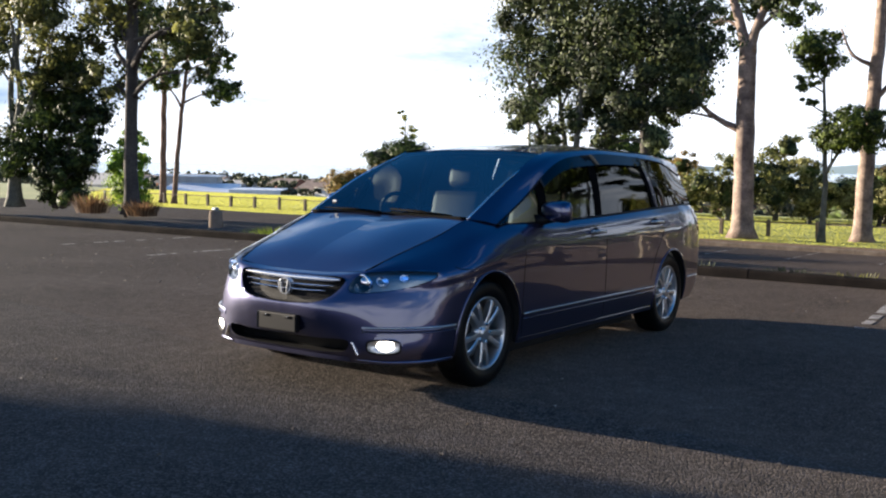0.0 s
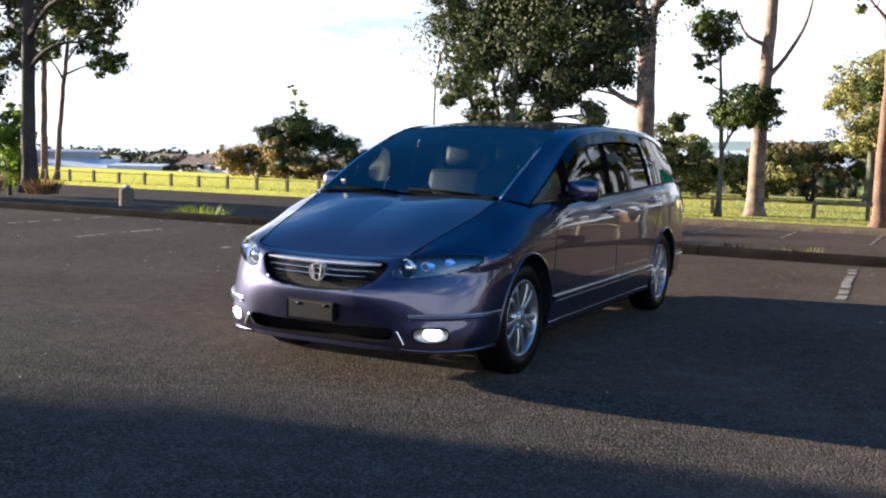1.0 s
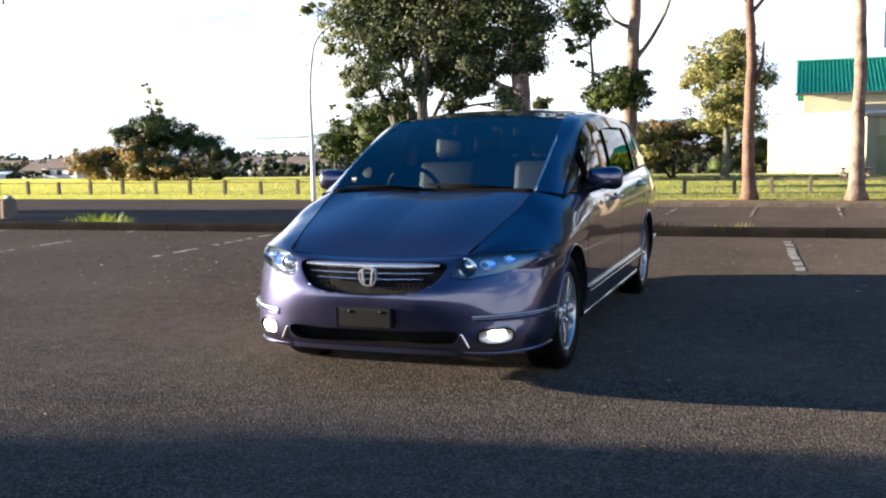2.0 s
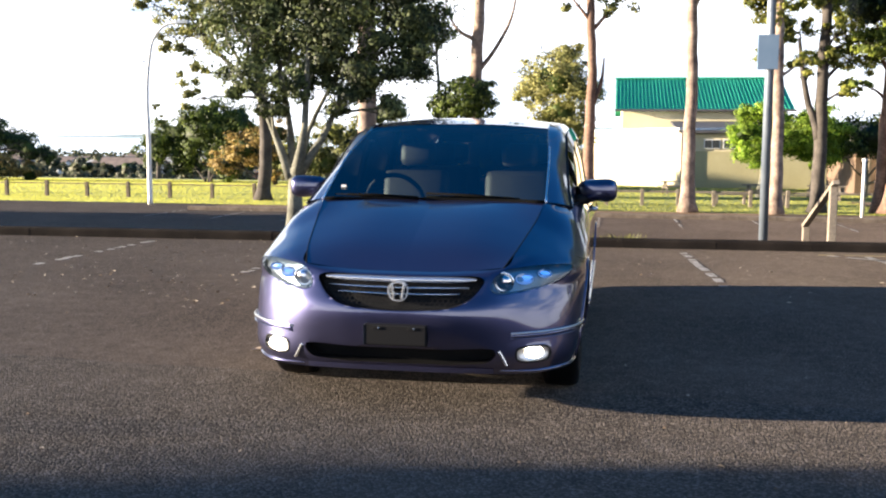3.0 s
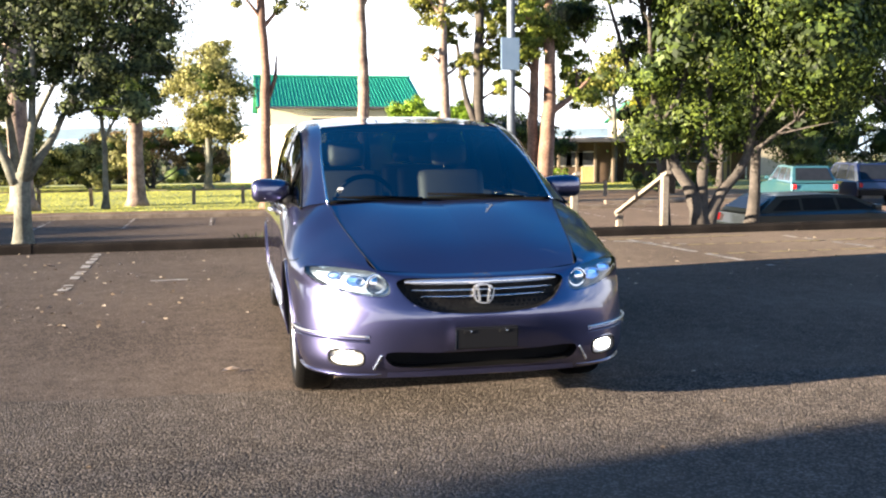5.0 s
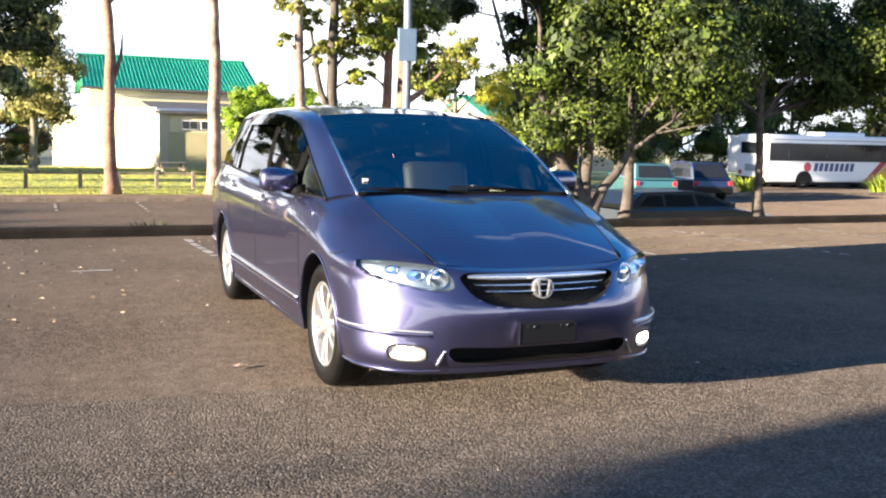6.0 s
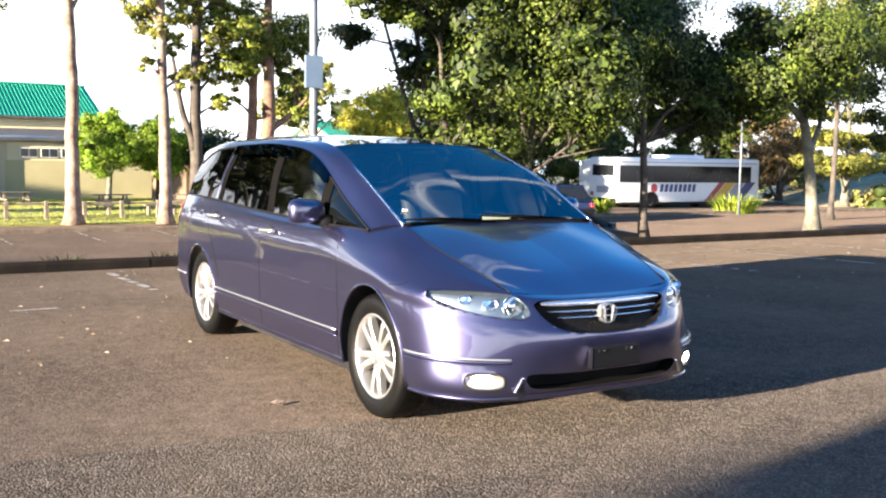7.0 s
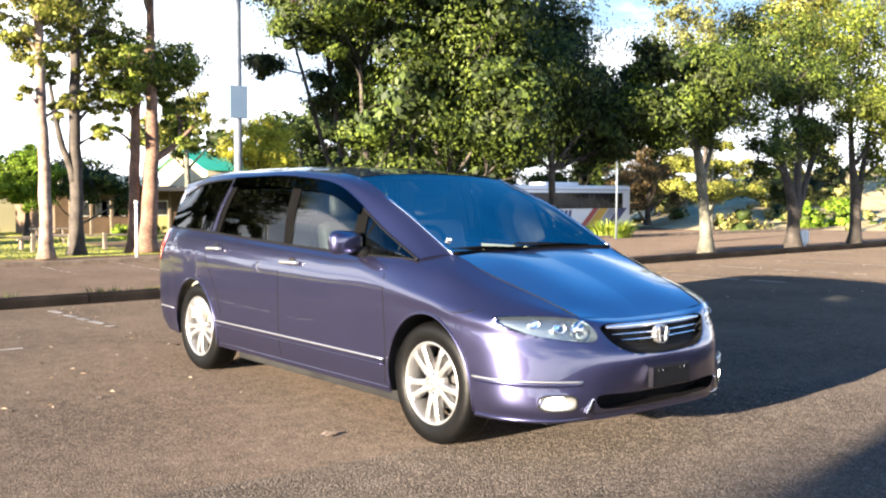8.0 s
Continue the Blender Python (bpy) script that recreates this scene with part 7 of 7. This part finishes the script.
def hall():
    h = thing("school_hall", "cream-walled hall with a green metal roof across the lawn", "building")
    put("wall", mesh("wall", *gable_wall(2.0, 15.8, 84.2, 99.8, -5.0, 4.55, 7.5), cream_wall), h)
    V, F = gable(2.0, 15.8, 84.2, 99.8, -2.4, 4.6, 7.65, .6)
    roof = put("roof", mesh("roof", V, F, green_roof), h, "green corrugated metal roof")
    for i in range(46):
        x = 1.5 + i * .322
        part("roof_rib", beam((x, 83.65, 4.50), (x, 92.0, 7.70), .05, .05), green_roof, roof)
    part("ridge_cap", box((1.3, 91.75, 7.62), (16.5, 92.25, 7.76), .03), green_roof, roof)
    part("gutter", box((1.3, 83.45, 4.30), (16.5, 83.65, 4.48), .03), dark_roof, roof)
    # lean-to along the front, with its window band
    part("lean_to", box((6.4, 73.0, -2.4), (25.0, 84.0, 2.25), .02), cream_wall, h)
    V = [(6.1, 72.6, 2.32), (25.3, 72.6, 2.32), (25.3, 84.1, 3.3), (6.1, 84.1, 3.3), (6.1, 72.6, 2.5), (25.3, 72.6, 2.5), (25.3, 84.1, 3.48), (6.1, 84.1, 3.48)]
    F = [(0, 1, 2, 3)[::-1], (4, 5, 6, 7), (0, 1, 5, 4), (1, 2, 6, 5), (2, 3, 7, 6), (3, 0, 4, 7)]
    put("lean_to_roof", mesh("lean_to_roof", V, F, dark_roof), h)
    for k in range(12):
        x = 8.0 + 1.4 * k
        w = put("window", mesh_of_box((x, 72.90, 1.15), (x + 1.2, 72.98, 1.85), white_paint, .01), h)
        put("pane", mesh_of_box((x + .06, 72.87, 1.21), (x + .56, 72.92, 1.79), window_dark), w)
        put("pane", mesh_of_box((x + .64, 72.87, 1.21), (x + 1.14, 72.92, 1.79), window_dark), w)
    put("wall_band", mesh_of_box((6.38, 72.93, -2.2), (25.02, 73.05, .95), olive_wall, .01), h)
    # pale annex wall that faces the sun
    a = Vector((6.3, 72.6))
    b = Vector((-.9, 88.0))
    n = (b - a).normalized()
    m = Vector((n.y, -n.x))
    V = []
    for z in (-3.2, 2.55):
        for p in (a, b, b + m * 7, a + m * 7):
            V.append((p.x, p.y, z))
    F = [(0, 1, 2, 3), (7, 6, 5, 4), (0, 4, 5, 1), (1, 5, 6, 2), (2, 6, 7, 3), (3, 7, 4, 0)]
    put("annex", mesh("annex", V, F, pale_wall), h, "pale sunlit annex wall")
    V2 = [(x + (-.2 if i % 4 in (0, 1) else .2), y, z) for i, (x, y, z) in enumerate([(p[0], p[1], z) for z in (2.55, 2.72) for p in V[:4]])]
    put("annex_roof", mesh("annex_roof", V2, F, white_paint), h)


olive_wall = material("olive_wall", (0.36, 0.32, 0.17), (0.42, 0.375, 0.21), scale=0.5, rough=0.85, bump=0.2, fine=20, speck=0.06)
hall()


def low_block(x0, x1, y0, y1, top, label, wall, roof, posts=0):
    z = ground_height(0, y0) - .3
    h = thing("school_block", label, "building")
    part("wall", box((x0, y0, z), (x1, y1, top), .02), wall, h)
    part("roof", box((x0 - 1.4, y0 - 2.6, top), (x1 + .8, y1 + .6, top + .25), .05), roof, h)
    for k in range(posts):
        x = x0 + .5 + (x1 - x0 - 1) * k / max(1, posts - 1)
        part("veranda_post", box((x - .08, y0 - 1.4, z), (x + .08, y0 - 1.24, top), .01), timber_dark, h)
    for k in range(max(2, posts)):
        x = x0 + 1.2 + (x1 - x0 - 3) * k / max(1, posts)
        w = put("window", mesh_of_box((x, y0 - .06, top - 1.6), (x + 1.3, y0 + .02, top - .6), white_paint, .01), h)
        put("pane", mesh_of_box((x + .08, y0 - .08, top - 1.52), (x + 1.22, y0 - .02, top - .68), window_dark), w)
    d = put("door", mesh_of_box((x1 - 2.2, y0 - .05, z), (x1 - 1.2, y0 + .02, top - .7), yellow_door, .01), h, "pale yellow door")


yellow_door = material("yellow_door", (0.6, 0.5, 0.2), (0.66, 0.56, 0.25), rough=0.6)
low_block(15.5, 24.0, 58, 66, 1.25, "low brown timber school block with a veranda", brown_wall, dark_roof, 7)
low_block(25.5, 36.0, 62, 70, 1.35, "low brown timber school block with a veranda", brown_wall, dark_roof, 7)


def far_hall(x0, x1, y0, y1, z0, eave, ridge, label, wall, roof, name="house"):
    h = thing(name, label, "building", "houses in the valley" if name == "house" else "")
    put("wall", mesh("wall", *gable_wall(x0, x1, y0, y1, z0, eave, ridge), wall), h)
    put("roof", mesh("roof", *gable(x0, x1, y0, y1, z0, eave, ridge, .5), roof), h)
    n = max(1, int((x1 - x0) / 3))
    for k in range(n):
        x = x0 + (x1 - x0) * (k + .5) / n
        put("window", mesh_of_box((x - .6, y0 - .05, eave - 1.7), (x + .6, y0 + .02, eave - .6), window_dark), h)
    return h


far_hall(42, 58, 92, 104, -5.4, 3.6, 5.6, "cream hall with a green roof behind trees", pale_wall, green_roof, "school_hall")

# dry sunlit hillside beyond the end of the lower lane
def hillside():
    nu, nv = 60, 22
    V = []
    for j in range(nv):
        t = j / (nv - 1)
        for i in range(nu):
            u = i / (nu - 1)
            az, r = radians(49 + 34 * u), 62 + 46 * t
            x, y = -4 + r * math.sin(az), -3 + r * math.cos(az)
            rise = 5.2 * t**1.15 * min(1.0, 5 * u, 4 * (1 - u) + .2) + .5 * noise.noise((x * .09, y * .09, 0)) * min(1, 3 * t)
            V.append((x, y, min(ground_height(x, y), -1.3) - .4 + rise))
    F = [(j * nu + i, j * nu + i + 1, (j + 1) * nu + i + 1, (j + 1) * nu + i) for j in range(nv - 1) for i in range(nu - 1)]
    me = mesh("hillside", V, F, dry_bank, True)
    for p in me.polygons:
        if p.normal.z < 0:
            p.flip()
    tagged(new("hillside", me), "dry straw-coloured hillside lit by low sun", "hill", kind="structure")


dry_bank = material("dry_bank_grass", (0.30, 0.235, 0.11), (0.56, 0.46, 0.27), scale=.35, rough=0.95, bump=0.6, fine=3.0, speck=0.3, detail=9)
hillside()

# the white shed and the houses of the valley
shed = thing("shed", "long low white-roofed shed beyond the lawn", "building", "", (-128, 118, -5.5), 40)
part("wall", box((-12.2, -3, -1.6), (8.8, 14, 1.4), .02), grey_wall, shed)
V = [(-12.6, -3.6, 1.55), (.3, -3.6, 1.55), (.3, 15, 3.4), (-12.6, 15, 3.4), (-12.6, -3.6, 1.0), (.3, -3.6, 1.0), (.3, 15, 2.85), (-12.6, 15, 2.85)]
put("roof", mesh("roof", V, [(0, 1, 2, 3), (7, 6, 5, 4), (0, 4, 5, 1), (1, 5, 6, 2), (2, 6, 7, 3), (3, 7, 4, 0)], metal_roof), shed, "white metal roof")
part("canopy_roof", box((.3, -3.9, 2.5), (9.2, 14, 2.75), .02), metal_roof, shed)
part("fascia", box((.3, -3.92, 1.9), (9.2, -3.7, 2.6), .02), white_paint, shed)
for k in range(5):
    put("window", mesh_of_box((.9 + 1.5 * k, -3.12, .1), (2.1 + 1.5 * k, -2.98, 1.2), window_dark), shed)
shed2 = thing("shed", "grey flat-roofed shed beyond the lawn", "building", "", (-147, 126, -4.3), 40)
part("wall", box((-6, -3, -3.2), (5, 5, 3.4), .02), grey_wall, shed2)
part("roof", box((-6.6, -3.6, 3.4), (5.6, 5.6, 3.75), .05), metal_roof, shed2)

rng = np.random.RandomState(77)
for i in range(80):
    az = radians(rng.uniform(-55, -4))
    r = 185 + 380 * rng.rand()**1.3
    x, y = math.sin(az) * r, math.cos(az) * r - 4
    if 8 < x or -54 < math.degrees(az) < -42 and r < 230:
        continue
    z = ground_height(x, y)
    w, d, e = rng.uniform(8, 15), rng.uniform(7, 10), rng.uniform(2.4, 3.4)
    far_hall(x - w / 2, x + w / 2, y, y + d, z - .5, z + e, z + e + rng.uniform(1.4, 2.2),
             ("small far house among trees with a dark tiled roof", "small far house with a red-brown brick wall", "small far white house among trees")[i % 3],
             (grey_wall, brick_red, white_paint)[i % 3], (tile_roof, tile_roof, grey_wall, dark_roof)[i % 4])

lobes = []
for i in range(1150):
    az = radians(rng.uniform(-60, -2) if i % 8 else rng.uniform(-2, 62))
    r = 140 + 480 * rng.rand()**1.3
    x, y = math.sin(az) * r, math.cos(az) * r - 4
    if y < 84 and -60 < x < 60 or y < 45:
        continue
    if -14 < math.degrees(az) + 46.5 < 9 and r < 215:
        continue
    tall = rng.uniform(1.2, 4.0) + r * .006
    for k in range(2):
        lobes.append((x + rng.uniform(-3.5, 3.5), y + rng.uniform(-2, 2), ground_height(x, y) + tall * (.7 if k else .3), tall * rng.uniform(.32, .6)))
ob = tagged(new("far_woods", crown_mesh("far_woods", rng, lobes, 70000, .98, leaf_far_hazed, .75, .35)), "dark tree masses among the valley's houses, lightened for haze", "trees", kind="stuff")
lobes = [(x + rng.uniform(-3, 3), 108 + rng.uniform(-6, 10) - abs(x) * .1, -4.6 + rng.uniform(1.4, 4.4), rng.uniform(1.8, 3.4)) for x in np.arange(-24, 70, 2.2)]
ob = tagged(new("tree_belt", crown_mesh("tree_belt", rng, lobes, 16000, .42, leaf_olive, .8, .7)), "olive belt of trees behind the lawn", "trees", kind="stuff")

lobes = []
for k in range(46):
    az, r = radians(rng.uniform(52, 80)), rng.uniform(66, 104)
    x, y = -4 + r * math.sin(az), -3 + r * math.cos(az)
    size = rng.uniform(.6, 1.7)
    z = -2.4 + 5.2 * ((r - 62) / 46)**1.15
    lobes += [(x, y, z + .5 * size, size), (x + rng.uniform(-1, 1), y + rng.uniform(-1, 1), z + 1.1 * size, size * .7)]
tagged(new("hillside_scrub", crown_mesh("hillside_scrub", rng, lobes, 16000, .3, leaf_pale_gold, .8, .5)), "pale scrub and bushes on the dry hillside", "shrubs", kind="stuff")

# harbour and the far shore
V = [(-4200, 640, -9.2), (3800, 640, -9.2), (3800, 4300, 22), (-4200, 4300, 22)]
tagged(new("water", mesh("water", V, [(0, 1, 2, 3)], water)), "pale blue harbour water below the town, haze in its colour", "water", kind="structure")
V, F = [], []
n = 90
for i in range(n + 1):
    x = -4200 + 8000 * i / n
    h = 34 + 26 * noise.noise((x * .0011, 1.5, 0)) + 12 * noise.noise((x * .004, 7, 0)) + (26 if x > -1200 else 0)
    V += [(x, 4150, 10), (x, 4200, max(24, h)), (x, 4500, max(24, h))]
for i in range(n):
    a = 3 * i
    F += [(a, a + 3, a + 4, a + 1), (a + 1, a + 4, a + 5, a + 2)]
tagged(new("backdrop", mesh("backdrop", V, F, hazed_hill_mat, True)), "low hills across the harbour, haze put into their blue", "hills", kind="structure")


# ---- vehicles beyond ----
def wheel_simple(parent, x, y, r, w, side):
    """A far wheel: tyre, rim and hub in the right proportion; the axle runs along y."""
    v, f = lathe([(-w / 2, r * .6), (-w / 2, r * .94), (-w * .35, r), (w * .35, r), (w / 2, r * .94), (w / 2, r * .6)], 24, 'y')
    t = put("wheel", mesh("wheel", np.array(v) + (x, y, r), f, rubber, True), parent)
    v, f = lathe([(side * w * .30, r * .62), (side * w * .48, r * .56), (side * w * .30, r * .4), (side * w * .42, r * .15), (side * w * .42, .001)], 20, 'y')
    put("rim", mesh("rim", np.array(v) + (x, y, r), f if side < 0 else [q[::-1] for q in f], alloy, True), t)


def bus(at, turn):
    L, W, Hh = 12.0, 2.5, 3.05
    b = thing("coach", "white coach with dark windows and red, yellow and navy stripes", "bus", "", at, turn)
    bm = box((0, 0, .38), (L, W, Hh), .16)
    part("body", bm, bus_white, b, smooth=False)
    put("skirt", mesh_of_box((.4, .02, .28), (L - .4, W - .02, .40), black_trim), b)
    for y in (-.006, W + .006):
        for k in range(-1, 7):
            put("window", mesh_of_box((1.55 + 1.38 * k, y - .012, 1.58), (1.55 + 1.38 * k + 1.36, y + .012, 2.58), bus_glass, .004), b)
    put("end_window", mesh_of_box((L - .01, .25, 1.5), (L + .02, W - .25, 2.6), bus_glass, .004), b)
    put("rear_window", mesh_of_box((-.02, .3, 1.95), (.01, W - .3, 2.6), bus_glass, .004), b)
    put("bumper", mesh_of_box((-.10, .06, .30), (.06, W - .06, .66), black_trim, .04), b)
    put("engine_grille", mesh_of_box((-.015, .7, .95), (.01, W - .7, 1.35), bus_grey, .004), b)
    # slanting stripes on the flank
    for x0, wd, m in ((7.1, .55, bus_red), (7.7, .9, bus_yellow), (8.65, .8, bus_grey), (9.5, .9, bus_navy)):
        V = [(x0, -.008, .42), (x0 + wd, -.008, .42), (x0 + wd + 1.25, -.008, 1.60), (x0 + 1.25, -.008, 1.60)]
        put("stripe", mesh("stripe", V, [(0, 1, 2, 3)], m), b)
    # the company's mark: bars and a disc in its colours
    for k in range(8):
        x = 3.35 + .38 * k
        put("mark_bar", mesh("mark_bar", [(x, -.008, 1.02), (x + .27, -.008, 1.02), (x + .35, -.008, 1.48), (x + .08, -.008, 1.48)], [(0, 1, 2, 3)], bus_navy), b)
    v = [(2.9 + .27 * math.cos(a), -.008, 1.25 + .27 * math.sin(a)) for a in np.linspace(0, 2 * math.pi, 20, endpoint=False)]
    put("mark_disc", mesh("mark_disc", v, [tuple(range(20))], bus_red), b)
    put("roof_edge", mesh_of_box((.3, -.02, 2.74), (L - .3, W + .02, 2.80), bus_grey, .01), b)
    put("roof_unit", mesh_of_box((4.5, .5, Hh - .02), (7.5, W - .5, Hh + .2), bus_white, .06), b)
    for x in (2.7, 8.7):
        for s, y in ((-1, .18), (1, W - .18)):
            wheel_simple(b, x, y, .5, .3, s)
        for y in (-.004, W + .004):
            v = [(x + .62 * math.cos(a), y, .42 + .62 * math.sin(a)) for a in np.linspace(0, math.pi, 16)]
            put("wheel_arch", mesh("wheel_arch", v, [tuple(range(16))], black_trim), b)
    for x in (.02,):
        for y in (.3, W - .3):
            put("tail_lamp", mesh_of_box((-.03, y - .12, .76), (.01, y + .12, 1.0), bus_red, .01), b)


bus_grey = material("bus_grey", (0.3, 0.31, 0.36), rough=0.4)
bus((35.3, 40.0, -1.3), 0)


# box van shape put where a second coach's rear belongs
def truck(at, turn):
    b = thing("coach_rear_stand_in", "white box van shape standing in for a second coach's rear", "van", "", at, turn)
    part("box_body", box((-1.1, 0, .75), (1.1, 4.2, 2.95), .06), bus_white, b)
    part("cab", box((-1.0, -1.5, .45), (1.0, 0, 2.1), .18), bus_white, b)
    put("windscreen", mesh_of_box((-.85, -1.53, 1.25), (.85, -1.46, 1.95), window_dark, .01), b)
    put("bumper", mesh_of_box((-1.02, -1.62, .35), (1.02, -1.45, .62), black_trim, .03), b)
    put("grille", mesh_of_box((-.5, -1.54, .72), (.5, -1.48, .95), black_trim, .01), b)
    for s in (-1, 1):
        put("head_lamp", mesh_of_box((s * .75 - .16, -1.55, .74), (s * .75 + .16, -1.48, .94), chrome, .01), b)
        for y in (-.8, 3.2):
            v, f = lathe([(-.11, .22), (-.11, .36), (.11, .36), (.11, .22)], 20, 'x')
            put("tyre", mesh("tyre", np.array(v) + (s * .9, y, .36), f, rubber, True), b)


truck((40.8, 43.95, -1.30), 90)


def small_car(name, at, turn, colour, label, top=1.40):
    """A parked hatchback: lofted shell, pillars and panes, bumpers, lamps, wheels. It looks along +x."""
    c = thing(name, label, "car", "parked cars", at, turn)
    W = 1.68
    low = [(-2.05, .35), (-2.08, .62), (-2.02, .86), (-1.0, .90), (.55, .90), (1.1, .86), (1.85, .74), (2.06, .60), (2.08, .38)]
    V, F = [], []
    n = len(low)
    for y in (-W / 2 + .05, -W / 2, W / 2, W / 2 - .05):
        for x, z in low:
            V.append((x * (1 if abs(y) < W / 2 else .985), y, z if abs(y) < W / 2 else min(z, .84)))
    for r in range(3):
        for i in range(n - 1):
            a = r * n + i
            F.append((a, a + n, a + n + 1, a + 1))
    side = [(x * .985, -W / 2, min(z, .84)) for x, z in low] + [(1.62, -W / 2, .28), (-1.62, -W / 2, .28)]
    for s in (-1, 1):
        k = len(V)
        V += [(x, s * W / 2, z) for x, y, z in side]
        F.append(tuple(range(k, k + len(side))) if s < 0 else tuple(range(k, k + len(side)))[::-1])
    put("body", mesh("body", V, F, colour), c)
    cab0 = [(-1.95, .88), (-1.45, top - .03), (-.3, top), (.35, top - .04), (1.12, .87)]
    V = [(x, s * (W / 2 - .06 - .16 * (z - .88) / (top - .88)), z) for s in (-1, 1) for x, z in cab0]
    F = [(0, 1, 6, 5), (1, 2, 7, 6), (2, 3, 8, 7), (3, 4, 9, 8), (0, 4, 3, 2, 1), (5, 6, 7, 8, 9)]
    put("cabin", mesh("cabin", V, F, colour), c)

    def pane(pts, s):
        P = [(x, s * (W / 2 - .055 - .16 * (z - .88) / (top - .88)), z) for x, z in pts]
        put("side_window", mesh("side_window", P, [(0, 1, 2, 3) if s < 0 else (3, 2, 1, 0)], bus_glass), c)

    for s in (-1, 1):
        pane([(-1.62, .93), (-.95, .93), (-.95, top - .10), (-1.33, top - .11)], s)
        pane([(-.88, .93), (-.08, .93), (-.12, top - .08), (-.88, top - .08)], s)
        pane([(0, .93), (.85, .93), (.33, top - .10), (-.04, top - .08)], s)
    put("windscreen", mesh("windscreen", [(1.10, -.68, .905), (1.10, .68, .905), (.40, .56, top - .07), (.40, -.56, top - .07)], [(0, 1, 2, 3)], bus_glass), c, m=pose(.02, 0, .02))
    put("rear_window", mesh("rear_window", [(-1.90, .66, .95), (-1.90, -.66, .95), (-1.52, -.56, top - .09), (-1.52, .56, top - .09)], [(0, 1, 2, 3)], bus_glass), c, m=pose(-.03, 0, .01))
    put("bumper", mesh_of_box((1.98, -.80, .36), (2.14, .80, .56), black_trim, .03), c)
    put("bumper", mesh_of_box((-2.15, -.80, .36), (-2.0, .80, .58), black_trim, .03), c)
    for s in (-1, 1):
        put("head_lamp", mesh_of_box((1.98, s * .62 - .16, .58), (2.10, s * .62 + .16, .70), chrome, .01), c)
        put("tail_lamp", mesh_of_box((-2.10, s * .72 - .06, .66), (-2.0, s * .72 + .06, .82), red_lens, .01), c)
        put("door_mirror", mesh_of_box((.72, s * .92 - .08, .92), (.86, s * .92 + .08, 1.04), colour, .03), c)
        for x in (-1.28, 1.30):
            wheel_simple(c, x, s * .74, .30, .18, s)


small_car("hatchback", (11.5, 15.0, -1.06), 2, grey_paint, "dark green-grey hatchback parked below the bank", 1.26)
small_car("hatchback", (19.7, 29.0, -1.06), 75, teal_paint, "blue-green hatchback parked on the lower lane", 1.48)
small_car("hatchback", (22.4, 29.4, -1.06), 80, navy_paint, "dark navy hatchback parked on the lower lane", 1.55)


# ---- litter on the asphalt ----
def litter():
    rng = np.random.RandomState(9)
    V, F = [], []
    spots = [(rng.uniform(-9, 0.2), rng.uniform(2.2, 9.3)) for _ in range(420)] + [(rng.uniform(1, 16), rng.uniform(3.5, 9.5)) for _ in range(260)]
    spots += [(rng.uniform(-7, 6), rng.uniform(-3.2, 1.5)) for _ in range(110)] + [(rng.normal(-3.2, 1.2), rng.normal(4.4, .8)) for _ in range(120)]
    for x, y in spots:
        if abs(x) < 1.0 and 0 < y < 4.8:
            continue
        s = rng.uniform(.006, .022) * (1.3 if y > 3 else .8)
        a = rng.uniform(0, 6.3)
        e = rng.uniform(.3, .8)
        n = len(V)
        for u, v, z in ((-1, 0, .002), (0, e, .006 + .3 * s), (1, 0, .003), (0, -e, .006 + .2 * s)):
            V.append((x + s * (u * math.cos(a) - v * math.sin(a)), y + s * (u * math.sin(a) + v * math.cos(a)), .005 + z))
        F.append((n, n + 1, n + 2, n + 3))
    tagged(new("litter", mesh("litter", V, F, litter_mat)), "small dry leaves, bark and litter on the asphalt", "litter", kind="stuff")
    leaf = [(-.07, -.02, .01), (-.03, .03, .018), (.04, .025, .03), (.09, 0, .012), (.03, -.03, .02), (-.03, -.03, .012)]
    ob = new("fallen_leaf", mesh("fallen_leaf", leaf + [(0, 0, .004)], [(0, 1, 6), (1, 2, 6), (2, 3, 6), (3, 4, 6), (4, 5, 6), (5, 0, 6)], litter_pale))
    ob.matrix_world = pose(-1.22, 1.42, .004, 0, 0, 20) @ Matrix.Diagonal((.75, .75, .8, 1))
    tagged(ob, "curled pale dry leaf lying on asphalt", "leaf")


litter_pale = material("pale_dry_leaf", (0.30, 0.22, 0.15), (0.46, 0.36, 0.27), scale=20, rough=0.9)
litter()
